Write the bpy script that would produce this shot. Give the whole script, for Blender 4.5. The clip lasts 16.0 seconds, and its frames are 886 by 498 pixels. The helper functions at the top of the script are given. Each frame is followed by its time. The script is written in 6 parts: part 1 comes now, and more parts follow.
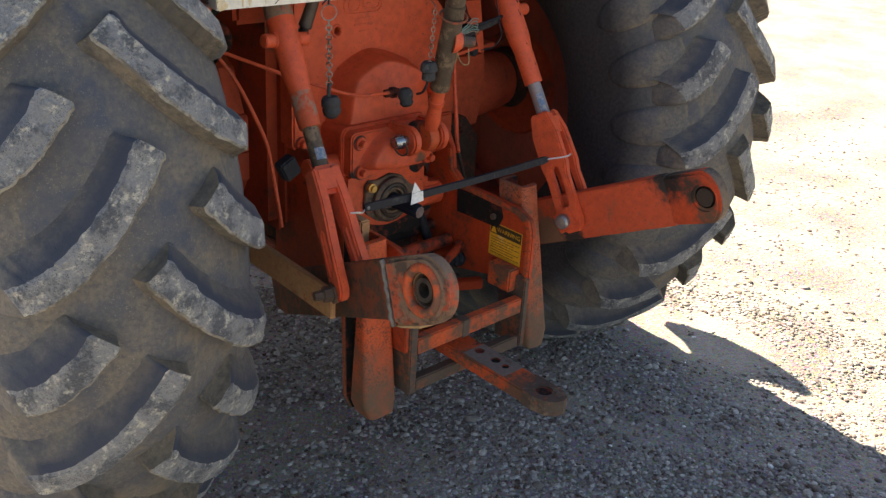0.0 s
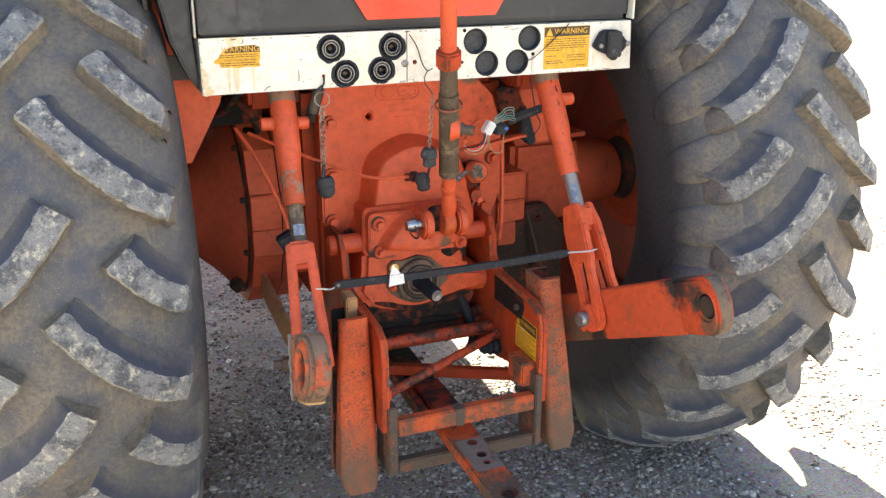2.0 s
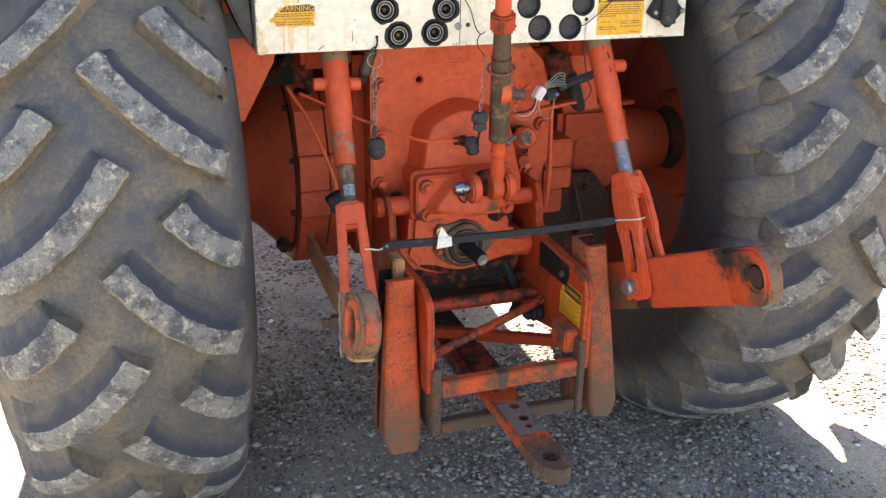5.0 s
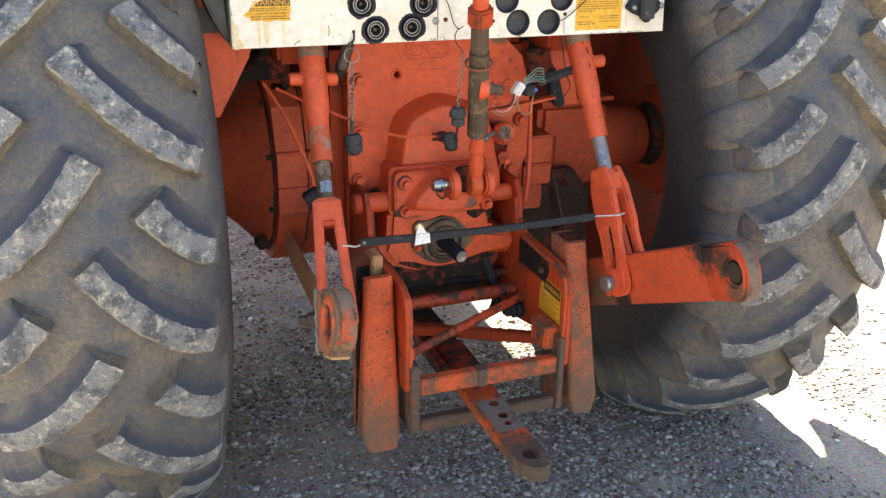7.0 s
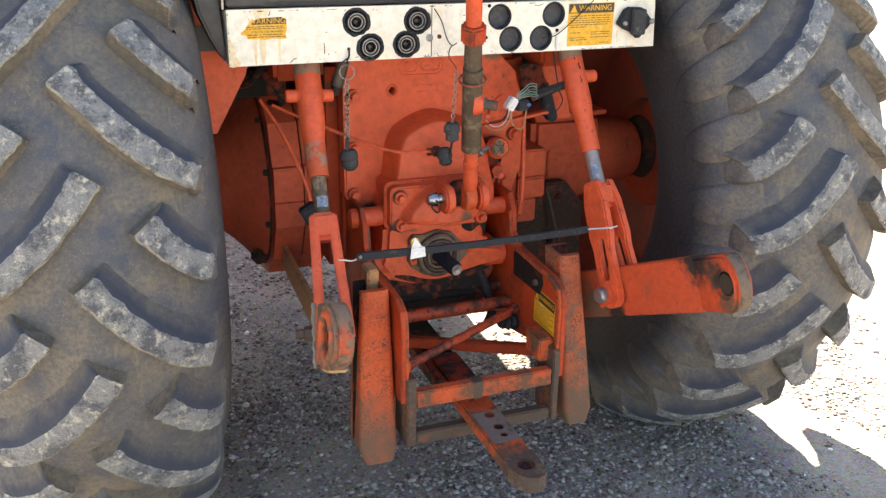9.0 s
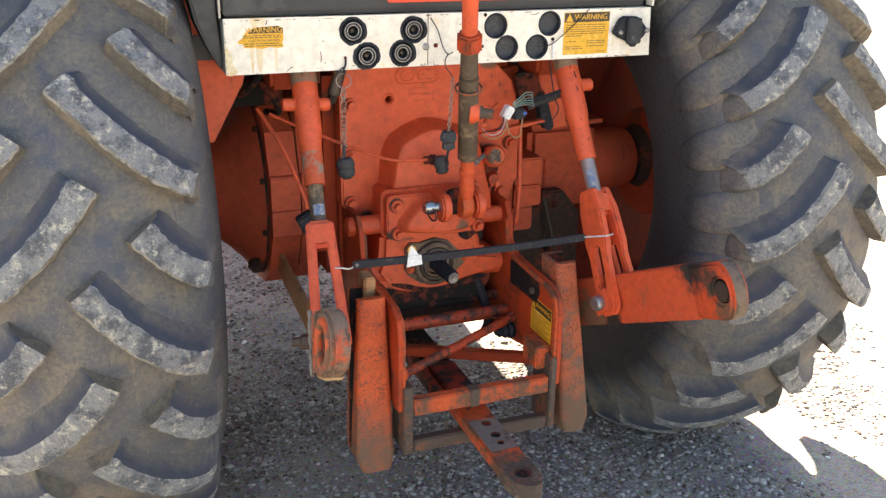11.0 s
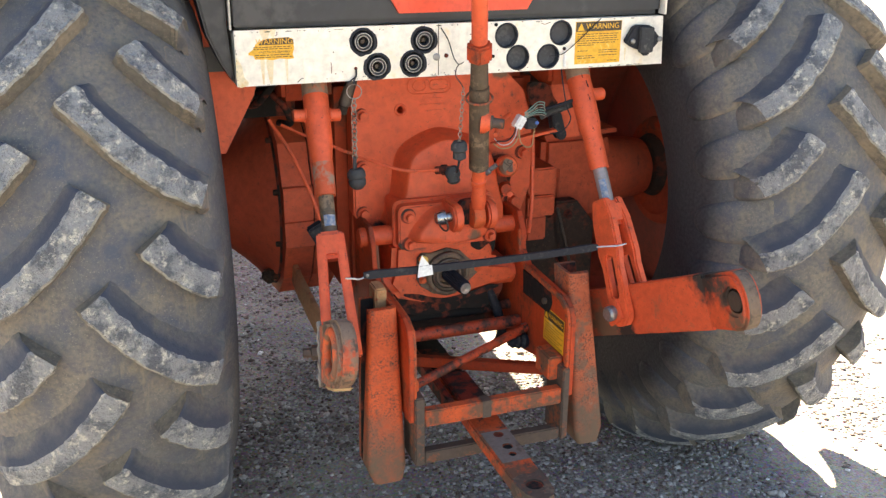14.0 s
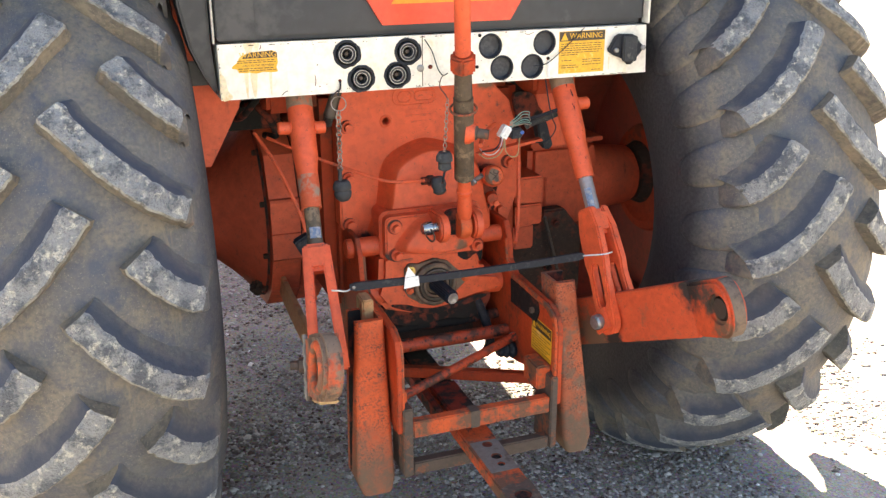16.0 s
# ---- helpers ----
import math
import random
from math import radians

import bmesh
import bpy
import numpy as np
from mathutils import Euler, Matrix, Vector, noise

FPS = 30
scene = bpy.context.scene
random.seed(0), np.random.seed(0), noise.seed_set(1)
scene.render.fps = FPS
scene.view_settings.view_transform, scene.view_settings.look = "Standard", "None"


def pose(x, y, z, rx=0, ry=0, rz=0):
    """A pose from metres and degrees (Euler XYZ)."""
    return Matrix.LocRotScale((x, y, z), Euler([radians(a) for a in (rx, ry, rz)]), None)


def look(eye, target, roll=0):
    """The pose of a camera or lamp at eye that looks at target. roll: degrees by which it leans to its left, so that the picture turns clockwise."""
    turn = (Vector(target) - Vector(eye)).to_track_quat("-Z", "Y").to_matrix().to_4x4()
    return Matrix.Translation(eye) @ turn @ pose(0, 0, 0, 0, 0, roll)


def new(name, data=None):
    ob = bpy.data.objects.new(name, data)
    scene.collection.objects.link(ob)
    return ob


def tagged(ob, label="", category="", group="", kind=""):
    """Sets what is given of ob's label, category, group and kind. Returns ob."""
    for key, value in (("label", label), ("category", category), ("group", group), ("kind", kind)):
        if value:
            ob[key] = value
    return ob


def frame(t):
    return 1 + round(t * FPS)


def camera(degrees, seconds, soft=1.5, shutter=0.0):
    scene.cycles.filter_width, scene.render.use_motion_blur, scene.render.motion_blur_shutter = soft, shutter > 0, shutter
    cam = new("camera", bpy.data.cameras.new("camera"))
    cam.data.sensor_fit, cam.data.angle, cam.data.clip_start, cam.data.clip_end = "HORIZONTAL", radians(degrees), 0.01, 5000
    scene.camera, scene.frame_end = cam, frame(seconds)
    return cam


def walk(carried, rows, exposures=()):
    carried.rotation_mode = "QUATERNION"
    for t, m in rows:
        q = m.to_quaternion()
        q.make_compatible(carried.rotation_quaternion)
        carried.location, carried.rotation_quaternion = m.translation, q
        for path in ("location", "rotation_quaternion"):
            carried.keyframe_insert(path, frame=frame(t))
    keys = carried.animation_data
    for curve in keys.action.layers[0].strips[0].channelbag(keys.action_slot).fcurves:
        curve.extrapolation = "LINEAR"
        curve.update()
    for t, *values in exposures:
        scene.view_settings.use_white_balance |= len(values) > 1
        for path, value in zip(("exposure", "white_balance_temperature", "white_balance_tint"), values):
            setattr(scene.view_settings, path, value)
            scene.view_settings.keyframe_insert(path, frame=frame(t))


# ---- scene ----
# ---- camera ----
cam = camera(49.9, 16.0, 1.38)
METRES = 1.07
BASE = pose(-1.4667, -1.6319, 1.5777, -24.344, -3.361, -42.57)
ROWS = [
    (0.0, 0.0, 0.0, 0.0, 0.0, 0.0, -0.0),
    (0.5, 0.3011, 0.1341, 0.0314, 5.93, 0.88, -2.6),
    (1.0, 0.5614, 0.1665, 0.0536, 13.87, 2.36, -4.47),
    (1.5, 0.7109, 0.1636, 0.0422, 18.61, 2.81, -5.86),
    (2.0, 0.7196, 0.1279, 0.0461, 20.12, 3.85, -5.78),
    (2.5, 0.7136, 0.1301, 0.0426, 21.47, 2.77, -6.93),
    (3.0, 0.7148, 0.1129, 0.0355, 22.89, 3.0, -7.09),
    (3.5, 0.7078, 0.1045, 0.0321, 22.91, 3.02, -7.29),
    (4.0, 0.6973, 0.0988, 0.0288, 22.72, 2.58, -7.41),
    (6.5, 0.7028, 0.1295, 0.0244, 21.26, 1.76, -7.18),
    (7.0, 0.7031, 0.1294, 0.0268, 21.14, 1.84, -7.19),
    (7.5, 0.7036, 0.1284, 0.0279, 21.01, 1.83, -7.15),
    (8.0, 0.7069, 0.1188, 0.029, 20.95, 2.16, -7.02),
    (8.5, 0.7097, 0.1101, 0.0292, 21.04, 2.42, -6.9),
    (9.0, 0.7118, 0.1066, 0.0294, 20.87, 2.59, -6.8),
    (11.5, 0.7186, 0.1059, 0.0233, 20.76, 3.3, -6.69),
    (12.0, 0.7273, 0.1076, 0.0239, 20.83, 3.04, -6.65),
    (12.5, 0.741, 0.1055, 0.0201, 21.0, 3.23, -6.74),
    (13.0, 0.7421, 0.109, 0.0208, 21.48, 3.5, -6.84),
    (13.5, 0.7413, 0.1077, 0.0264, 21.81, 3.96, -6.57),
    (14.0, 0.737, 0.1194, 0.0262, 22.12, 3.73, -6.67),
    (14.5, 0.7321, 0.1217, 0.0252, 21.71, 3.46, -6.52),
    (15.0, 0.724, 0.1196, 0.0216, 21.63, 3.32, -6.44),
    (15.5, 0.7298, 0.1122, 0.0256, 22.63, 3.41, -6.4),
    (16.0, 0.752, 0.1219, 0.0369, 21.79, 4.15, -5.95),
]
EXPOSURES = [(0.0, 2.06, 7500, 12), (0.5, 2.57, 7600, 12), (1.0, 2.90, 7700, 12), (2.0, 3.14, 7700, 12), (2.5, 2.97, 7700, 12), (3.0, 3.02, 7700, 12), (4.0, 2.90, 7700, 12), (6.5, 2.99, 7700, 12), (9.0, 2.99, 7700, 12), (11.5, 2.96, 7700, 12), (12.5, 2.99, 7700, 12), (13.5, 3.10, 7700, 12), (14.0, 3.02, 7700, 12), (15.0, 2.94, 7700, 12), (16.0, 3.20, 7700, 12)]
walk(cam, [(t, BASE @ pose(METRES * x, METRES * y, METRES * z, 90 + pitch, roll, yaw)) for t, x, y, z, yaw, pitch, roll in ROWS], EXPOSURES)

# ---- world and sun ----
SUN_EL, SUN_AZ = radians(46), radians(4.5)
world = bpy.data.worlds.new("sky")
scene.world = world
world.use_nodes = True
wn = world.node_tree.nodes
sky = wn.new("ShaderNodeTexSky")
sky.sky_type, sky.sun_disc = "NISHITA", False
sky.sun_elevation, sky.sun_rotation = SUN_EL, SUN_AZ
wn["Background"].inputs["Strength"].default_value = 0.060
world.node_tree.links.new(sky.outputs[0], wn["Background"].inputs[0])
sun = new("sun", bpy.data.lights.new("sun", "SUN"))
sun.data.energy, sun.data.angle, sun.data.color = 5.0, radians(0.5), (1.0, 0.92, 0.79)
to_sun = Vector((math.sin(SUN_AZ) * math.cos(SUN_EL), math.cos(SUN_AZ) * math.cos(SUN_EL), math.sin(SUN_EL)))
sun.matrix_world = look(to_sun * 20, (0, 0, 0))


# ---- materials ----
def surface(name, base, spots, amount=0.35, scale=6.0, fine=60.0, rough=0.6, metal=0.0, bump=0.15, second=None, second_amount=0.0, rand=0.0, flecks=None, fleck_amount=0.3, mud=None, soft=0.0, streak=None, streak_amount=0.3, gloss=0.5, flank=None, stains=(), sheen=0.0, bare=None, edge_wear=None):
    """A painted or raw surface: base colour broken by spots of another, large and fine, with a little relief."""
    m = bpy.data.materials.new(name)
    m.use_nodes = True
    nt = m.node_tree
    n, l = nt.nodes, nt.links
    b = n["Principled BSDF"]
    co = n.new("ShaderNodeTexCoord")
    vec = co.outputs["Object"]
    if rand:
        info = n.new("ShaderNodeObjectInfo")
        sc = n.new("ShaderNodeVectorMath")
        sc.operation = "ADD"
        cb = n.new("ShaderNodeCombineXYZ")
        mul = n.new("ShaderNodeMath")
        mul.operation = "MULTIPLY"
        mul.inputs[1].default_value = 37.0
        l.new(info.outputs["Random"], mul.inputs[0])
        l.new(mul.outputs[0], cb.inputs[0])
        l.new(mul.outputs[0], cb.inputs[2])
        l.new(vec, sc.inputs[0])
        l.new(cb.outputs[0], sc.inputs[1])
        vec = sc.outputs[0]

    def noise_at(s, detail=6.0, r=0.6):
        t = n.new("ShaderNodeTexNoise")
        t.inputs["Scale"].default_value, t.inputs["Detail"].default_value, t.inputs["Roughness"].default_value = s, detail, r
        l.new(vec, t.inputs["Vector"])
        return t.outputs["Fac"]

    def ramp(src, a, c):
        t = n.new("ShaderNodeMapRange")
        t.inputs["From Min"].default_value, t.inputs["From Max"].default_value = a, c
        t.clamp = True
        l.new(src, t.inputs["Value"])
        return t.outputs["Result"]

    def mix(f, a, c):
        t = n.new("ShaderNodeMix")
        t.data_type = "RGBA"
        l.new(f, t.inputs["Factor"])
        for sock, v in ((t.inputs["A"], a), (t.inputs["B"], c)):
            if isinstance(v, tuple):
                sock.default_value = (*v, 1)
            else:
                l.new(v, sock)
        return t.outputs["Result"]

    big, small = noise_at(scale), noise_at(fine, 4.0)
    shade = mix(ramp(small, 0.3, 0.75), tuple(c * 0.80 for c in base), tuple(min(1, c * 1.14) for c in base))
    both = n.new("ShaderNodeMath")
    both.operation = "ADD"
    half = n.new("ShaderNodeMath")
    half.operation = "MULTIPLY"
    half.inputs[1].default_value = 0.45
    l.new(small, half.inputs[0])
    l.new(big, both.inputs[0])
    l.new(half.outputs[0], both.inputs[1])
    edge = 0.98 - 0.5 * amount
    col = mix(ramp(both.outputs[0], edge - soft, edge + 0.12 + soft), shade, spots)
    if second:
        col = mix(ramp(noise_at(scale * 2.3, 8.0, 0.7), 0.72 - 0.3 * second_amount - soft, 0.78 - 0.25 * second_amount + soft), col, second)
    if flecks:
        clump = n.new("ShaderNodeMath")
        clump.operation = "MULTIPLY"
        l.new(ramp(noise_at(fine * 2.6, 4.0, 0.75), 0.66 - 0.2 * fleck_amount, 0.72 - 0.2 * fleck_amount), clump.inputs[0])
        l.new(ramp(noise_at(scale * 1.7, 3.0, 0.6), 0.36, 0.60), clump.inputs[1])
        col = mix(clump.outputs[0], col, flecks)
    if streak:
        flat = n.new("ShaderNodeVectorMath")
        flat.operation = "MULTIPLY"
        flat.inputs[1].default_value = (1.0, 1.0, 0.13)
        l.new(vec, flat.inputs[0])
        runs = n.new("ShaderNodeTexNoise")
        runs.inputs["Scale"].default_value, runs.inputs["Detail"].default_value, runs.inputs["Roughness"].default_value = 38.0, 5.0, 0.65
        l.new(flat.outputs[0], runs.inputs["Vector"])
        thin = n.new("ShaderNodeMath")
        thin.operation = "MULTIPLY"
        l.new(ramp(runs.outputs["Fac"], 0.66 - 0.15 * streak_amount, 0.80 - 0.15 * streak_amount), thin.inputs[0])
        l.new(ramp(big, 0.35, 0.65), thin.inputs[1])
        col = mix(thin.outputs[0], col, streak)
    if mud:
        sep = n.new("ShaderNodeSeparateXYZ")
        l.new(vec, sep.inputs[0])
        high = n.new("ShaderNodeMapRange")
        high.inputs["From Min"].default_value, high.inputs["From Max"].default_value = mud[2], mud[1]
        l.new(sep.outputs[2], high.inputs["Value"])
        msum = n.new("ShaderNodeMath")
        msum.operation = "ADD"
        l.new(high.outputs["Result"], msum.inputs[0])
        l.new(both.outputs[0], msum.inputs[1])
        col = mix(ramp(msum.outputs[0], 0.84, 1.34), col, mud[0])
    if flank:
        # darker rubber on the side wall, ragged below the dusty shoulder
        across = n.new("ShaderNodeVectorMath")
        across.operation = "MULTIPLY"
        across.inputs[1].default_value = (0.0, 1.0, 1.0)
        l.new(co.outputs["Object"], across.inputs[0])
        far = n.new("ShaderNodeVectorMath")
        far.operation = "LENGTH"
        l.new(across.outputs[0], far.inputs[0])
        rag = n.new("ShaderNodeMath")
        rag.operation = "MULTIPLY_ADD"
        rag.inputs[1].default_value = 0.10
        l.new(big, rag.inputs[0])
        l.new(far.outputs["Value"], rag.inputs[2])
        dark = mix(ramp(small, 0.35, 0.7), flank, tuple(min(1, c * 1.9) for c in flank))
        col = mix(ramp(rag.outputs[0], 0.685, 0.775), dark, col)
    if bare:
        # shade and worn rubber above each bar, painted by a mesh mask and noise
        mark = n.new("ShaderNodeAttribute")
        mark.attribute_name = "rubbed_shade"
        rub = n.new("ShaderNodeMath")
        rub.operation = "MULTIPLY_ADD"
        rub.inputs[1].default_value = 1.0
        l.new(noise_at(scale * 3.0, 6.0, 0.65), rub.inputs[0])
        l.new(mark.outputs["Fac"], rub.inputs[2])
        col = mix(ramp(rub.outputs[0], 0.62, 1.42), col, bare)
    for cx, cy, cz, reach, tone in stains:
        away = n.new("ShaderNodeVectorMath")
        away.operation = "DISTANCE"
        away.inputs[1].default_value = (cx, cy, cz)
        l.new(co.outputs["Object"], away.inputs[0])
        close = n.new("ShaderNodeMapRange")
        close.inputs["From Min"].default_value, close.inputs["From Max"].default_value = reach, 0.0
        l.new(away.outputs["Value"], close.inputs["Value"])
        patchy = n.new("ShaderNodeMath")
        patchy.operation = "MULTIPLY_ADD"
        patchy.inputs[1].default_value = 1.3
        l.new(noise_at(34.0, 8.0, 0.72), patchy.inputs[0])
        l.new(close.outputs["Result"], patchy.inputs[2])
        col = mix(ramp(patchy.outputs[0], 1.02, 1.32), col, tone)
    if edge_wear:
        # paint knocked off along the edges of the plate, in uneven chips
        bev = n.new("ShaderNodeBevel")
        bev.samples = 4
        bev.inputs["Radius"].default_value = 0.0028
        flat_n = n.new("ShaderNodeNewGeometry")
        dot = n.new("ShaderNodeVectorMath")
        dot.operation = "DOT_PRODUCT"
        l.new(bev.outputs[0], dot.inputs[0])
        l.new(flat_n.outputs["Normal"], dot.inputs[1])
        chips = n.new("ShaderNodeMath")
        chips.operation = "MULTIPLY_ADD"
        chips.inputs[1].default_value = 2.6
        l.new(noise_at(26.0, 8.0, 0.72), chips.inputs[0])
        l.new(ramp(dot.outputs["Value"], 0.998, 0.94), chips.inputs[2])
        col = mix(ramp(chips.outputs[0], 2.42, 2.62), col, edge_wear)
    l.new(col, b.inputs["Base Color"])
    if sheen:
        b.inputs["Sheen Weight"].default_value, b.inputs["Sheen Roughness"].default_value = sheen, 0.45
        b.inputs["Sheen Tint"].default_value = (0.9, 0.93, 1.0, 1)
    rr = n.new("ShaderNodeMapRange")
    rr.inputs["To Min"].default_value, rr.inputs["To Max"].default_value = max(0.05, rough - 0.12), min(1, rough + 0.15)
    l.new(big, rr.inputs["Value"])
    l.new(rr.outputs["Result"], b.inputs["Roughness"])
    b.inputs["Metallic"].default_value = metal
    b.inputs["Specular IOR Level"].default_value = gloss
    if bump:
        bp = n.new("ShaderNodeBump")
        bp.inputs["Strength"].default_value, bp.inputs["Distance"].default_value = bump, 0.004
        l.new(both.outputs[0], bp.inputs["Height"])
        l.new(bp.outputs[0], b.inputs["Normal"])
    return m


ORANGE_RGB = (0.69, 0.101, 0.036)
OIL = (0.028, 0.022, 0.019)
SMUDGE = (0.17, 0.085, 0.05)
ORANGE = surface("orange_paint", ORANGE_RGB, (0.47, 0.072, 0.030), 0.38, 5.0, 45.0, 0.52, bump=0.35, second=(0.12, 0.05, 0.033), second_amount=0.24, flecks=(0.11, 0.045, 0.03), fleck_amount=0.30, streak=(0.20, 0.055, 0.028), streak_amount=0.35, gloss=0.42, edge_wear=(0.085, 0.046, 0.034))
COVER_PAINT = surface("oil_stained_cover_paint", ORANGE_RGB, (0.50, 0.074, 0.030), 0.34, 4.0, 45.0, 0.50, bump=0.30, second=(0.14, 0.05, 0.033), second_amount=0.20, flecks=(0.13, 0.05, 0.03), fleck_amount=0.24, streak=(0.26, 0.06, 0.03), streak_amount=0.35, gloss=0.42, stains=((0.165, 0.182, 0.935, 0.075, OIL), (0.075, 0.182, 0.915, 0.07, SMUDGE), (-0.16, 0.182, 0.80, 0.05, OIL), (0.17, 0.182, 1.19, 0.05, SMUDGE), (-0.02, 0.182, 1.20, 0.035, OIL), (-0.245, 0.182, 0.87, 0.03, OIL)), edge_wear=(0.09, 0.045, 0.033))
LINK_PAINT = surface("greasy_top_link_bracket_paint", ORANGE_RGB, (0.47, 0.072, 0.030), 0.38, 6.0, 50.0, 0.5, bump=0.3, second=(0.12, 0.05, 0.033), second_amount=0.25, flecks=(0.11, 0.045, 0.03), fleck_amount=0.30, gloss=0.42, stains=((0.04, 0.03, 0.812, 0.03, SMUDGE), (0.09, 0.05, 0.80, 0.035, OIL), (-0.14, 0.06, 0.785, 0.03, OIL), (0.03, 0.02, 0.86, 0.04, OIL)), edge_wear=(0.06, 0.04, 0.03))
HOUSING_PAINT = surface("oily_take_off_housing_paint", ORANGE_RGB, (0.47, 0.072, 0.030), 0.38, 6.0, 50.0, 0.45, bump=0.3, second=(0.12, 0.05, 0.033), second_amount=0.25, flecks=(0.11, 0.045, 0.03), fleck_amount=0.34, gloss=0.42, stains=((-0.03, 0.075, 0.605, 0.035, OIL), (0.10, 0.075, 0.628, 0.035, OIL), (-0.13, 0.075, 0.628, 0.03, OIL), (0.09, 0.075, 0.785, 0.035, OIL), (-0.09, 0.075, 0.785, 0.04, OIL)), edge_wear=(0.05, 0.035, 0.028))
ORANGE_WORN = surface("worn_orange_paint", (0.62, 0.10, 0.03), (0.16, 0.075, 0.045), 0.55, 9.0, 70.0, 0.62, bump=0.35, second=(0.05, 0.037, 0.032), second_amount=0.42, flecks=(0.08, 0.045, 0.035), fleck_amount=0.45, gloss=0.3, edge_wear=(0.10, 0.07, 0.055))
ORANGE_POST = surface("muddy_flecked_orange_paint", (0.62, 0.10, 0.03), (0.42, 0.085, 0.035), 0.5, 9.0, 70.0, 0.62, bump=0.3, second=(0.14, 0.07, 0.045), second_amount=0.34, flecks=(0.09, 0.045, 0.032), fleck_amount=0.78, streak=(0.13, 0.06, 0.04), streak_amount=0.6, gloss=0.3, mud=((0.15, 0.092, 0.058), 0.12, 0.58), edge_wear=(0.10, 0.062, 0.045))
POST_RUSTY = surface("rust_flecked_faded_post_paint", (0.46, 0.110, 0.048), (0.22, 0.105, 0.068), 0.6, 14.0, 75.0, 0.7, bump=0.4, second=(0.36, 0.215, 0.15), second_amount=0.42, flecks=(0.085, 0.043, 0.032), fleck_amount=0.75, gloss=0.25, mud=((0.15, 0.095, 0.062), 0.14, 0.62), edge_wear=(0.12, 0.08, 0.06))
ROD_PAINT = surface("oil_blackened_orange_rod_paint", (0.50, 0.065, 0.022), (0.10, 0.035, 0.022), 0.55, 14.0, 60.0, 0.55, bump=0.6, second=(0.022, 0.018, 0.016), second_amount=0.62, flecks=(0.04, 0.025, 0.02), fleck_amount=0.5, gloss=0.35)
ORANGE_DULL = surface("dull_red_oxide_paint", (0.42, 0.06, 0.022), (0.16, 0.05, 0.03), 0.45, 5.0, 45.0, 0.75, second=(0.09, 0.035, 0.025), second_amount=0.12, flecks=(0.08, 0.04, 0.03), fleck_amount=0.2, gloss=0.25, edge_wear=(0.07, 0.04, 0.03))
ORANGE_GRIMY = surface("grimy_orange_paint", (0.50, 0.062, 0.018), (0.22, 0.045, 0.02), 0.5, 7.0, 60.0, 0.6, bump=0.3, second=(0.03, 0.023, 0.02), second_amount=0.34, flecks=(0.06, 0.035, 0.028), fleck_amount=0.3, streak=(0.06, 0.03, 0.022), streak_amount=0.5, gloss=0.3, edge_wear=(0.055, 0.036, 0.028))
ORANGE_ARM = surface("scuffed_orange_arm_paint", (0.60, 0.082, 0.028), (0.26, 0.075, 0.038), 0.46, 7.0, 60.0, 0.55, bump=0.25, second=(0.05, 0.038, 0.032), second_amount=0.38, flecks=(0.12, 0.05, 0.03), fleck_amount=0.25, gloss=0.42, stains=((0.392, -0.47, 0.835, 0.10, OIL), (0.40, -0.53, 0.84, 0.08, (0.06, 0.045, 0.035)), (0.403, -0.568, 0.824, 0.055, OIL), (0.403, -0.585, 0.79, 0.075, SMUDGE), (0.31, -0.19, 0.61, 0.12, SMUDGE), (0.33, -0.25, 0.63, 0.06, OIL)), edge_wear=(0.085, 0.055, 0.04))
SCUFF = surface("scuffed_orange_tube_paint", (0.52, 0.09, 0.035), (0.27, 0.19, 0.14), 0.42, 16.0, 80.0, 0.6, bump=0.3, second=(0.12, 0.08, 0.06), second_amount=0.35, gloss=0.3)
ARM_DIRTY = surface("greasy_brown_arm_paint", (0.25, 0.070, 0.036), (0.10, 0.064, 0.045), 0.62, 20.0, 80.0, 0.6, bump=0.35, second=(0.05, 0.037, 0.03), second_amount=0.5, flecks=(0.26, 0.17, 0.10), fleck_amount=0.15, gloss=0.4)
GREASE = surface("oily_black_steel", (0.016, 0.014, 0.013), (0.17, 0.036, 0.020), 0.52, 11.0, 55.0, 0.85, bump=0.9, gloss=0.25)
GREASY = surface("greasy_brown_steel", (0.075, 0.058, 0.045), (0.035, 0.028, 0.024), 0.45, 18.0, 90.0, 0.5, 0.3, bump=0.3)
RUST = surface("rusty_bare_steel", (0.090, 0.062, 0.046), (0.26, 0.075, 0.030), 0.42, 12.0, 90.0, 0.7, bump=0.4, second=(0.07, 0.055, 0.045), second_amount=0.3)
STEEL = surface("bare_grey_steel", (0.31, 0.31, 0.31), (0.16, 0.13, 0.11), 0.4, 25.0, 120.0, 0.40, 0.8, bump=0.1)
CHROME = surface("bright_pin_steel", (0.36, 0.38, 0.40), (0.12, 0.11, 0.10), 0.4, 30.0, 150.0, 0.25, 0.95, bump=0.05)
PIPE = surface("flaked_brown_grey_pipe", (0.098, 0.068, 0.044), (0.23, 0.155, 0.095), 0.42, 20.0, 90.0, 0.6, 0.15, bump=0.5, second=(0.055, 0.055, 0.046), second_amount=0.5, flecks=(0.040, 0.032, 0.026), fleck_amount=0.5, streak=(0.27, 0.19, 0.12), streak_amount=0.5)
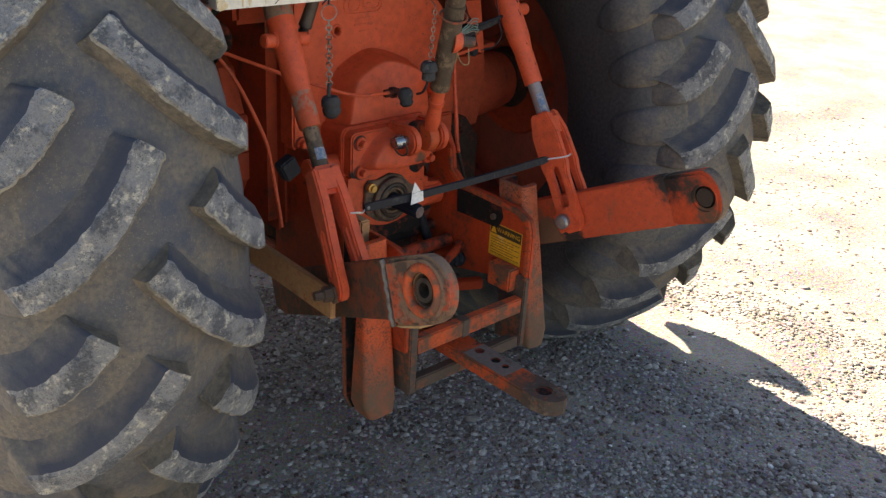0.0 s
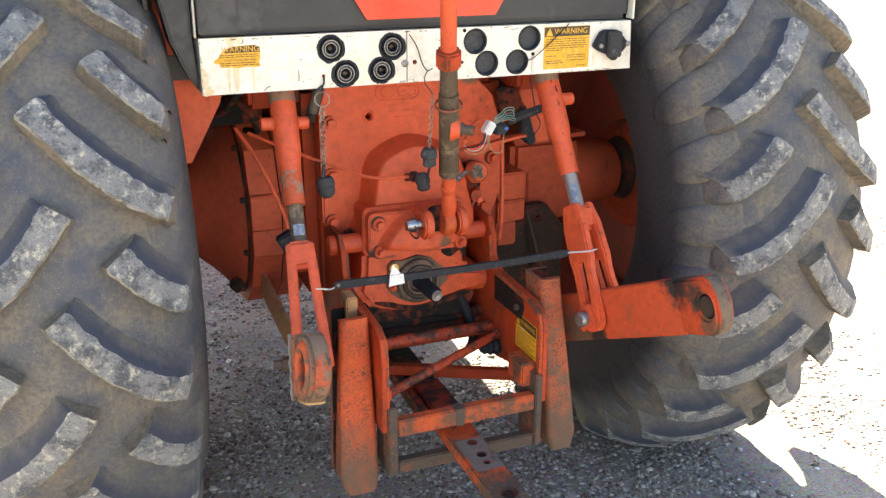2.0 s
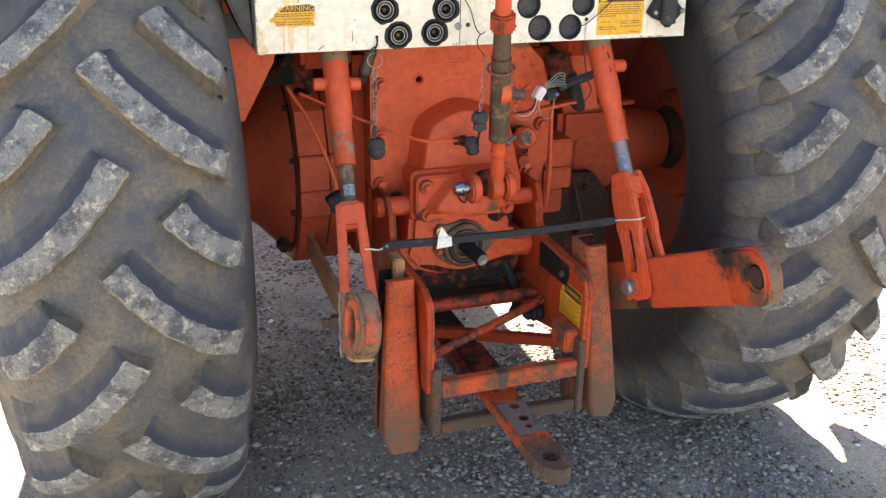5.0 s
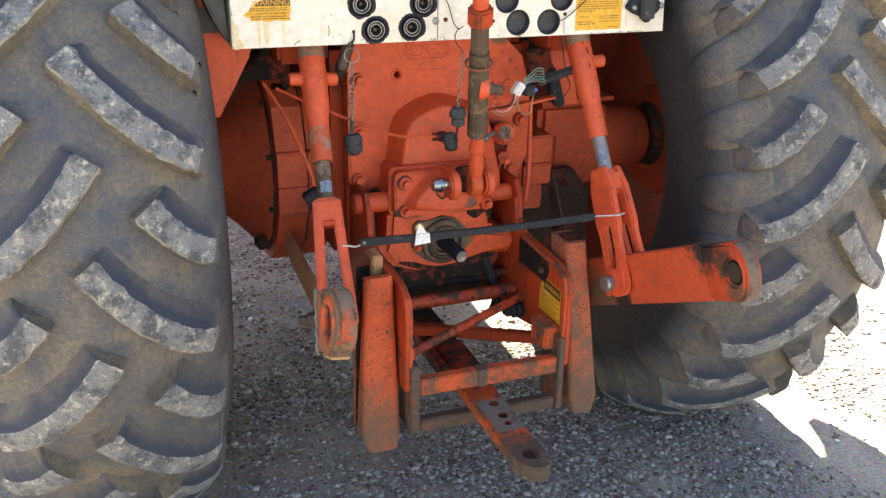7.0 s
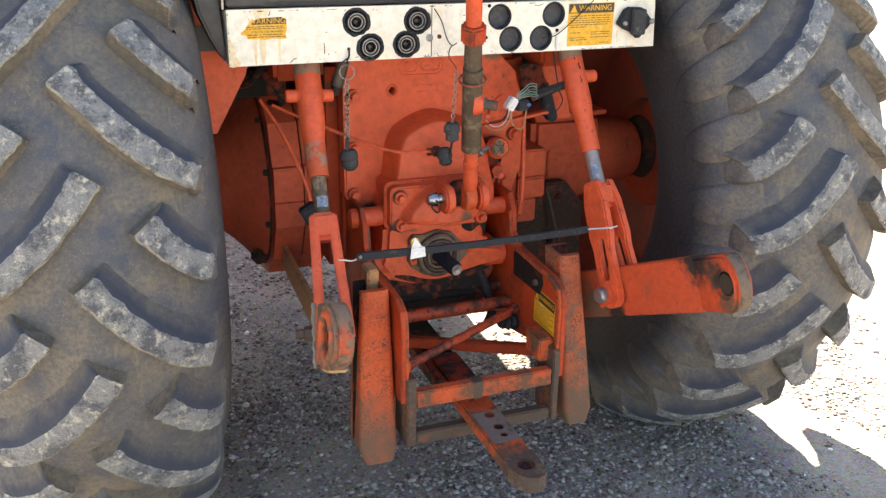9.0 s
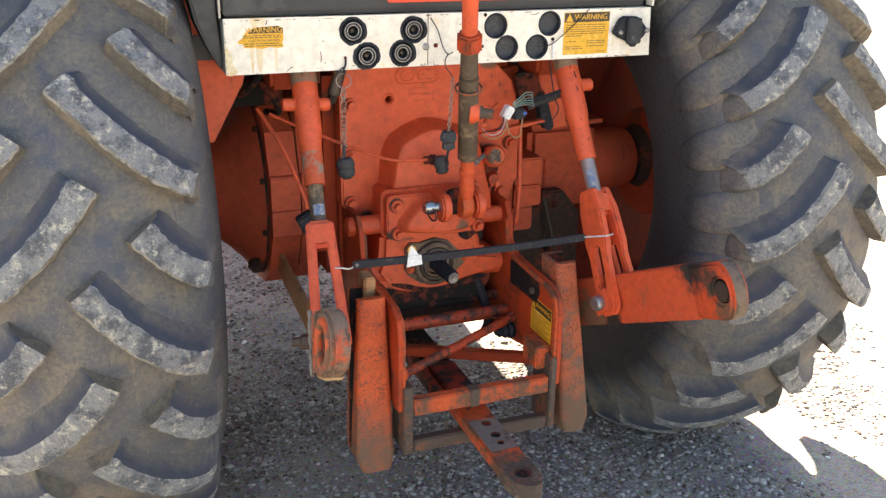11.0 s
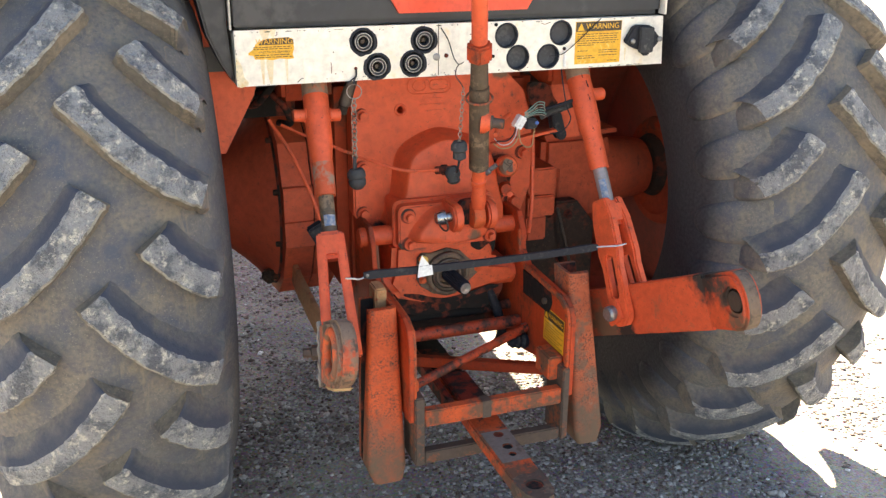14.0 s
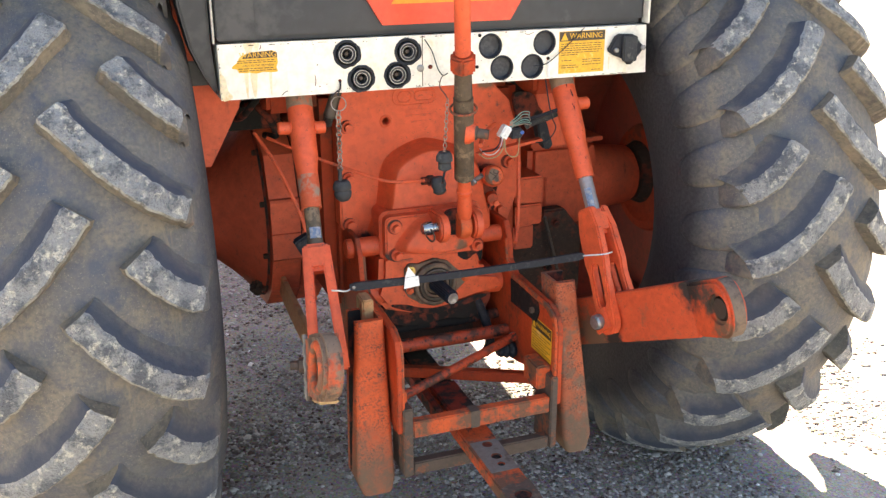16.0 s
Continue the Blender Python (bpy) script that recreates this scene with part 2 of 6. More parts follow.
BARE_TOP = surface("rust_stained_bare_link_steel", (0.25, 0.175, 0.125), (0.46, 0.095, 0.042), 0.40, 18.0, 80.0, 0.65, bump=0.4, second=(0.12, 0.088, 0.068), second_amount=0.5, streak=(0.10, 0.065, 0.045), streak_amount=0.6)
WHITE = surface("chipped_white_paint", (0.84, 0.79, 0.68), (0.74, 0.60, 0.38), 0.34, 6.0, 50.0, 0.45, bump=0.08, second=(0.30, 0.19, 0.10), second_amount=0.04, flecks=(0.30, 0.20, 0.12), fleck_amount=0.0, streak=(0.70, 0.50, 0.25), streak_amount=0.25, edge_wear=(0.17, 0.115, 0.08))
BLACK = surface("dusty_black_paint", (0.024, 0.027, 0.033), (0.052, 0.052, 0.054), 0.4, 3.0, 30.0, 0.45, bump=0.05)
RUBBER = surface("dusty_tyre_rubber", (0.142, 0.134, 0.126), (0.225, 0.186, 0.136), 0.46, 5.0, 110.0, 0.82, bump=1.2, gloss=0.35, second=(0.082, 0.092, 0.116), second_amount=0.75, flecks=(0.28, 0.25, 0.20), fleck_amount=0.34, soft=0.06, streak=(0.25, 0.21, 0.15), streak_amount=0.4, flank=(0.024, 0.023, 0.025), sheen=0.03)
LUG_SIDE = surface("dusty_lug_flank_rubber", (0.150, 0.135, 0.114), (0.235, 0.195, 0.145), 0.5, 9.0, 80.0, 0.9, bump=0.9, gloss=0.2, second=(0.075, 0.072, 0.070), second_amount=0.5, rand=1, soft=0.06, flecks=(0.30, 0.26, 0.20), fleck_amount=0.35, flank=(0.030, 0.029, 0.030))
LUG_TOP = surface("chipped_grey_lug_face", (0.275, 0.278, 0.276), (0.105, 0.112, 0.124), 0.56, 21.0, 170.0, 0.82, bump=3.4, gloss=0.4, second=(0.56, 0.525, 0.44), second_amount=0.60, rand=1, flecks=(0.052, 0.055, 0.060), fleck_amount=0.55, soft=0.010, sheen=0.12)
# bare: dark blue of the shaded, worn crease, mixed over the dusty rubber
LUG_FILLET = surface("rubbed_shade_lug_fillet_rubber", (0.142, 0.134, 0.126), (0.225, 0.186, 0.136), 0.44, 6.0, 110.0, 0.78, bump=1.0, gloss=0.4, second=(0.070, 0.075, 0.090), second_amount=0.6, rand=1, soft=0.06, flecks=(0.28, 0.25, 0.20), fleck_amount=0.28, flank=(0.030, 0.029, 0.031), bare=(0.046, 0.053, 0.074))
LUG_EDGE = surface("worn_cream_lug_edge", (0.30, 0.28, 0.235), (0.15, 0.135, 0.112), 0.55, 30.0, 190.0, 0.9, bump=1.5, gloss=0.25, second=(0.12, 0.11, 0.10), second_amount=0.6, rand=1)
RUBBER_BLACK = surface("black_rubber", (0.020, 0.023, 0.030), (0.05, 0.05, 0.052), 0.35, 30.0, 120.0, 0.6, bump=0.1, gloss=0.25)
PLUG = surface("dusty_black_plug_rubber", (0.035, 0.037, 0.04), (0.10, 0.10, 0.09), 0.4, 40.0, 120.0, 0.75, bump=0.3)
YELLOW = surface("faded_yellow_decal", (0.80, 0.42, 0.03), (0.85, 0.58, 0.20), 0.35, 20.0, 90.0, 0.5, bump=0.0)
INK = surface("decal_black_ink", (0.06, 0.04, 0.02), (0.12, 0.07, 0.02), 0.3, 40.0, 120.0, 0.5, bump=0.0)
SMV_RED = surface("red_reflective_border", (0.75, 0.07, 0.03), (0.60, 0.10, 0.05), 0.3, 12.0, 60.0, 0.35, bump=0.0)
SMV_ORANGE = surface("fluorescent_orange_film", (0.95, 0.27, 0.02), (0.85, 0.20, 0.02), 0.3, 10.0, 60.0, 0.4, bump=0.0)
PAPER = surface("white_paper_tag", (0.80, 0.80, 0.78), (0.6, 0.6, 0.58), 0.3, 60.0, 150.0, 0.7, bump=0.0)
BLUE = surface("faded_blue_sticker", (0.25, 0.36, 0.55), (0.60, 0.58, 0.57), 0.62, 60.0, 150.0, 0.5, bump=0.0)
BLUE_PLASTIC = surface("blue_plastic", (0.03, 0.11, 0.42), (0.05, 0.16, 0.46), 0.4, 60.0, 150.0, 0.4, bump=0.0)
BRASS = surface("brass_fitting", (0.62, 0.44, 0.14), (0.3, 0.2, 0.08), 0.3, 60.0, 150.0, 0.35, 0.8, bump=0.0)
TAN = surface("tan_mud_coat", (0.42, 0.27, 0.13), (0.22, 0.14, 0.08), 0.4, 25.0, 90.0, 0.8, bump=0.3)
SWAY = surface("muddy_orange_tan_steel", (0.52, 0.28, 0.125), (0.34, 0.18, 0.085), 0.45, 18.0, 90.0, 0.75, bump=0.4, second=(0.48, 0.10, 0.035), second_amount=0.5)
CAP = surface("slate_black_cap_plastic", (0.032, 0.037, 0.047), (0.055, 0.058, 0.064), 0.4, 30.0, 120.0, 0.55, bump=0.1)
TIP = surface("dark_worn_drawbar_steel", (0.105, 0.075, 0.058), (0.20, 0.14, 0.095), 0.45, 22.0, 90.0, 0.65, 0.3, bump=0.4, second=(0.36, 0.085, 0.036), second_amount=0.45)
DARK_RED = surface("oily_dark_red_paint", (0.26, 0.036, 0.018), (0.035, 0.024, 0.020), 0.62, 16.0, 60.0, 0.7, bump=0.6, second=(0.02, 0.017, 0.016), second_amount=0.4, gloss=0.3)
EYE_PAINT = surface("mud_edged_orange_eye_paint", (0.50, 0.085, 0.035), (0.21, 0.130, 0.085), 0.80, 14.0, 70.0, 0.62, bump=0.5, second=(0.085, 0.058, 0.042), second_amount=0.75, flecks=(0.06, 0.045, 0.038), fleck_amount=0.4, gloss=0.3)
BROWN_PLATE = surface("greasy_tan_bearing_steel", (0.17, 0.115, 0.078), (0.07, 0.05, 0.038), 0.5, 24.0, 100.0, 0.6, 0.2, bump=0.4, second=(0.34, 0.08, 0.03), second_amount=0.25)
WIRE = surface("bright_bent_wire", (0.62, 0.61, 0.60), (0.35, 0.33, 0.31), 0.3, 60.0, 150.0, 0.35, 0.5, bump=0.0)
RUN = surface("rust_run_stain", (0.80, 0.68, 0.46), (0.72, 0.54, 0.30), 0.5, 40.0, 120.0, 0.5, bump=0.0)
SOCKET = surface("dull_socket_steel", (0.36, 0.355, 0.345), (0.11, 0.10, 0.09), 0.42, 60.0, 150.0, 0.40, 0.7, bump=0.1)
DISC_RED = surface("dusty_dark_red_wheel_paint", (0.37, 0.080, 0.050), (0.24, 0.066, 0.044), 0.5, 4.0, 40.0, 0.7, bump=0.3, second=(0.11, 0.060, 0.046), second_amount=0.25, flecks=(0.08, 0.048, 0.038), fleck_amount=0.3, gloss=0.4, streak=(0.13, 0.055, 0.040), streak_amount=0.4, sheen=0.05)
TRUMPET = surface("dark_red_oxide_paint", (0.57, 0.100, 0.048), (0.40, 0.080, 0.043), 0.4, 4.0, 40.0, 0.7, bump=0.25, second=(0.09, 0.045, 0.034), second_amount=0.12, flecks=(0.07, 0.04, 0.03), fleck_amount=0.22, gloss=0.4, streak=(0.13, 0.05, 0.034), streak_amount=0.3)
DRIVE_RED = surface("dusty_red_drum_paint", (0.64, 0.108, 0.046), (0.46, 0.086, 0.042), 0.4, 6.0, 50.0, 0.65, bump=0.25, second=(0.10, 0.04, 0.028), second_amount=0.2, flecks=(0.10, 0.045, 0.03), fleck_amount=0.2, gloss=0.42, streak=(0.14, 0.04, 0.024), streak_amount=0.4, edge_wear=(0.075, 0.04, 0.03))
CAKED = surface("brown_caked_grease", (0.056, 0.037, 0.027), (0.15, 0.042, 0.025), 0.50, 11.0, 60.0, 0.85, bump=0.8, second=(0.030, 0.025, 0.022), second_amount=0.5, flecks=(0.16, 0.12, 0.08), fleck_amount=0.2, gloss=0.25)
WORN_STEEL = surface("grey_worn_flat_steel", (0.20, 0.175, 0.15), (0.12, 0.09, 0.07), 0.4, 24.0, 90.0, 0.6, 0.25, bump=0.3, second=(0.36, 0.10, 0.045), second_amount=0.2)
CHAIN = surface("rusty_chain_steel", (0.36, 0.31, 0.26), (0.13, 0.075, 0.05), 0.45, 60.0, 150.0, 0.5, 0.5, bump=0.1)
TEAL = surface("pale_green_wire", (0.18, 0.32, 0.28), (0.30, 0.36, 0.32), 0.3, 60.0, 150.0, 0.6, bump=0.0)


# ---- mesh helpers ----
def part(name, bm, material, parent, label="", smooth=False):
    """Link a bmesh as one mesh object under a thing or part."""
    me = bpy.data.meshes.new(name)
    bm.normal_update()
    bmesh.ops.recalc_face_normals(bm, faces=bm.faces)
    bm.to_mesh(me)
    bm.free()
    for mm in material if isinstance(material, (list, tuple)) else (material,):
        me.materials.append(mm)
    if smooth:
        me.polygons.foreach_set("use_smooth", [True] * len(me.polygons))
        me.set_sharp_from_angle(angle=radians(smooth if smooth is not True else 40))
    ob = new(name, me)
    ob.parent = parent
    if label:
        tagged(ob, label)
    return ob


def empty(name):
    return new(name, None)


def soften(bm, r, seg=2):
    if r > 0:
        ed = [e for e in bm.edges if len(e.link_faces) == 2 and e.calc_face_angle(0) > radians(28)]
        bmesh.ops.bevel(bm, geom=ed, offset=r, segments=seg, affect="EDGES", clamp_overlap=True)
    return bm


def box(x0, x1, y0, y1, z0, z1, r=0.003, m=None):
    bm = bmesh.new()
    bmesh.ops.create_cube(bm, size=1)
    bmesh.ops.transform(bm, matrix=Matrix.Translation(((x0 + x1) / 2, (y0 + y1) / 2, (z0 + z1) / 2)) @ Matrix.Diagonal((x1 - x0, y1 - y0, z1 - z0, 1)), verts=bm.verts)
    soften(bm, r)
    if m is not None:
        bmesh.ops.transform(bm, matrix=m, verts=bm.verts)
    return bm


def axis_matrix(p, q):
    """Frame with its z along p to q, its origin at p."""
    p, q = Vector(p), Vector(q)
    return Matrix.Translation(p) @ (q - p).to_track_quat("Z", "Y").to_matrix().to_4x4()


def rod(p, q, r0, r1=None, seg=20, r=0.002):
    """A round bar from p to q."""
    bm = bmesh.new()
    h = (Vector(q) - Vector(p)).length
    bmesh.ops.create_cone(bm, cap_ends=True, segments=seg, radius1=r0, radius2=r0 if r1 is None else r1, depth=h, matrix=Matrix.Translation((0, 0, h / 2)))
    if r:
        caps = [e for e in bm.edges if len(e.link_faces) == 2 and e.calc_face_angle(0) > radians(50)]
        bmesh.ops.bevel(bm, geom=caps, offset=min(r, r0 * 0.4), segments=2, affect="EDGES", clamp_overlap=True)
    bmesh.ops.transform(bm, matrix=axis_matrix(p, q), verts=bm.verts)
    return bm


def turned(p, q, profile, seg=28):
    """A turned solid: profile of (distance along p to q, radius), closed at both ends."""
    bm = bmesh.new()
    rings = []
    for a, rr in profile:
        rings.append([bm.verts.new((rr * math.cos(2 * math.pi * k / seg), rr * math.sin(2 * math.pi * k / seg), a)) for k in range(seg)])
    for a, c in zip(rings, rings[1:]):
        for k in range(seg):
            bm.faces.new((a[k], a[(k + 1) % seg], c[(k + 1) % seg], c[k]))
    for end in (rings[0], rings[-1]):
        bm.faces.new(end)
    bmesh.ops.transform(bm, matrix=axis_matrix(p, q), verts=bm.verts)
    return bm


def circle(cx, cy, r, seg=24):
    return [(cx + r * math.cos(2 * math.pi * k / seg), cy + r * math.sin(2 * math.pi * k / seg)) for k in range(seg)]


def prism(axis, a0, a1, outline, holes=(), r=0.002, m=None):
    """An outline, with holes, pushed from a0 to a1 along an axis. Outline points: (y, z) for x, (x, z) for y, (x, y) for z."""
    bm = bmesh.new()

    def place(u, v, a):
        return {"x": (a, u, v), "y": (u, a, v), "z": (u, v, a)}[axis]

    edges = []
    for loop in (outline, *holes):
        vs = [bm.verts.new(place(u, v, a0)) for u, v in loop]
        edges += [bm.edges.new((vs[k], vs[(k + 1) % len(vs)])) for k in range(len(vs))]
    if holes:
        bmesh.ops.triangle_fill(bm, edges=edges, use_beauty=True)
    else:
        bm.faces.new(bm.verts[:])
    out = bmesh.ops.extrude_face_region(bm, geom=bm.faces[:])
    d = Vector(place(0, 0, a1)) - Vector(place(0, 0, a0))
    bmesh.ops.translate(bm, vec=d, verts=[g for g in out["geom"] if isinstance(g, bmesh.types.BMVert)])
    bmesh.ops.recalc_face_normals(bm, faces=bm.faces)
    if r:
        ed = [e for e in bm.edges if len(e.link_faces) == 2 and e.calc_face_angle(0) > radians(40)]
        bmesh.ops.bevel(bm, geom=ed, offset=r, segments=2, affect="EDGES", clamp_overlap=True)
    if m is not None:
        bmesh.ops.transform(bm, matrix=m, verts=bm.verts)
    return bm


def rounded(x0, x1, z0, z1, r, seg=5):
    """Outline of a rectangle with round corners."""
    pts = []
    for cx, cz, a in ((x1 - r, z1 - r, 0), (x0 + r, z1 - r, 90), (x0 + r, z0 + r, 180), (x1 - r, z0 + r, 270)):
        pts += [(cx + r * math.cos(radians(a + 90 * k / seg)), cz + r * math.sin(radians(a + 90 * k / seg))) for k in range(seg + 1)]
    return pts


def tube(points, r, seg=8, steps=6):
    """A round wire, hose or pipe along a smooth line through the points."""
    pts = [Vector(p) for p in points]
    line = []
    for i in range(len(pts) - 1):
        a, b, c, d = pts[max(i - 1, 0)], pts[i], pts[i + 1], pts[min(i + 2, len(pts) - 1)]
        for k in range(steps):
            t = k / steps
            line.append(0.5 * (2 * b + (c - a) * t + (2 * a - 5 * b + 4 * c - d) * t * t + (3 * b - a - 3 * c + d) * t ** 3))
    line.append(pts[-1])
    bm = bmesh.new()
    rings, side = [], None
    for i, p in enumerate(line):
        d = (line[min(i + 1, len(line) - 1)] - line[max(i - 1, 0)]).normalized()
        if side is None:
            side = d.orthogonal().normalized()
        side = (side - d * side.dot(d)).normalized()
        up = d.cross(side)
        rings.append([bm.verts.new(p + r * (math.cos(2 * math.pi * k / seg) * side + math.sin(2 * math.pi * k / seg) * up)) for k in range(seg)])
    for a, c in zip(rings, rings[1:]):
        for k in range(seg):
            bm.faces.new((a[k], a[(k + 1) % seg], c[(k + 1) % seg], c[k]))
    bm.faces.new(rings[0])
    bm.faces.new(rings[-1])
    return bm


def joined(*bms):
    """Several solids that are one piece."""
    out = bmesh.new()
    for b in bms:
        me = bpy.data.meshes.new("tmp")
        b.to_mesh(me)
        b.free()
        out.from_mesh(me)
        bpy.data.meshes.remove(me)
    return out


def hexhead(p, q, r, flange=0.0):
    """A hex bolt head from p to q, on a round flange if given."""
    hx = rod(p, q, r, r, 6, 0.0015)
    if not flange:
        return hx
    d = (Vector(q) - Vector(p)).normalized()
    return joined(hx, rod(Vector(p) - d * 0.002, Vector(p) + d * 0.003, flange, flange, 20, 0.001))


def ring(c, n, big, small, seg=24, sides=8):
    """A torus about the axis n."""
    c, n = Vector(c), Vector(n).normalized()
    u = n.orthogonal().normalized()
    v = n.cross(u)
    bm = bmesh.new()
    rows = []
    for i in range(seg):
        a = 2 * math.pi * i / seg
        d = math.cos(a) * u + math.sin(a) * v
        rows.append([bm.verts.new(c + d * (big + small * math.cos(2 * math.pi * k / sides)) + n * small * math.sin(2 * math.pi * k / sides)) for k in range(sides)])
    for i in range(seg):
        a, b = rows[i], rows[(i + 1) % seg]
        for k in range(sides):
            bm.faces.new((a[k], a[(k + 1) % sides], b[(k + 1) % sides], b[k]))
    return bm


def words(name, text, size, at, turn, material, parent, squeeze=1.0):
    """Lettering as a thin mesh."""
    cu = bpy.data.curves.new(name, "FONT")
    cu.body, cu.size, cu.extrude, cu.align_x, cu.align_y = text, size, 0.0002, "CENTER", "CENTER"
    tmp = bpy.data.objects.new(name, cu)
    scene.collection.objects.link(tmp)
    me = bpy.data.meshes.new_from_object(tmp.evaluated_get(bpy.context.evaluated_depsgraph_get()))
    bpy.data.objects.remove(tmp)
    me.transform(turn @ Matrix.Diagonal((squeeze, 1, 1, 1)))
    me.transform(Matrix.Translation(at))
    me.materials.clear()
    me.materials.append(material)
    ob = new(name, me)
    ob.parent = parent
    return ob


# ---- ground ----
def gravel_material(name, stones):
    m = bpy.data.materials.new(name)
    m.use_nodes = True
    nt = m.node_tree
    n, l = nt.nodes, nt.links
    b = n["Principled BSDF"]
    b.inputs["Roughness"].default_value = 0.92
    co = n.new("ShaderNodeTexCoord")
    mixc = n.new("ShaderNodeMix")
    mixc.data_type = "RGBA"
    if stones:
        geo = n.new("ShaderNodeNewGeometry")
        cr = n.new("ShaderNodeValToRGB")
        for pos, c in ((0.0, (0.060, 0.032, 0.024)), (0.10, (0.062, 0.055, 0.055)), (0.35, (0.118, 0.100, 0.090)), (0.60, (0.178, 0.168, 0.168)), (0.76, (0.23, 0.188, 0.150)), (0.92, (0.27, 0.262, 0.26)), (1.0, (0.48, 0.465, 0.44))):
            e = cr.color_ramp.elements[0] if pos == 0.0 else (cr.color_ramp.elements[1] if pos == 1.0 else cr.color_ramp.elements.new(pos))
            e.position, e.color = pos, (*c, 1)
        l.new(geo.outputs["Random Per Island"], cr.inputs[0])
        nz = n.new("ShaderNodeTexNoise")
        nz.inputs["Scale"].default_value = 150
        l.new(co.outputs["Object"], nz.inputs["Vector"])
        dust = n.new("ShaderNodeMapRange")
        dust.inputs["From Min"].default_value, dust.inputs["From Max"].default_value, dust.inputs["To Max"].default_value = 0.45, 0.75, 0.55
        l.new(nz.outputs["Fac"], dust.inputs["Value"])
        l.new(dust.outputs["Result"], mixc.inputs["Factor"])
        mixc.inputs["B"].default_value = (0.212, 0.187, 0.166, 1)
        l.new(cr.outputs[0], mixc.inputs["A"])
    else:
        nz = n.new("ShaderNodeTexNoise")
        nz.inputs["Scale"].default_value, nz.inputs["Detail"].default_value = 2.4, 8
        l.new(co.outputs["Object"], nz.inputs["Vector"])
        vor = n.new("ShaderNodeTexVoronoi")
        vor.inputs["Scale"].default_value = 150
        l.new(co.outputs["Object"], vor.inputs["Vector"])
        vm = n.new("ShaderNodeMix")
        vm.data_type = "RGBA"
        vm.inputs["Factor"].default_value = 0.16
        l.new(vor.outputs["Color"], vm.inputs["B"])
        mixc.inputs["A"].default_value, mixc.inputs["B"].default_value = (0.124, 0.104, 0.093, 1), (0.312, 0.268, 0.218, 1)
        rr = n.new("ShaderNodeMapRange")
        rr.inputs["From Min"].default_value, rr.inputs["From Max"].default_value = 0.35, 0.65
        l.new(nz.outputs["Fac"], rr.inputs["Value"])
        l.new(rr.outputs["Result"], mixc.inputs["Factor"])
        l.new(mixc.outputs["Result"], vm.inputs["A"])
        hs = n.new("ShaderNodeHueSaturation")
        hs.inputs["Saturation"].default_value = 0.98
        l.new(vm.outputs["Result"], hs.inputs["Color"])
        bp = n.new("ShaderNodeBump")
        bp.inputs["Strength"].default_value, bp.inputs["Distance"].default_value = 0.7, 0.005
        grit = n.new("ShaderNodeTexNoise")
        grit.inputs["Scale"].default_value, grit.inputs["Detail"].default_value, grit.inputs["Roughness"].default_value = 55, 8, 0.75
        l.new(co.outputs["Object"], grit.inputs["Vector"])
        spot = n.new("ShaderNodeMapRange")
        spot.inputs["From Min"].default_value, spot.inputs["From Max"].default_value = 0.54, 0.63
        l.new(grit.outputs["Fac"], spot.inputs["Value"])
        drift = n.new("ShaderNodeTexNoise")
        drift.inputs["Scale"].default_value, drift.inputs["Detail"].default_value = 6.0, 5
        l.new(co.outputs["Object"], drift.inputs["Vector"])
        where = n.new("ShaderNodeMapRange")
        where.inputs["From Min"].default_value, where.inputs["From Max"].default_value = 0.42, 0.62
        l.new(drift.outputs["Fac"], where.inputs["Value"])
        both = n.new("ShaderNodeMath")
        both.operation = "MULTIPLY"
        l.new(spot.outputs["Result"], both.inputs[0])
        l.new(where.outputs["Result"], both.inputs[1])
        specks = n.new("ShaderNodeMix")
        specks.data_type = "RGBA"
        l.new(both.outputs[0], specks.inputs["Factor"])
        l.new(hs.outputs[0], specks.inputs["A"])
        specks.inputs["B"].default_value = (0.072, 0.050, 0.036, 1)
        l.new(specks.outputs["Result"], b.inputs["Base Color"])
        sumh = n.new("ShaderNodeMath")
        sumh.operation = "ADD"
        l.new(vor.outputs["Distance"], sumh.inputs[0])
        l.new(grit.outputs["Fac"], sumh.inputs[1])
        l.new(sumh.outputs[0], bp.inputs["Height"])
        l.new(bp.outputs[0], b.inputs["Normal"])
        return m
    l.new(mixc.outputs["Result"], b.inputs["Base Color"])
    return m


GROUND = gravel_material("packed_gravel_dirt", False)
STONES = gravel_material("loose_gravel_stones", True)


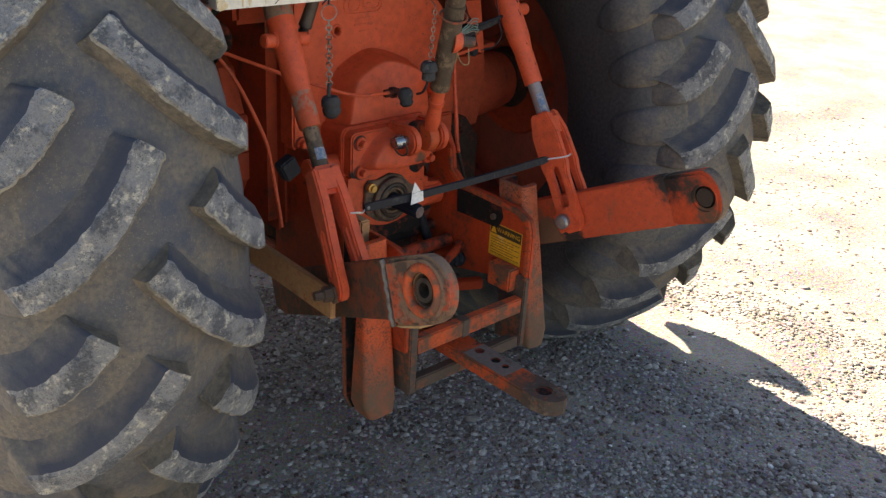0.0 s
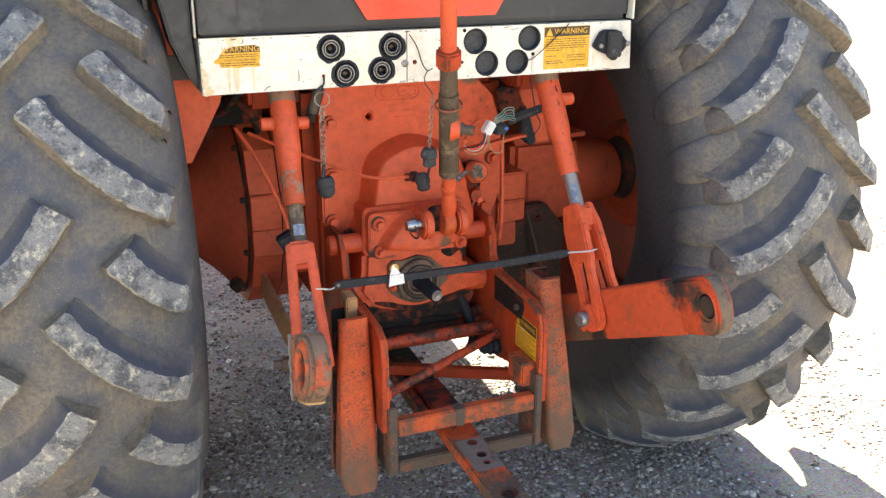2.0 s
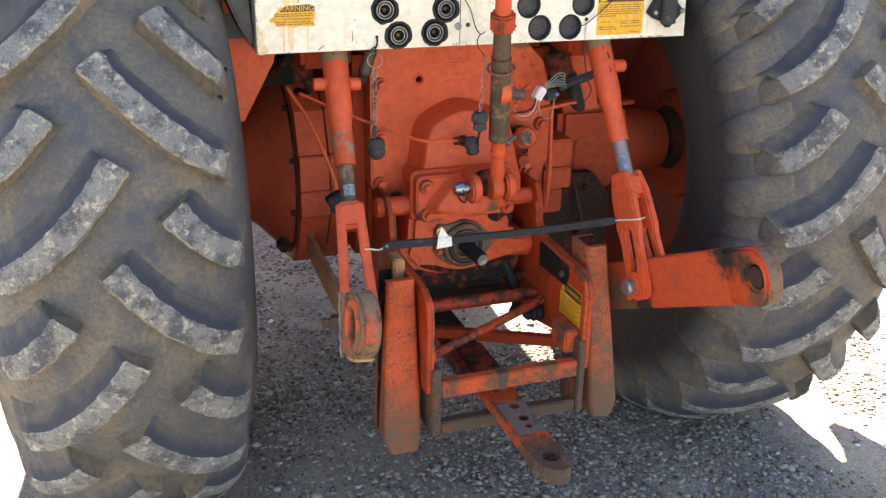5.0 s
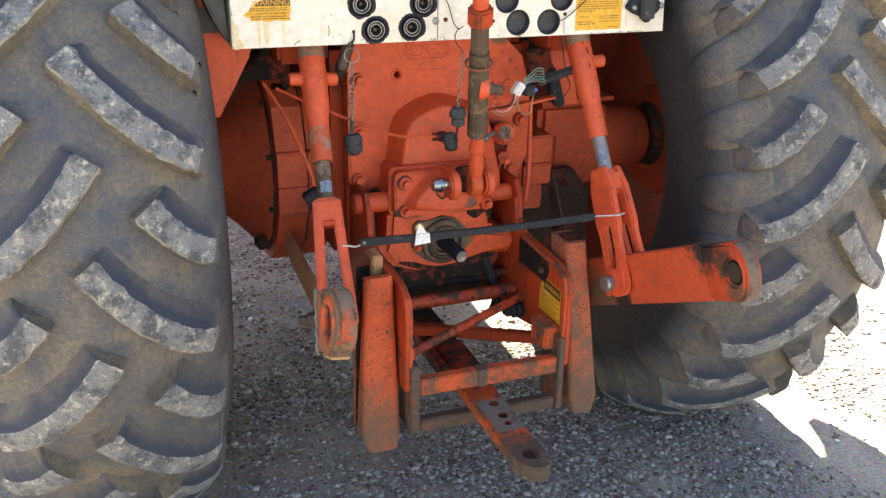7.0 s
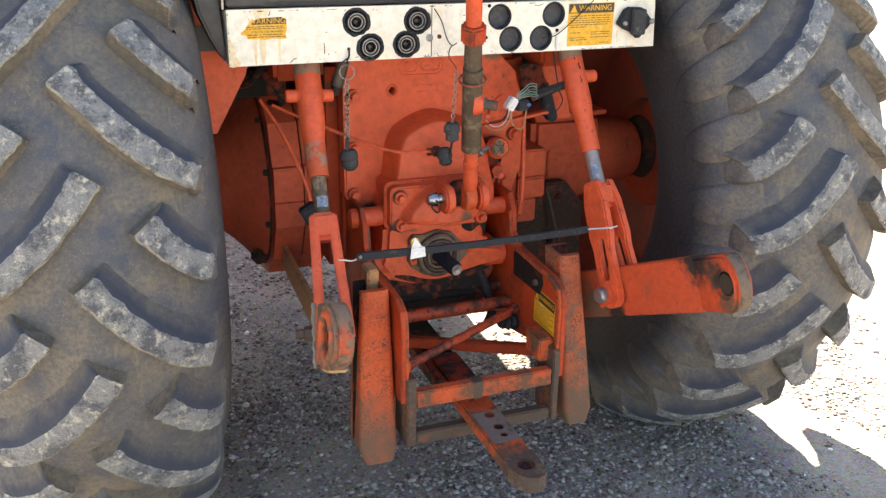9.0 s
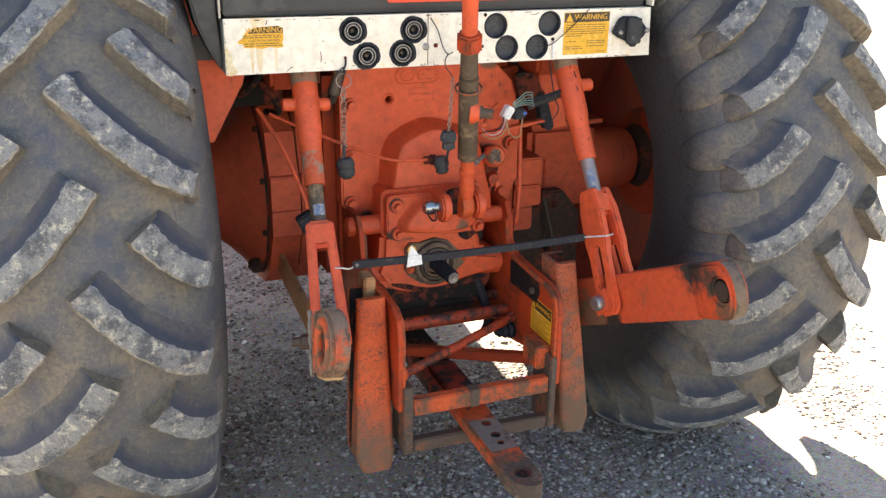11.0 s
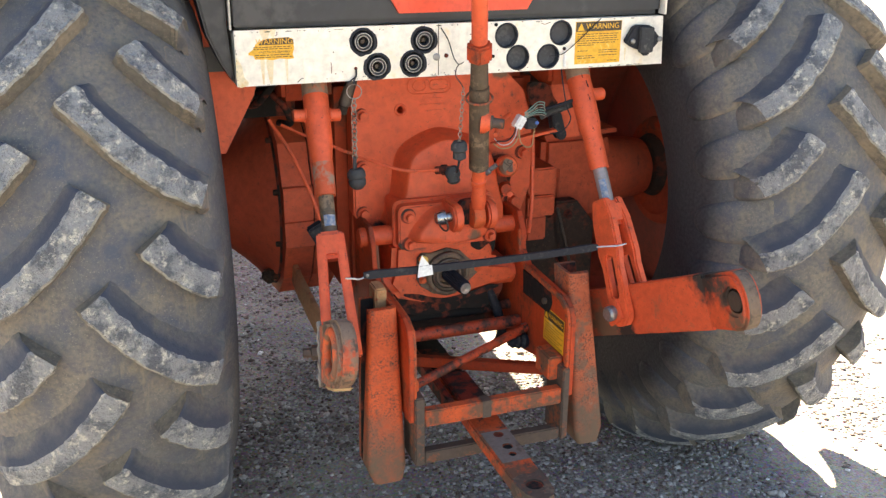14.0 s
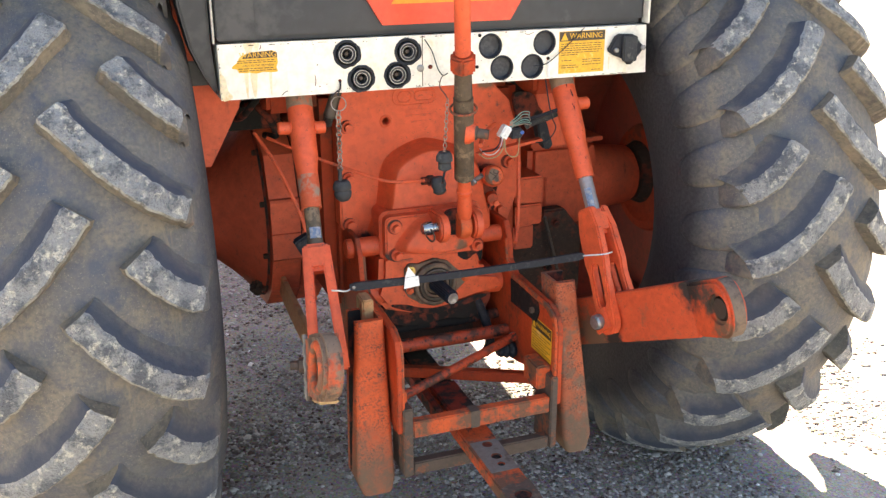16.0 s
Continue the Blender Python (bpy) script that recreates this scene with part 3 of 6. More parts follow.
def build_ground():
    rng = np.random.default_rng(4)
    xs = np.unique(np.concatenate([np.linspace(-400, -6, 14), np.linspace(-6, 9, 151), np.linspace(9, 400, 14)]))
    ys = np.unique(np.concatenate([np.linspace(-400, -4, 14), np.linspace(-4, 11, 151), np.linspace(11, 400, 14)]))
    verts = []
    for y in ys:
        for x in xs:
            near = abs(x) < 12 and abs(y) < 14
            h = 0.012 * noise.noise((x * 1.7, y * 1.7, 0)) + 0.008 * noise.noise((x * 5, y * 5, 3)) if near else 0
            verts.append((x, y, h - 0.006))
    nx = len(xs)
    faces = [(j * nx + i, j * nx + i + 1, (j + 1) * nx + i + 1, (j + 1) * nx + i) for j in range(len(ys) - 1) for i in range(nx - 1)]
    me = bpy.data.meshes.new("ground")
    me.from_pydata(verts, [], faces)
    me.polygons.foreach_set("use_smooth", [True] * len(me.polygons))
    me.materials.append(GROUND)
    tagged(new("ground", me), "packed gravel yard, grey in shade and pale in sun", "ground", kind="structure")

    ico = bmesh.new()
    bmesh.ops.create_icosphere(ico, subdivisions=1, radius=1)
    base = np.array([v.co[:] for v in ico.verts])
    tri = np.array([[v.index for v in f.verts] for f in ico.faces])
    ico.free()
    pos = []
    for count, x0, x1, y0, y1, s0, s1 in ((62000, -0.75, 1.7, -1.0, 1.3, 0.0020, 0.0086), (9500, -0.75, 1.2, -1.0, 0.7, 0.0045, 0.0095), (1700, -0.9, 1.9, -1.0, 1.3, 0.008, 0.015), (12000, -0.75, 0.3, 1.3, 3.2, 0.003, 0.010), (8000, -2.2, 2.6, 1.3, 5.0, 0.003, 0.010), (15000, 1.2, 4.6, -1.2, 3.0, 0.0025, 0.009), (2500, -3.5, -0.9, -0.3, 4.0, 0.003, 0.010), (4000, -2.0, 9.0, 3.0, 11.0, 0.006, 0.014)):
        p = rng.random((count, 2)) * [x1 - x0, y1 - y0] + [x0, y0]
        s = s0 + (s1 - s0) * rng.random(count) ** 2.6
        # thin out over the smooth, dusty patches and the driven lane beside the tyre
        bare = np.array([noise.noise((x * 2.3, y * 2.3, 7)) + 0.6 * noise.noise((x * 7.1, y * 7.1, 2)) for x, y in p])
        lane = np.clip((p[:, 0] - 0.8) / 0.25, 0, 1) * 0.48 + np.clip((p[:, 0] - 1.05) / 0.1, 0, 1) * 0.12 - np.clip((p[:, 0] - 1.35) / 0.3, 0, 1) * 0.42
        pick = rng.random(count) > np.clip(0.22 + 1.3 * bare, 0, 0.82) + lane * 0.85
        pos.append(np.c_[p, s][pick])
    pos = np.vstack(pos)
    k = len(pos)
    ang = rng.random(k) * 2 * np.pi
    low = np.where(pos[:, 0] > 1.05, 0.75, 1.0)
    stretch = np.c_[0.75 + 0.6 * rng.random(k), 0.75 + 0.5 * rng.random(k), (0.35 + 0.4 * rng.random(k)) * low]
    v = base[None] * (1 + 0.7 * (rng.random((k, len(base), 1)) - 0.5)) * stretch[:, None] * pos[:, None, 2:3]
    c, s = np.cos(ang)[:, None], np.sin(ang)[:, None]
    v = np.stack([v[..., 0] * c - v[..., 1] * s, v[..., 0] * s + v[..., 1] * c, v[..., 2]], -1)
    h = np.array([0.012 * noise.noise((x * 1.7, y * 1.7, 0)) + 0.008 * noise.noise((x * 5, y * 5, 3)) - 0.006 for x, y in pos[:, :2]])
    v += np.c_[pos[:, :2], h + 0.14 * pos[:, 2]][:, None]
    f = (tri[None] + (np.arange(k) * len(base))[:, None, None]).reshape(-1, 3)
    me = bpy.data.meshes.new("gravel")
    me.vertices.add(k * len(base))
    me.vertices.foreach_set("co", v.ravel().astype(np.float32))
    me.loops.add(f.size)
    me.loops.foreach_set("vertex_index", f.ravel().astype(np.int32))
    me.polygons.add(len(f))
    me.polygons.foreach_set("loop_start", (np.arange(len(f)) * 3).astype(np.int32))
    me.update(calc_edges=True)
    me.materials.append(STONES)
    tagged(new("gravel", me), "loose grey and tan gravel stones on the yard", "gravel", kind="stuff")


build_ground()

# ---- tractor ----
tractor = tagged(empty("tractor"), "large orange farm tractor seen from its three-point hitch", "tractor")
AXLE_Y, AXLE_Z, TYRE_X = 0.45, 0.84, 0.85
WHEEL_Z = 0.80


def interp(x, table):
    return float(np.interp(x, [a for a, _ in table], [b for _, b in table]))


TOP = ((0, 0.864), (0.1, 0.853), (0.16, 0.836), (0.2, 0.814), (0.222, 0.794), (0.25, 0.75))
BASE_R = ((0, 0.824), (0.1, 0.808), (0.17, 0.778), (0.21, 0.744), (0.235, 0.710), (0.26, 0.66))
# distance from the mid plane, degrees round the tyre
LONG = ((-0.010, 2.4), (0.03, -1.2), (0.075, -4.6), (0.120, -7.3), (0.155, -9.1), (0.188, -10.3), (0.212, -11.0))
SHORT = ((0.106, -0.2), (0.136, -2.6), (0.170, -4.8), (0.198, -6.2), (0.224, -7.2))
HALF = 0.0248


def lug_mesh(name, path, side, wheel, turn):
    """One tread bar: a raised block along its path, chipped on its face, its foot running down over the shoulder."""
    rr0 = 0.85
    pts = [Vector((d, radians(a) * rr0)) for d, a in path]
    fine = 9
    line = []
    for i in range(len(pts) - 1):
        p, q, r, t4 = pts[max(i - 1, 0)], pts[i], pts[i + 1], pts[min(i + 2, len(pts) - 1)]
        for k in range(fine):
            t = k / fine
            line.append(0.5 * (2 * q + (r - p) * t + (2 * p - 5 * q + 4 * r - t4) * t * t + (3 * q - p - 3 * r + t4) * t ** 3))
    line.append(pts[-1])
    bm = bmesh.new()
    rubbed_shade = bm.verts.layers.float.new("rubbed_shade")
    rows = []
    seed = 11.3 * len(path) + 5.7 * side + 3.1 * turn + 17 * wheel

    def at(d, s, rr):
        a = s / rr0
        return bm.verts.new((d * side * wheel, -rr * math.cos(a), rr * math.sin(a)))

    n = len(line)
    inner = (0.78, 0.56, 0.34, 0.12, -0.1, -0.32, -0.54, -0.76)
    for i, p in enumerate(line):
        tan = (line[min(i + 1, n - 1)] - line[max(i - 1, 0)]).normalized()
        if i == n - 1:
            tan = Vector((0.93, -0.36)).normalized()
        nor = Vector((-tan.y, tan.x))
        run = i / fine
        wob = 1 + 0.10 * noise.noise((run * 2.8, len(path), seed))
        h = HALF * wob * (1.12 - 0.12 * min(1.0, i / (0.75 * fine)))
        steps = ((p - tan * 0.007, 0.86), (p, 1.0)) if i == 0 else ((p, 1.0),)
        for c, k in steps:
            row = []
            ja, jb = (0.0026 * noise.noise((run * 4.2, j9, seed)) + 0.0010 * noise.noise((run * 15.0, j9, seed + 4)) for j9 in (2.2, 8.7))
            cut = 0.006 * max(0.0, noise.noise((run * 4.0, 1.7, seed + 9)) - 0.25)
            blur = 0.007 * noise.noise((run * 3.1, 5.5, seed))
            section = [(h * k + 0.042, None), (h * k + 0.021 + blur, 0.027 + 0.4 * blur), (h * k + 0.008, 0.0135), (h * k + 0.001 + ja, 0.006), (h * k - 0.005 + ja, 0.001 + abs(ja))]
            for o in inner:
                spot = Vector((c.x + nor.x * o * h, c.y + nor.y * o * h, seed * 0.01))
                pit = max(0.0, noise.noise(spot * 58.0) - 0.12)
                section.append((o * h * k, 0.0012 * wob + 0.0055 * pit + 0.0011 * noise.noise(spot * 150.0)))
            section += [(-h * k + 0.004 + jb, 0.0012 + abs(jb) + cut), (-h * k - 0.0005 + jb, 0.0045 + cut), (-h * k - 0.001 + jb, 0.012), (-h * k - 0.010, None)]
            for o, lift in section:
                e = c + nor * o - (tan * 0.010 if lift is None and i == 0 and k < 1 else Vector((0, 0)))
                ra = interp(abs(e.x), BASE_R) - 0.012 if lift is None else interp(abs(e.x), TOP) - lift
                row.append(at(e.x, e.y, ra))
            # mask paints the shade above the bar, fading out at the shoulder
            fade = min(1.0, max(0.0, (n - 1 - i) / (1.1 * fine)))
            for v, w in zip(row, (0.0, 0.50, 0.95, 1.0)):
                v[rubbed_shade] = w * fade
            rows.append(row)
    wide = len(rows[0])
    s_end = line[-1].y
    shape = [(HALF + 0.037, 0.020), (HALF + 0.020, 0.012), (HALF + 0.008, 0.006), (HALF + 0.001, 0.002), (HALF - 0.005, 0.0)] + [(o * HALF, 0.0) for o in inner] + [(-HALF + 0.004, 0.0), (-HALF - 0.0005, 0.001), (-HALF - 0.001, 0.002), (-HALF - 0.010, 0.014)]
    for d, lift, o9 in ((0.0025, 0.004, 0.0), (0.0065, 0.011, 0.0), (0.0095, 0.024, -0.001), (0.0120, 0.050, -0.002), (0.0140, 0.095, -0.003)):
        rows.append([at(line[-1].x + d - edge * 0.5, s_end + o9 + o * 0.98, 0.790 - lift - edge * 2) for o, edge in shape])
    top_rows = n
    for i, (p, q) in enumerate(zip(rows, rows[1:])):
        for k in range(wide - 1):
            f = bm.faces.new((p[k], p[k + 1], q[k + 1], q[k]))
            if k < 3 or i >= top_rows:
                f.material_index = 2
            elif k < wide - 4:
                f.material_index = 1
            else:
                f.material_index = 3 if k == wide - 4 else 0
            f.smooth = k < 3 or i >= top_rows - 1
    bm.faces.new(rows[0])
    bm.faces.new(rows[-1])
    bmesh.ops.recalc_face_normals(bm, faces=bm.faces)
    me = bpy.data.meshes.new(name)
    bm.to_mesh(me)
    bm.free()
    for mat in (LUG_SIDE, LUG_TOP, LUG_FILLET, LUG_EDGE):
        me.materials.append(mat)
    return me


def pad_mesh(side, wheel):
    """The raised shoulder pad between two bars, its outer end rounded on the side wall."""
    bm = bmesh.new()
    rows = []
    prof = ((0.150, 0.784, 4.0), (0.180, 0.772, 4.1), (0.204, 0.757, 4.15), (0.223, 0.736, 4.2), (0.242, 0.709, 4.2), (0.2575, 0.680, 4.1), (0.2670, 0.655, 3.8), (0.2725, 0.633, 3.2), (0.2745, 0.617, 2.2), (0.273, 0.602, 1.0))
    for d, r, h in prof:
        d += (0.004 if wheel > 0 else -0.0045) * min(1.0, max(0.0, (d - 0.18) / 0.04))
        lean = -17.5 * (d - 0.22)
        row = []
        for k, drop in ((-1.15, 0.030), (-0.98, 0.003), (-0.75, 0.0), (0.0, -0.001), (0.75, 0.0), (0.98, 0.003), (1.15, 0.030)):
            a = radians(lean + h * k)
            slope = min(1.0, max(0.0, (d - 0.20) / 0.07))
            row.append(bm.verts.new(((d - drop * slope) * side * wheel, -(r - drop * (1 - 0.5 * slope)) * math.cos(a), (r - drop * (1 - 0.5 * slope)) * math.sin(a))))
        rows.append(row)
    for p, q in zip(rows, rows[1:]):
        for k in range(6):
            f = bm.faces.new((p[k], p[k + 1], q[k + 1], q[k]))
            f.smooth = True
    bm.faces.new(rows[-1])
    bmesh.ops.recalc_face_normals(bm, faces=bm.faces)
    me = bpy.data.meshes.new("shoulder_pad")
    bm.to_mesh(me)
    bm.free()
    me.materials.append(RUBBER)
    return me


def build_tyre(wheel, phase, label):
    """wheel: 1 for the tractor's right wheel, -1 for its left. phase: degrees of the first long bar."""
    bm = bmesh.new()
    prof = [(0.0, 0.828), (0.05, 0.822), (0.1, 0.810), (0.15, 0.791), (0.19, 0.764), (0.215, 0.740), (0.235, 0.712), (0.255, 0.678), (0.268, 0.642), (0.274, 0.60), (0.272, 0.54), (0.262, 0.48), (0.243, 0.43), (0.210, 0.398)]
    prof = [(-a, b) for a, b in prof[:0:-1]] + prof
    seg = 96
    rings = [[bm.verts.new((a, -b * math.cos(2 * math.pi * k / seg), b * math.sin(2 * math.pi * k / seg))) for k in range(seg)] for a, b in prof]
    for p, q in zip(rings, rings[1:]):
        for k in range(seg):
            bm.faces.new((p[k], p[(k + 1) % seg], q[(k + 1) % seg], q[k]))
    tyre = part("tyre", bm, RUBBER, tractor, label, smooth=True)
    tyre.location = (-TYRE_X if wheel < 0 else 0.838, AXLE_Y if wheel > 0 else AXLE_Y + 0.024, WHEEL_Z)
    period = 360 / 14
    for side in (-1, 1):
        for path, off, nm in ((LONG, 0.0, "long"), (SHORT, -16.6, "short")):
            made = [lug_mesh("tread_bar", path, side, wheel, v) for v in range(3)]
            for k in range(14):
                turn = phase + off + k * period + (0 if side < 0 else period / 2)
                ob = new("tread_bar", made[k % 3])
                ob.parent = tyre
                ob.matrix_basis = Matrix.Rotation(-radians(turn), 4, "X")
        pad = pad_mesh(side, wheel)
        for k in range(28):
            turn = phase - 17.35 + k * period / 2
            ob = new("shoulder_pad", pad)
            ob.parent = tyre
            ob.matrix_basis = Matrix.Rotation(-radians(turn), 4, "X")
    return tyre


build_tyre(-1, 30.35, "dusty worn rubber tyre with deep chevron bars")
build_tyre(1, 36.45, "dusty worn rubber tyre with deep chevron bars")


def build_wheel_disc(wheel):
    """Rim, dished disc and hub, with the axle end standing out."""
    s = wheel
    c = Vector((s * TYRE_X, AXLE_Y if s > 0 else AXLE_Y + 0.024, WHEEL_Z))
    out = Vector((s, 0, 0))
    disc = part("wheel_disc", turned(c - out * 0.02, c + out * 0.03, [(0, 0.13), (0, 0.34), (0.02, 0.379), (0.05, 0.379), (0.05, 0.13)], 64), DISC_RED, tractor, "dull red-orange wheel disc", 35)
    rim = bmesh.new()
    prof = [(-0.215, 0.408), (-0.215, 0.398), (-0.19, 0.394), (-0.12, 0.380), (0.12, 0.380), (0.19, 0.394), (0.215, 0.398), (0.215, 0.408), (0.19, 0.404), (-0.19, 0.404)]
    seg = 72
    rows = [[rim.verts.new((a, -b * math.cos(2 * math.pi * k / seg), b * math.sin(2 * math.pi * k / seg))) for k in range(seg)] for a, b in prof]
    for p, q in zip(rows, rows[1:] + rows[:1]):
        for k in range(seg):
            rim.faces.new((p[k], p[(k + 1) % seg], q[(k + 1) % seg], q[k]))
    bmesh.ops.translate(rim, vec=c, verts=rim.verts)
    part("rim", rim, DISC_RED, disc, "", 35)
    part("hub", turned(c - out * 0.06, c + out * 0.48, [(0.036, 0.05), (0.036, 0.125), (0.026, 0.14), (0.03, 0.165), (0.045, 0.175), (0.10, 0.17), (0.12, 0.10), (0.37, 0.085), (0.40, 0.12), (0.435, 0.20), (0.468, 0.206), (0.50, 0.16), (0.525, 0.10), (0.54, 0.05)], 40), ORANGE_DULL, disc, "", 35)


build_wheel_disc(-1)
build_wheel_disc(1)
# ---- final drives and gearbox ----
def build_axle(s):
    ay, az = (AXLE_Y + 0.03, 0.812) if s > 0 else (0.634, 0.790)
    c = lambda x: (s * x, ay, az)
    if s < 0:
        facets = [(0.3448, 0.8857), (0.3895, 0.9927), (0.4907, 1.0545), (0.7303, 1.0545), (0.8794, 0.9394), (0.9007, 0.7477), (0.7942, 0.5560), (0.6132, 0.5049), (0.4907, 0.5294), (0.3959, 0.6072), (0.3394, 0.7115), (0.3299, 0.7190), (0.3288, 0.7887), (0.3341, 0.7898), (0.3341, 0.7925), (0.3288, 0.7935), (0.3288, 0.8777), (0.3331, 0.8841)]
        ax = part("final_drive_drum", prism("x", -0.381, -0.303, facets, [], 0), DRIVE_RED, tractor, "faceted cast orange-red final-drive drum")
        inner = [(y + (0.009 if y < 0.62 else -0.009), z) for y, z in facets]
        part("drum_joint", prism("x", -0.3032, -0.2972, [(y + (0.017 if y < 0.62 else -0.017), z) for y, z in facets], [], 0), GREASE, ax, "dark oily joint")
        part("inner_drum", prism("x", -0.2970, -0.2295, inner, [], 0), DRIVE_RED, ax)
        part("bolt_flange", turned(c(0.3814), c(0.3874), [(0, 0.05), (0, 0.268), (0.006, 0.266), (0.006, 0.05)], 48), DARK_RED, ax, "", 35)
        part("axle_trumpet", turned(c(0.3878), c(0.5665), [(0, 0.05), (0, 0.262), (0.013, 0.253), (0.036, 0.222), (0.070, 0.186), (0.110, 0.150), (0.1787, 0.114), (0.1787, 0.05)], 40), TRUMPET, ax, "dirty red axle trumpet", 35)
        for a in range(-80, 81, 32):
            y, z = ay - 0.266 * math.cos(radians(a)), az + 0.266 * math.sin(radians(a))
            if a == -48:
                clod = bmesh.new()
                bmesh.ops.create_icosphere(clod, subdivisions=3, radius=1)
                for v in clod.verts:
                    v.co *= 1 + 0.55 * noise.noise(v.co * 1.9)
                    v.co = Vector((-0.410 + 0.019 * v.co.x, y + 0.004 + 0.020 * v.co.y, z + 0.006 + 0.020 * v.co.z))
                part("mud_clod", clod, CAKED, ax, "dry clod of oily mud")
            part("flange_bolt", hexhead((s * 0.3874, y, z), (s * 0.400, y, z), 0.0085), CAKED, ax)
    else:
        ax = part("axle_trumpet", turned(c(0.27), c(0.60), [(0, 0.05), (0, 0.10), (0.33, 0.10), (0.33, 0.05)], 40), DRIVE_RED, tractor, "dirty red axle trumpet", 35)
        # board added to fill the dark recess below the cast blocks
        part("greasy_recess", prism("y", 0.315, 0.36, [(0.28, 0.50), (0.28, 0.735), (0.39, 0.735), (0.41, 0.775), (0.48, 0.775), (0.54, 0.70), (0.54, 0.50)], [], 0.006), CAKED, ax, "brown caked board filling the dark recess", 40)
        for x, z in ((0.36, 0.705), (0.45, 0.735), (0.43, 0.60)):
            part("housing_bolt", hexhead((x, 0.315, z), (x, 0.301, z), 0.010, 0.014), GREASE, ax, "", 30)
        part("brake_rod", rod((0.405, 0.295, 0.765), (0.44, 0.26, 0.59), 0.005, 0.005, 10), GREASY, ax, "", 40)
    if s > 0:
        part("axle_housing", prism("y", 0.372, 0.60, [(0.39, 0.955), (0.606, 0.955), (0.618, 0.90), (0.620, 0.80), (0.595, 0.705), (0.43, 0.69), (0.39, 0.72)], [], 0.018), DRIVE_RED, ax, "cast dull red axle housing", 40)
        part("top_ledge", prism("y", 0.352, 0.60, [(0.384, 0.9555), (0.448, 0.956), (0.617, 0.960), (0.618, 0.973), (0.447, 0.968), (0.384, 0.968)], [], 0.002), DRIVE_RED, ax)
        part("housing_rib", box(0.438, 0.448, 0.362, 0.371, 0.70, 0.86, 0.003), DRIVE_RED, ax)
    if s > 0:
        part("axle_tube", turned(c(0.600), c(0.800), [(0, 0.05), (0, 0.108), (0.05, 0.106), (0.09, 0.100), (0.14, 0.095), (0.176, 0.087), (0.182, 0.06), (0.20, 0.06)], 36), DRIVE_RED, ax, "", 35)
        # dark ring stands for the shade in the gap before the hub
        part("seal_band", turned(c(0.794), c(0.8225), [(0, 0.05), (0, 0.086), (0.0285, 0.100), (0.0285, 0.05)], 36), CAKED, ax, "dark band painting the shaded gap before the hub", 35)
    else:
        part("axle_tube", turned(c(0.567), c(0.80), [(0, 0.05), (0, 0.111), (0.12, 0.106), (0.13, 0.085), (0.23, 0.08)], 36), TRUMPET, ax, "", 35)
    return ax


build_axle(-1)
right_drive = build_axle(1)
for z0, z1 in ((0.766, 0.826), (0.830, 0.908)):
    part("cast_block", box(0.304, 0.388, 0.276, 0.42, z0 - 0.016, z1 - 0.0155, 0.005), ORANGE, right_drive, "", 40)
part("cast_foot", box(0.304, 0.366, 0.284, 0.40, 0.676, 0.7485, 0.005), DRIVE_RED, right_drive, "", 40)

part("gearbox_housing", box(-0.255, 0.285, 0.225, 1.6, 0.60, 1.19, 0.03), ORANGE_DULL, tractor, "cast orange gearbox housing")
part("gearbox_sump", box(-0.16, 0.16, 0.13, 1.5, 0.50, 0.61, 0.02), CAKED, tractor, "brown oily gearbox sump")
# both out of view; length set to keep the ground below in shade
part("forward_body", box(-0.30, 0.28, 1.55, 4.6, 0.52, 1.5, 0.05), ORANGE_DULL, tractor, "unseen dull orange forward body and hood, sized to shade the ground")
part("front_axle", box(-0.55, 0.30, 4.2, 4.4, 0.35, 0.52, 0.02), ORANGE_DULL, tractor, "unseen dull orange front axle beam, added to shade the ground")
# unseen blocks, added only to shape the sun's shade on the ground
part("side_tank", box(-0.66, -0.31, 1.50, 2.3, 0.74, 1.215, 0.03), BLACK, tractor, "unseen black block added to shade the ground on the left")
part("battery_box", box(0.29, 0.545, 1.60, 2.0, 0.53, 1.30, 0.03), BLACK, tractor, "unseen black block added to shade the ground on the right")


def dome(outline, y0, y1, shrink, rows=6):
    """A soft cast bulge rising from y0 to y1 towards the rear."""
    cx = sum(p[0] for p in outline) / len(outline)
    cz = sum(p[1] for p in outline) / len(outline)
    bm = bmesh.new()
    rings = []
    for i in range(rows + 1):
        t = i / rows
        k = 1 - shrink * t
        y = y0 + (y1 - y0) * (0.5 - 0.5 * math.cos(math.pi * t))
        rings.append([bm.verts.new((cx + (x - cx) * k, y, cz + (z - cz) * k)) for x, z in outline])
    n = len(outline)
    for a, b in zip(rings, rings[1:]):
        for k in range(n):
            bm.faces.new((a[k], a[(k + 1) % n], b[(k + 1) % n], b[k]))
    bm.faces.new(rings[-1])
    return bm


def smooth_loop(pts, steps=5):
    out = []
    n = len(pts)
    for i in range(n):
        a, b, c, d = (Vector(pts[(i + k - 1) % n]) for k in range(4))
        for k in range(steps):
            t = k / steps
            v = 0.5 * (2 * b + (c - a) * t + (2 * a - 5 * b + 4 * c - d) * t * t + (3 * b - a - 3 * c + d) * t ** 3)
            out.append((v.x, v.y))
    return out


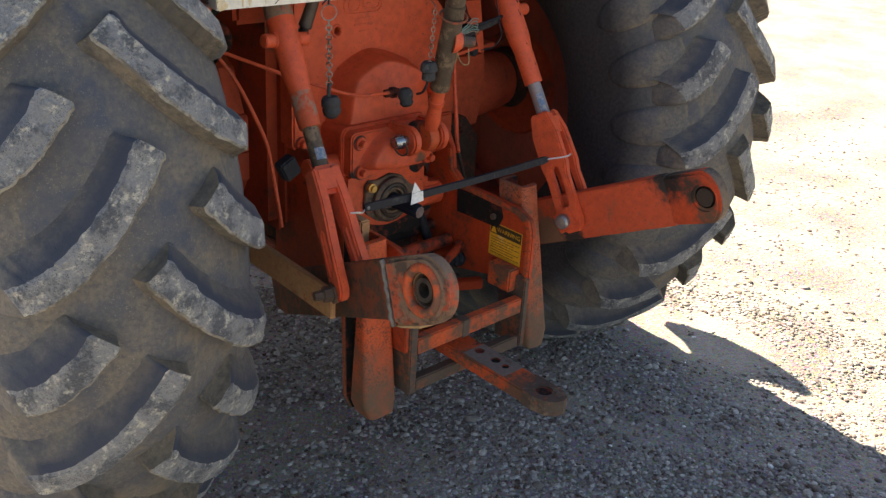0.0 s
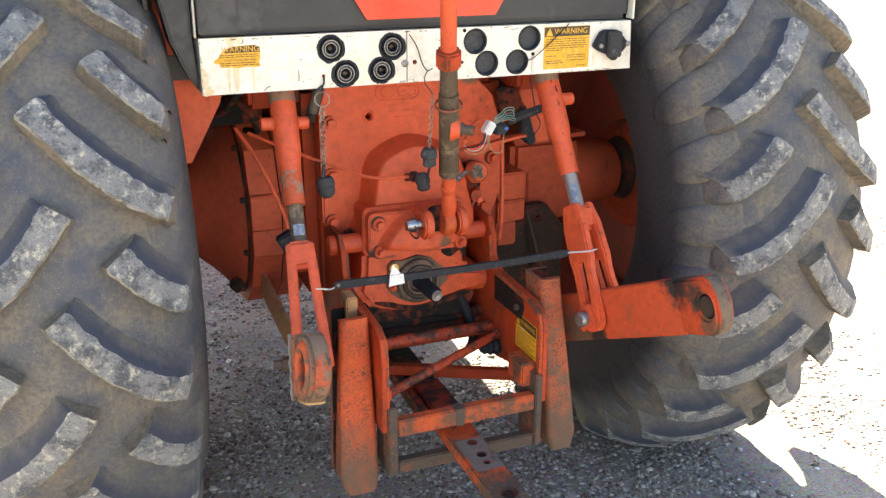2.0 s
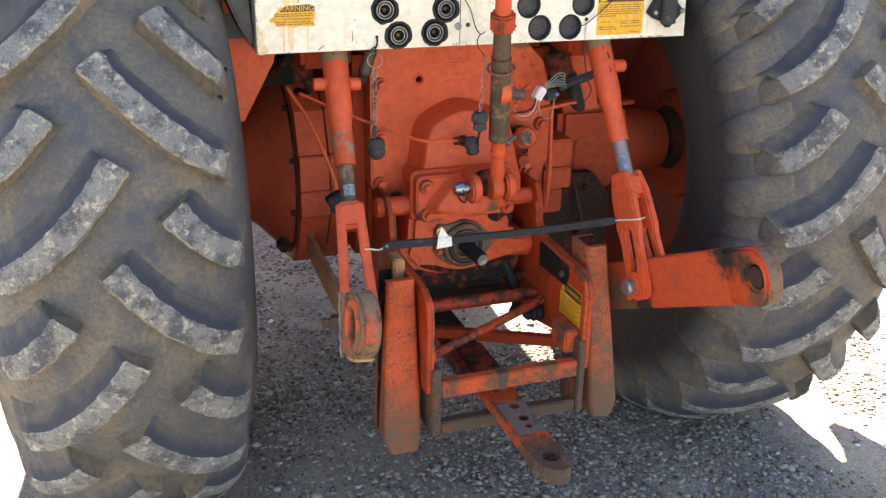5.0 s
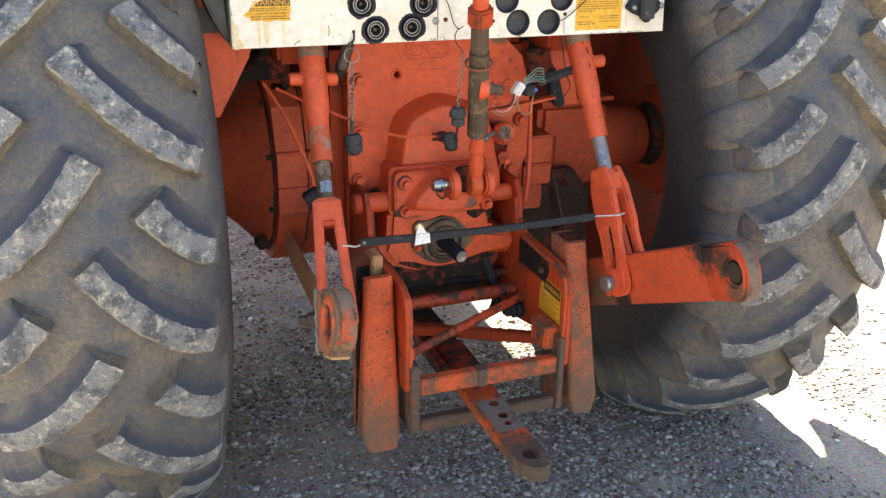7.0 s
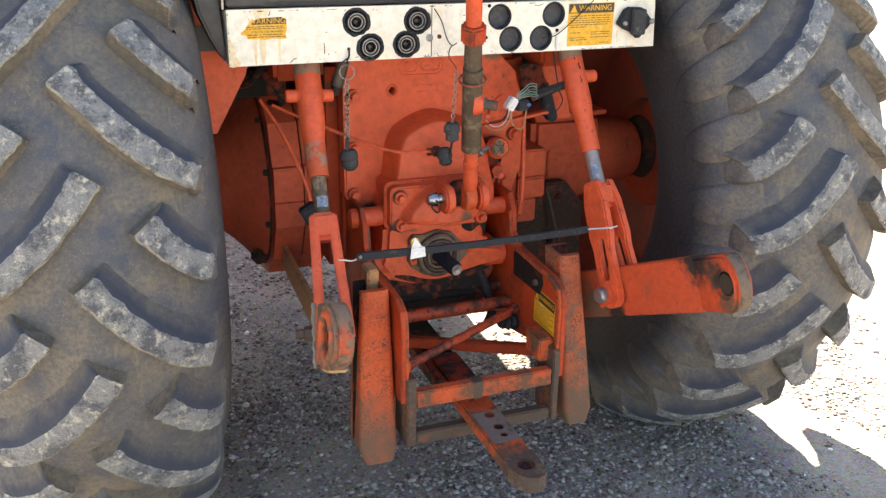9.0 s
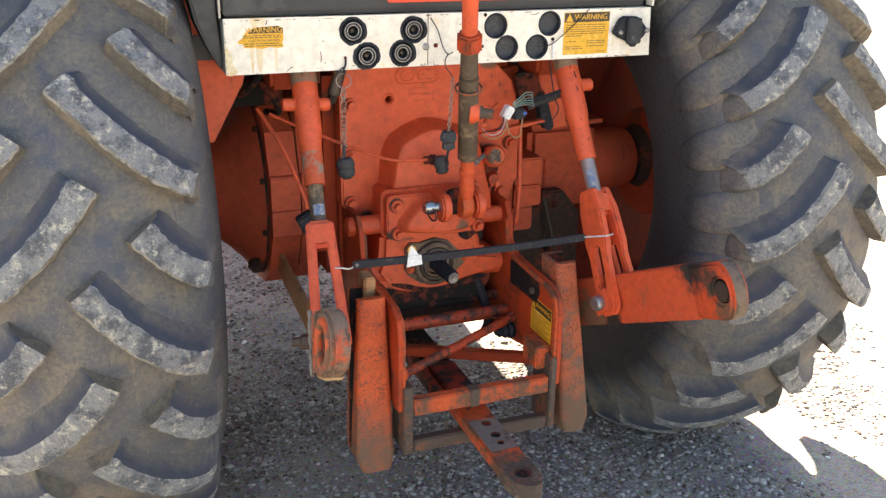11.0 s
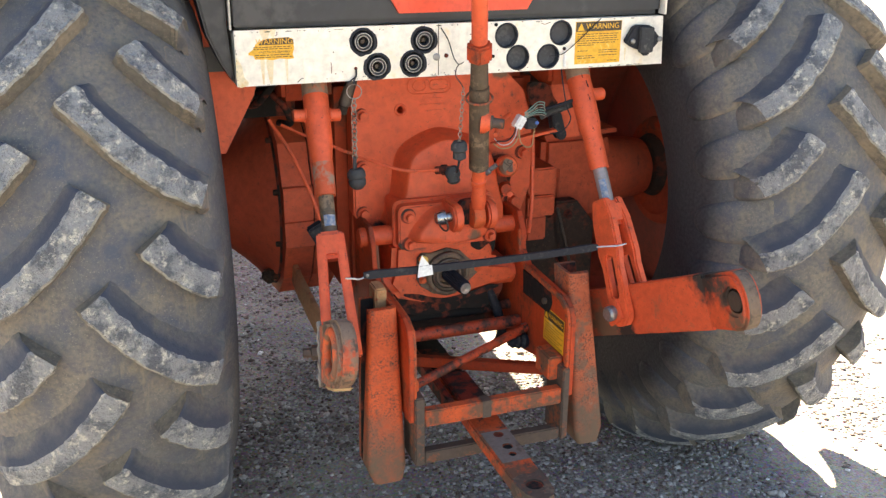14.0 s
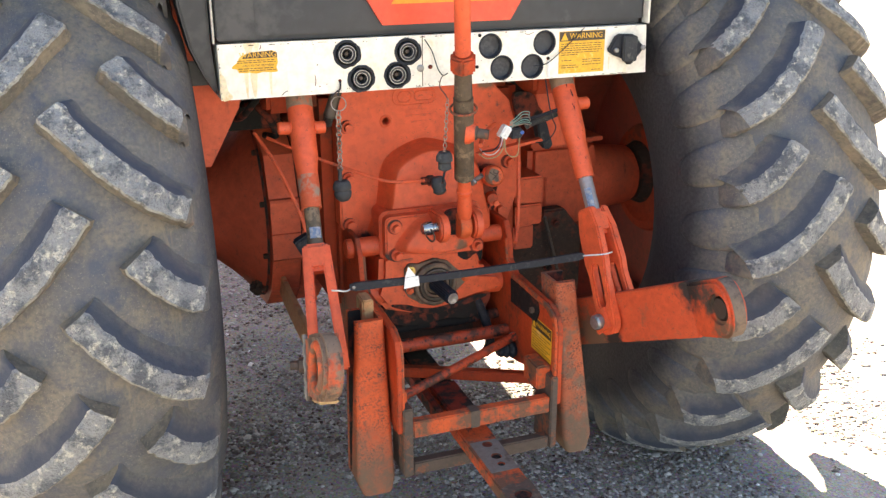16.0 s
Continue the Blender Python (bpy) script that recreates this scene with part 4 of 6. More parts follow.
cover_outline = [(-0.184, 0.805), (-0.228, 0.836), (-0.228, 1.177), (-0.217, 1.193), (0.180, 1.193), (0.237, 1.136), (0.263, 1.043), (0.263, 0.878), (0.237, 0.805), (0.211, 0.764), (-0.139, 0.764)]
CY = 0.183
cover = part("rear_cover", prism("y", CY, 0.24, cover_outline, [circle(-0.102, 1.106, 0.0088, 16)], 0.005), COVER_PAINT, tractor, "orange cast rear cover with a raised bulge", 30)
part("hole_rim", ring((-0.102, CY, 1.106), (0, 1, 0), 0.0130, 0.0036), COVER_PAINT, cover, "", True)
part("raised_bulge", dome(smooth_loop([(-0.149, 0.764), (-0.136, 0.900), (-0.124, 0.985), (-0.098, 1.024), (-0.036, 1.054), (0.016, 1.057), (0.093, 1.030), (0.140, 1.00), (0.165, 0.908), (0.165, 0.764)], 4), CY + 0.004, 0.108, 0.21, 10), COVER_PAINT, cover, "", True)
for x, z in ((-0.203, 0.845), (-0.203, 0.966), (-0.201, 1.098), (0.238, 0.971), (0.211, 0.843)):
    part("cover_bolt", hexhead((x, CY - 0.003, z), (x, CY - 0.020, z), 0.0125, 0.0165), ORANGE, cover, "", 30)
    # dark disc set off behind the head paints its shadow on the cover
    part("bolt_grime", rod((x - (0.006 if x > 0 else 0.003), CY + 0.001, z + 0.001), (x - (0.006 if x > 0 else 0.003), CY - 0.0006, z + 0.001), 0.0185 if x > 0 else 0.0178, 0.0185 if x > 0 else 0.0178, 14, 0), GREASE if x > 0 else DARK_RED, cover)
for k, (x0, x1, z0, z1) in enumerate(((-0.083, 0.031, 1.143, 1.184), (-0.069, -0.036, 1.150, 1.177), (-0.026, 0.023, 1.152, 1.176))):
    pts = rounded(x0, x1, z0, z1, (z1 - z0) / 2 - 0.001, 6)
    part("cast_emblem", tube([(x, CY, z) for x, z in pts + pts[:1]], 0.0016, 6, 1), COVER_PAINT, cover)
for z, x0, x1 in ((1.128, -0.041, 0.005), (1.113, -0.052, 0.016), (1.097, -0.036, 0.005)):
    part("cast_mark", box(x0, x1, CY - 0.0022, CY - 0.0005, z, z + 0.004, 0), COVER_PAINT, cover)

# ---- power take-off and top-link housing ----
PX, PZ = -0.018, 0.702
GREY_ROD = surface("scuffed_grey_pink_rod", (0.30, 0.27, 0.27), (0.42, 0.20, 0.15), 0.5, 22.0, 90.0, 0.5, 0.4, bump=0.2, second=(0.16, 0.15, 0.15), second_amount=0.4)
housing = part("take_off_housing", prism("y", 0.075, 0.30, [(-0.157, 0.790), (0.112, 0.785), (0.115, 0.712), (0.165, 0.704), (0.178, 0.690), (0.181, 0.670), (0.176, 0.648), (0.116, 0.641), (0.051, 0.628), (0.009, 0.613), (-0.076, 0.619), (-0.143, 0.638), (-0.176, 0.682), (-0.160, 0.729)], [], 0.014), HOUSING_PAINT, tractor, "cast orange power take-off housing", 40)
part("cross_shaft_boss", rod((-0.20, 0.12, 0.675), (0.184, 0.108, 0.670), 0.034, 0.034, 28, 0.008), ORANGE, housing, "", 40)
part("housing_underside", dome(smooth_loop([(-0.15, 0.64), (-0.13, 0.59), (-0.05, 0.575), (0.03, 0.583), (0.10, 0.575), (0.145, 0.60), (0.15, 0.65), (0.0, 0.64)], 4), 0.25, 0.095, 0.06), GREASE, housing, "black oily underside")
upper = part("top_link_housing", prism("y", 0.06, 0.24, rounded(-0.147, 0.112, 0.778, 0.892, 0.016), [], 0.004), LINK_PAINT, tractor, "cast orange top-link bracket housing", 40)
part("housing_bulge", dome(smooth_loop([(-0.125, 0.80), (-0.10, 0.855), (-0.05, 0.89), (0.06, 0.895), (0.09, 0.86), (0.09, 0.80), (0.0, 0.785)], 4), 0.062, 0.025, 0.25), LINK_PAINT, upper, "", True)
part("gasket", prism("y", 0.0855, 0.090, rounded(-0.1465, 0.1115, 0.7785, 0.8915, 0.0155), [], 0), DARK_RED, upper, "dark oily gasket")
part("rear_flange", prism("y", 0.0902, 0.108, rounded(-0.1535, 0.1185, 0.7715, 0.8985, 0.019), [], 0.003), LINK_PAINT, upper, "", 40)
for pts in ([(-0.10, 0.905), (-0.05, 0.9), (-0.02, 0.93), (0.02, 0.915), (0.05, 0.935), (0.09, 0.90), (0.06, 0.897), (-0.09, 0.897)], [(0.118, 0.90), (0.135, 0.93), (0.16, 0.945), (0.175, 0.93), (0.165, 0.90), (0.15, 0.87), (0.125, 0.865)]):
    part("oil_smear", prism("y", CY - 0.0008, CY - 0.0002, smooth_loop([(x * 1.03 + 0.025, z * 1.03 - 0.05) for x, z in pts], 3), [], 0), GREASE, cover, "dark oily smear")
for x, z in ((-0.121, 0.866), (-0.118, 0.793), (0.094, 0.868), (0.097, 0.793)):
    part("housing_bolt", hexhead((x, 0.058, z), (x, 0.040, z), 0.0100, 0.0155), ORANGE, upper, "", 30)
    # dark disc paints the shade line round the washer
    part("bolt_seat", rod((x - 0.002, 0.0605, z + 0.001), (x - 0.002, 0.0592, z + 0.001), 0.0195, 0.0195, 16, 0), DARK_RED, upper)
part("left_cross_tube", rod((-0.235, 0.12, 0.803), (-0.14, 0.12, 0.803), 0.025, 0.025, 24, 0.003), ORANGE, upper, "", 40)
part("right_cross_tube", rod((0.10, 0.12, 0.798), (0.21, 0.12, 0.798), 0.022, 0.022, 24, 0.003), ORANGE, upper, "", 40)
for x0, x1 in ((-0.034, -0.010), (0.055, 0.078)):
    ear = [(0.07, 0.84), (0.0, 0.835)] + [(-0.002 + 0.036 * math.cos(radians(a)), 0.872 + 0.036 * math.sin(radians(a))) for a in range(255, 74, -15)] + [(0.07, 0.905)]
    part("clevis_ear", prism("x", x0, x1, ear, [], 0.005), ORANGE, upper, "", 40)
# black patch behind the ears makes the gap dark
part("clevis_gap", prism("y", 0.006, 0.024, smooth_loop([(-0.012, 0.852), (0.058, 0.850), (0.060, 0.885), (0.040, 0.908), (0.0, 0.908), (-0.012, 0.885)], 3), [], 0), GREASE, upper, "black patch darkening the gap between the ears")
part("top_pin", turned((-0.073, -0.004, 0.876), (-0.02, -0.004, 0.876), [(0, 0.004), (0, 0.013), (0.010, 0.017), (0.022, 0.018), (0.026, 0.012), (0.053, 0.012)], 20), CHROME, upper, "bright steel hitch pin", 35)
part("pin_clip", ring((-0.056, -0.012, 0.862), (1, 0.3, 0.2), 0.018, 0.0022), GREASY, upper, "", True)
flange_pts = [(-0.097, 0.748), (-0.085, 0.762), (-0.06, 0.758), (-0.018, 0.768), (0.02, 0.756), (0.045, 0.73), (0.072, 0.714), (0.076, 0.700), (0.045, 0.672), (0.02, 0.648), (-0.018, 0.637), (-0.055, 0.648), (-0.088, 0.672), (-0.098, 0.69)]
for pts in ([(-0.13, 0.654), (-0.09, 0.648), (-0.06, 0.637), (-0.02, 0.629), (0.03, 0.634), (0.07, 0.642), (0.11, 0.65), (0.13, 0.641), (0.05, 0.622), (-0.04, 0.617), (-0.12, 0.643)], [(0.05, 0.765), (0.075, 0.75), (0.10, 0.765), (0.112, 0.74), (0.114, 0.78), (0.06, 0.782)]):
    part("oil_smear", prism("y", 0.0738, 0.0745, smooth_loop(pts, 3), [], 0), GREASE, housing, "dark oily smear")
flange = part("bearing_plate", prism("y", 0.066, 0.076, flange_pts, [], 0.002), BROWN_PLATE, tractor, "greasy take-off bearing plate", 30)
part("bearing_ring", turned((PX, 0.067, PZ), (PX, 0.030, PZ), [(0, 0.012), (0, 0.058), (0.012, 0.058), (0.016, 0.053), (0.016, 0.047), (0.010, 0.045), (0.010, 0.036), (0.017, 0.034), (0.017, 0.028), (0.004, 0.026), (0.004, 0.012)], 40), BROWN_PLATE, flange, "", 30)
part("seal_ring", ring((PX, 0.052, PZ), (0, 1, 0), 0.040, 0.005, 32), GREASY, flange, "", True)
for x, z in ((-0.083, 0.69), (0.068, 0.705)):
    part("plate_bolt", hexhead((x, 0.066, z), (x, 0.057, z), 0.008, 0.011), ORANGE_WORN, flange)
part("brass_plug", turned((-0.083, 0.066, 0.745), (-0.083, 0.046, 0.745), [(0, 0.004), (0, 0.012), (0.010, 0.012), (0.011, 0.008), (0.018, 0.008), (0.018, 0.003)], 12), BRASS, flange, "brass plug")


def splined(p, q, r, n=21):
    bm = bmesh.new()
    h = (Vector(q) - Vector(p)).length
    rows = []
    for a, k in ((0, 1.0), (h - 0.008, 1.0), (h, 0.82)):
        rows.append([bm.verts.new(((r if j % 2 else r * 0.86) * k * math.cos(math.pi * j / n), (r if j % 2 else r * 0.86) * k * math.sin(math.pi * j / n), a)) for j in range(2 * n)])
    for a, b in zip(rows, rows[1:]):
        for j in range(2 * n):
            bm.faces.new((a[j], a[(j + 1) % (2 * n)], b[(j + 1) % (2 * n)], b[j]))
    bm.faces.new(rows[-1])
    bmesh.ops.transform(bm, matrix=axis_matrix(p, q), verts=bm.verts)
    return bm


shaft = part("take_off_shaft", splined((PX, 0.06, PZ), (PX + 0.014, -0.032, PZ - 0.008), 0.0185), RUBBER_BLACK, tractor, "black splined take-off shaft")
part("shaft_face", turned((PX + 0.014, -0.0315, PZ - 0.008), (PX + 0.0144, -0.0345, PZ - 0.0082), [(0, 0.0148), (0.002, 0.0140), (0.002, 0.006), (0.001, 0.004), (0.001, 0.0005)], 20), STEEL, shaft, "worn bright shaft end", 30)

# ---- coupler panel ----
HOLES = [(-0.244, 1.304), (-0.102, 1.302), (-0.212, 1.248), (-0.128, 1.251), (0.102, 1.304), (0.242, 1.305), (0.132, 1.252), (0.211, 1.251)]
face = prism("y", 0.0, 0.004, [(-0.525, 1.219), (0.525, 1.219), (0.519, 1.336), (-0.525, 1.338)], [circle(x, z, 0.0285, 28) for x, z in HOLES], 0)
box_in = joined(face, box(-0.525, 0.525, 0.0045, 0.11, 1.2192, 1.2232, 0.001), box(-0.525, 0.519, 0.0045, 0.11, 1.332, 1.3355, 0.001), box(-0.525, -0.521, 0.0045, 0.11, 1.2235, 1.3315, 0.001), box(0.516, 0.520, 0.0045, 0.11, 1.2235, 1.3315, 0.001))
panel = part("coupler_panel", box_in, WHITE, tractor, "chipped white painted steel coupler panel")
part("panel_backing", box(-0.51, 0.51, 0.075, 0.079, 1.225, 1.33, 0), BLACK, panel)
for k, (x, z) in enumerate(HOLES):
    seat = part("hole_grommet", ring((x, 0.001, z), (0, 1, 0), 0.0275, 0.0028, 28), RUBBER_BLACK, panel, "", True)
    if k < 4:
        part("coupler_socket", turned((x, 0.03, z), (x, -0.006, z), [(0, 0.005), (0, 0.021), (0.030, 0.021), (0.034, 0.019), (0.036, 0.0185), (0.036, 0.0165), (0.031, 0.016), (0.031, 0.0145), (0.034, 0.014), (0.034, 0.0115), (0.018, 0.011), (0.016, 0.0085), (0.012, 0.0065), (0.020, 0.0045), (0.022, 0.001)], 32), CAP, panel, "dark steel quick-coupler socket with bright rims", 30)
        part("socket_rim", ring((x, -0.0052, z), (0, 1, 0), 0.0190, 0.0012, 32, 6), SOCKET, panel, "", True)
        part("socket_rim", ring((x, -0.0030, z), (0, 1, 0), 0.0130, 0.0013, 28, 6), SOCKET, panel, "", True)
        part("socket_poppet", turned((x, 0.012, z), (x, 0.004, z), [(0, 0.0085), (0.003, 0.0080), (0.008, 0.004), (0.008, 0.0005)], 18), GREASY, panel, "", 30)
        rag9 = [(x + q * math.cos(radians(a)), z + q * math.sin(radians(a))) for a in range(0, 360, 9) for q in (0.0312 + 0.0022 * noise.noise((2.2 * math.cos(radians(a)), 2.2 * math.sin(radians(a)), 7.7 * k)) + 0.0012 * noise.noise((9 * math.cos(radians(a)), 9 * math.sin(radians(a)), 3.1 * k)),)]
        part("rubber_remains", prism("y", -0.0010, -0.0003, rag9, [circle(x, z, 0.0262, 28)], 0), RUBBER_BLACK, panel, "ragged black rubber round the hole")
        part("coupler_boot", turned((x, 0.05, z), (x, 0.002, z), [(0, 0.02), (0, 0.0262), (0.046, 0.0262), (0.048, 0.024), (0.044, 0.0225), (0.02, 0.022)], 28), PLUG, panel, "", 30)
    else:
        part("hole_cup", turned((x, 0.06, z), (x, 0.004, z), [(0.0, 0.001), (0.0, 0.027), (0.055, 0.0275), (0.055, 0.0262), (0.047, 0.0255), (0.046, 0.020), (0.045, 0.001)], 28), CAP, panel, "flat slate-black dust cap", 30)
for x, z, r in ((-0.072, 1.263, 0.0085), (-0.048, 1.265, 0.005), (0.045, 1.257, 0.0045), (0.068, 1.258, 0.004), (0.074, 1.330, 0.004), (0.252, 1.268, 0.004), (-0.262, 1.246, 0.0035)):
    part("panel_screw", turned((x, 0.0005, z), (x, -0.004, z), [(0, r), (0.003, r), (0.0045, r * 0.6), (0.0045, 0.0005)], 12), STEEL if r > 0.006 else GREASE, panel)
part("panel_seam", box(-0.0675, -0.066, -0.0012, -0.0002, 1.221, 1.336, 0), RUST, panel)
part("clear_sleeve", box(0.250, 0.257, -0.006, -0.0005, 1.222, 1.262, 0.002), PAPER, panel)

# seven-pin lamp socket
sock = part("lamp_socket", prism("y", -0.016, -0.001, [(0.408, 1.279), (0.428, 1.312), (0.440, 1.318), (0.478, 1.316), (0.508, 1.283), (0.497, 1.268), (0.479, 1.252), (0.478, 1.243), (0.462, 1.243), (0.459, 1.254), (0.428, 1.266)], [], 0.003), RUBBER_BLACK, panel, "black plastic lamp socket with a flap", 40)
part("socket_flap", prism("y", -0.028, -0.0165, rounded(0.443, 0.482, 1.252, 1.314, 0.006), [], 0.003), PLUG, sock, "", 40)
for x, z in ((0.428, 1.280), (0.503, 1.283)):
    part("socket_screw", turned((x, -0.016, z), (x, -0.022, z), [(0, 0.0065), (0.004, 0.0065), (0.006, 0.004), (0.006, 0.0005)], 14), STEEL, sock, "", 30)


def decal(parent, outline, head, lines, text, text_size, text_at, turn, put, tri=None, label="", extra=None):
    """A printed sticker: yellow ground, dark heading with yellow letters, rows of small print as bars."""
    d = part("warning_decal", prism("y", -0.0008, -0.0002, outline, [], 0, put), YELLOW, parent, label)
    part("heading_band", prism("y", -0.0014, -0.0009, head, [], 0, put), INK, d)
    words("heading", text, text_size, put @ Vector((text_at[0], -0.0019, text_at[1])), put.to_3x3().to_4x4() @ Matrix.Rotation(radians(90), 4, "X"), YELLOW, d, 1.0)
    bars = []
    for x0, x1, z in lines:
        x = x0
        while x < x1 - 0.003:
            w = min(x1 - x, rng.uniform(0.004, 0.013))
            bars.append(prism("y", -0.0013, -0.0010, [(x, z), (x + w, z), (x + w, z + 0.0016), (x, z + 0.0016)], [], 0, put))
            x += w + 0.0022
    part("small_print", joined(*bars), INK, d, "rows of small dark print")
    if tri:
        part("warning_triangle", prism("y", -0.0020, -0.0015, tri, [], 0, put), YELLOW, d)
    if extra:
        words("print_words", extra[0], extra[1], put @ Vector((extra[2][0], -0.0014, extra[2][1])), put.to_3x3().to_4x4() @ Matrix.Rotation(radians(90), 4, "X"), INK, d, 1.0)
    return d


I4 = Matrix.Identity(4)
rng = random.Random(11)
rows_r = [(0.286, 0.286 + w, 1.2985 - 0.0052 * k) for k, w in enumerate((0.110, 0.112, 0.108, 0.111, 0.106, 0.044))]
rows_r += [(0.288, 0.315, 1.259), (0.345, 0.395, 1.2595), (0.345, 0.396, 1.2545), (0.288, 0.330, 1.247), (0.345, 0.395, 1.2475), (0.288, 0.335, 1.242), (0.37, 0.394, 1.234)]
decal(panel, [(0.281, 1.2285), (0.404, 1.229), (0.4045, 1.3295), (0.280, 1.329)], [(0.2815, 1.306), (0.4035, 1.306), (0.4035, 1.3285), (0.2815, 1.328)], rows_r, "WARNING", 0.0185, (0.3525, 1.3172), I4, I4, [(0.285, 1.308), (0.304, 1.308), (0.2945, 1.326)], "faded yellow warning decal with a black heading")
torn = [(-0.497, 1.290), (-0.487, 1.297), (-0.480, 1.309), (-0.468, 1.315), (-0.455, 1.319), (-0.43, 1.320), (-0.41, 1.321), (-0.399, 1.316), (-0.3985, 1.295), (-0.402, 1.285), (-0.399, 1.275), (-0.412, 1.274), (-0.43, 1.276), (-0.445, 1.273), (-0.46, 1.275), (-0.483, 1.276), (-0.487, 1.284), (-0.497, 1.286)]
decal(panel, torn, [(-0.475, 1.306), (-0.3995, 1.306), (-0.3995, 1.3155), (-0.41, 1.3205), (-0.43, 1.3195), (-0.455, 1.3185), (-0.468, 1.3145)], [(-0.486, -0.402, 1.3005), (-0.486, -0.403, 1.2965), (-0.484, -0.405, 1.2835), (-0.482, -0.403, 1.2790)], "WARNING", 0.0165, (-0.4405, 1.3125), I4, I4, None, "torn faded yellow warning decal", ("ONLY TO THE DRAWBAR", 0.0058, (-0.441, 1.2905)))

# chips and rust runs on the panel
for k in range(75):
    x, z = rng.uniform(-0.515, 0.51), rng.choice((rng.uniform(1.222, 1.228), rng.uniform(1.327, 1.334), rng.uniform(1.225, 1.33)))
    if any((x - a) ** 2 + (z - b) ** 2 < 0.033 ** 2 for a, b in HOLES) or 0.27 < x < 0.51 or -0.51 < x < -0.39:
        continue
    w, h = rng.uniform(0.001, 0.004), rng.uniform(0.001, 0.003)
    part("paint_chip", prism("y", -0.0007, -0.0002, [(x, z), (x + w, z + h * 0.3), (x + w * 0.8, z + h), (x + w * 0.1, z + h * 0.9)], [], 0), RUST, panel)

for x, z, h, w in ((-0.452, 1.274, 0.052, 0.007), (-0.460, 1.337, 0.022, 0.010), (-0.443, 1.3375, 0.018, 0.006), (-0.416, 1.274, 0.050, 0.003), (-0.468, 1.276, 0.054, 0.004), (0.418, 1.262, 0.03, 0.002)):
    part("rust_run", prism("y", -0.0006, -0.0001, smooth_loop([(x - w, z), (x + w, z), (x + w * 0.9, z - h * 0.4), (x + w * 0.35, z - h), (x - w * 0.3, z - h * 0.92), (x - w * 0.8, z - h * 0.5)], 3), [], 0), RUN, panel)
for k in range(64):
    side9 = k % 5
    if side9 < 2:
        x, z = rng.uniform(-0.515, 0.505), 1.2202
    elif side9 < 4:
        x, z = rng.uniform(-0.515, 0.50), 1.3325
    else:
        x, z = -0.5242, 1.221 + 0.11 * rng.random() ** 2
    long9 = rng.random() ** 3
    w, h = (0.002 + 0.022 * long9, rng.uniform(0.0008, 0.0030)) if side9 < 4 else (rng.uniform(0.0008, 0.0025), 0.0015 + 0.008 * long9)
    lift9 = -0.35 if side9 in (2, 3) else 0.6
    chip9 = [(x + w * q, z + h * lift9 * rng.uniform(0.0, 0.35)) for q in (0.0, 0.3, 0.65, 1.0)] + [(x + w * q, z + h * rng.uniform(0.35, 1.0)) for q in (0.95, 0.7, 0.4, 0.15)]
    part("paint_chip", prism("y", -0.0009, -0.0003, chip9, [], 0), GREASY if k % 3 == 0 else RUST, panel)
for pts in ([(-0.318, 1.262), (-0.3165, 1.250), (-0.318, 1.238)], [(-0.434, 1.3325), (-0.4335, 1.328), (-0.437, 1.324)], [(-0.145, 1.2775), (-0.141, 1.273), (-0.1385, 1.2695)], [(0.19, 1.329), (0.20, 1.327), (0.213, 1.331)], [(-0.394, 1.222), (-0.386, 1.229), (-0.380, 1.231)]):
    part("scratch", tube([(x, -0.0003, z) for x, z in pts], 0.0008, 5, 3), GREASE, panel, "dark scratch")
part("corner_rust", prism("y", -0.0006, -0.0001, smooth_loop([(-0.524, 1.222), (-0.505, 1.2205), (-0.500, 1.228), (-0.509, 1.240), (-0.512, 1.262), (-0.519, 1.275), (-0.524, 1.28)], 3), [], 0), RUN, panel, "yellow-brown rust stain")
for x, z, sgn in ((-0.244, 1.304, 1), (-0.102, 1.302, 1), (-0.128, 1.251, 1), (-0.212, 1.248, -1)):
    part("boot_tab", prism("y", -0.003, -0.0005, smooth_loop([(x + sgn * 0.020, z + 0.018), (x + sgn * 0.028, z + 0.016), (x + sgn * 0.0315, z + 0.006), (x + sgn * 0.0325, z - 0.006), (x + sgn * 0.029, z - 0.016), (x + sgn * 0.020, z - 0.020), (x + sgn * 0.0265, z)], 3), [], 0), RUBBER_BLACK, panel)

# ---- platform, tank and fenders ----
tank = part("rear_tank", prism("x", -0.528, 0.522, [(0.012, 1.339), (0.012, 1.90), (0.05, 1.95), (0.62, 1.95), (0.66, 1.90), (0.66, 1.339)], [], 0.012), BLACK, tractor, "dusty black tank above the coupler panel", 40)
part("tank_step", box(-0.524, -0.442, 0.002, 0.0115, 1.345, 1.90, 0.002), BLACK, tank)
part("tank_trim", box(-0.5330, -0.5285, 0.004, 0.03, 1.339, 1.90, 0.001), SOCKET, tank, "pale metal trim strip")
part("tank_trim", box(0.5225, 0.528, 0.0, 0.03, 1.339, 1.90, 0.001), WHITE, tank, "pale metal trim strip")
# unseen slab, its edges set by the shade it casts on the ground
part("platform", box(-0.625, 0.63, 0.115, 1.80, 1.225, 1.30, 0.01), BLACK, tractor, "unseen black operator platform, sized to shade the ground")
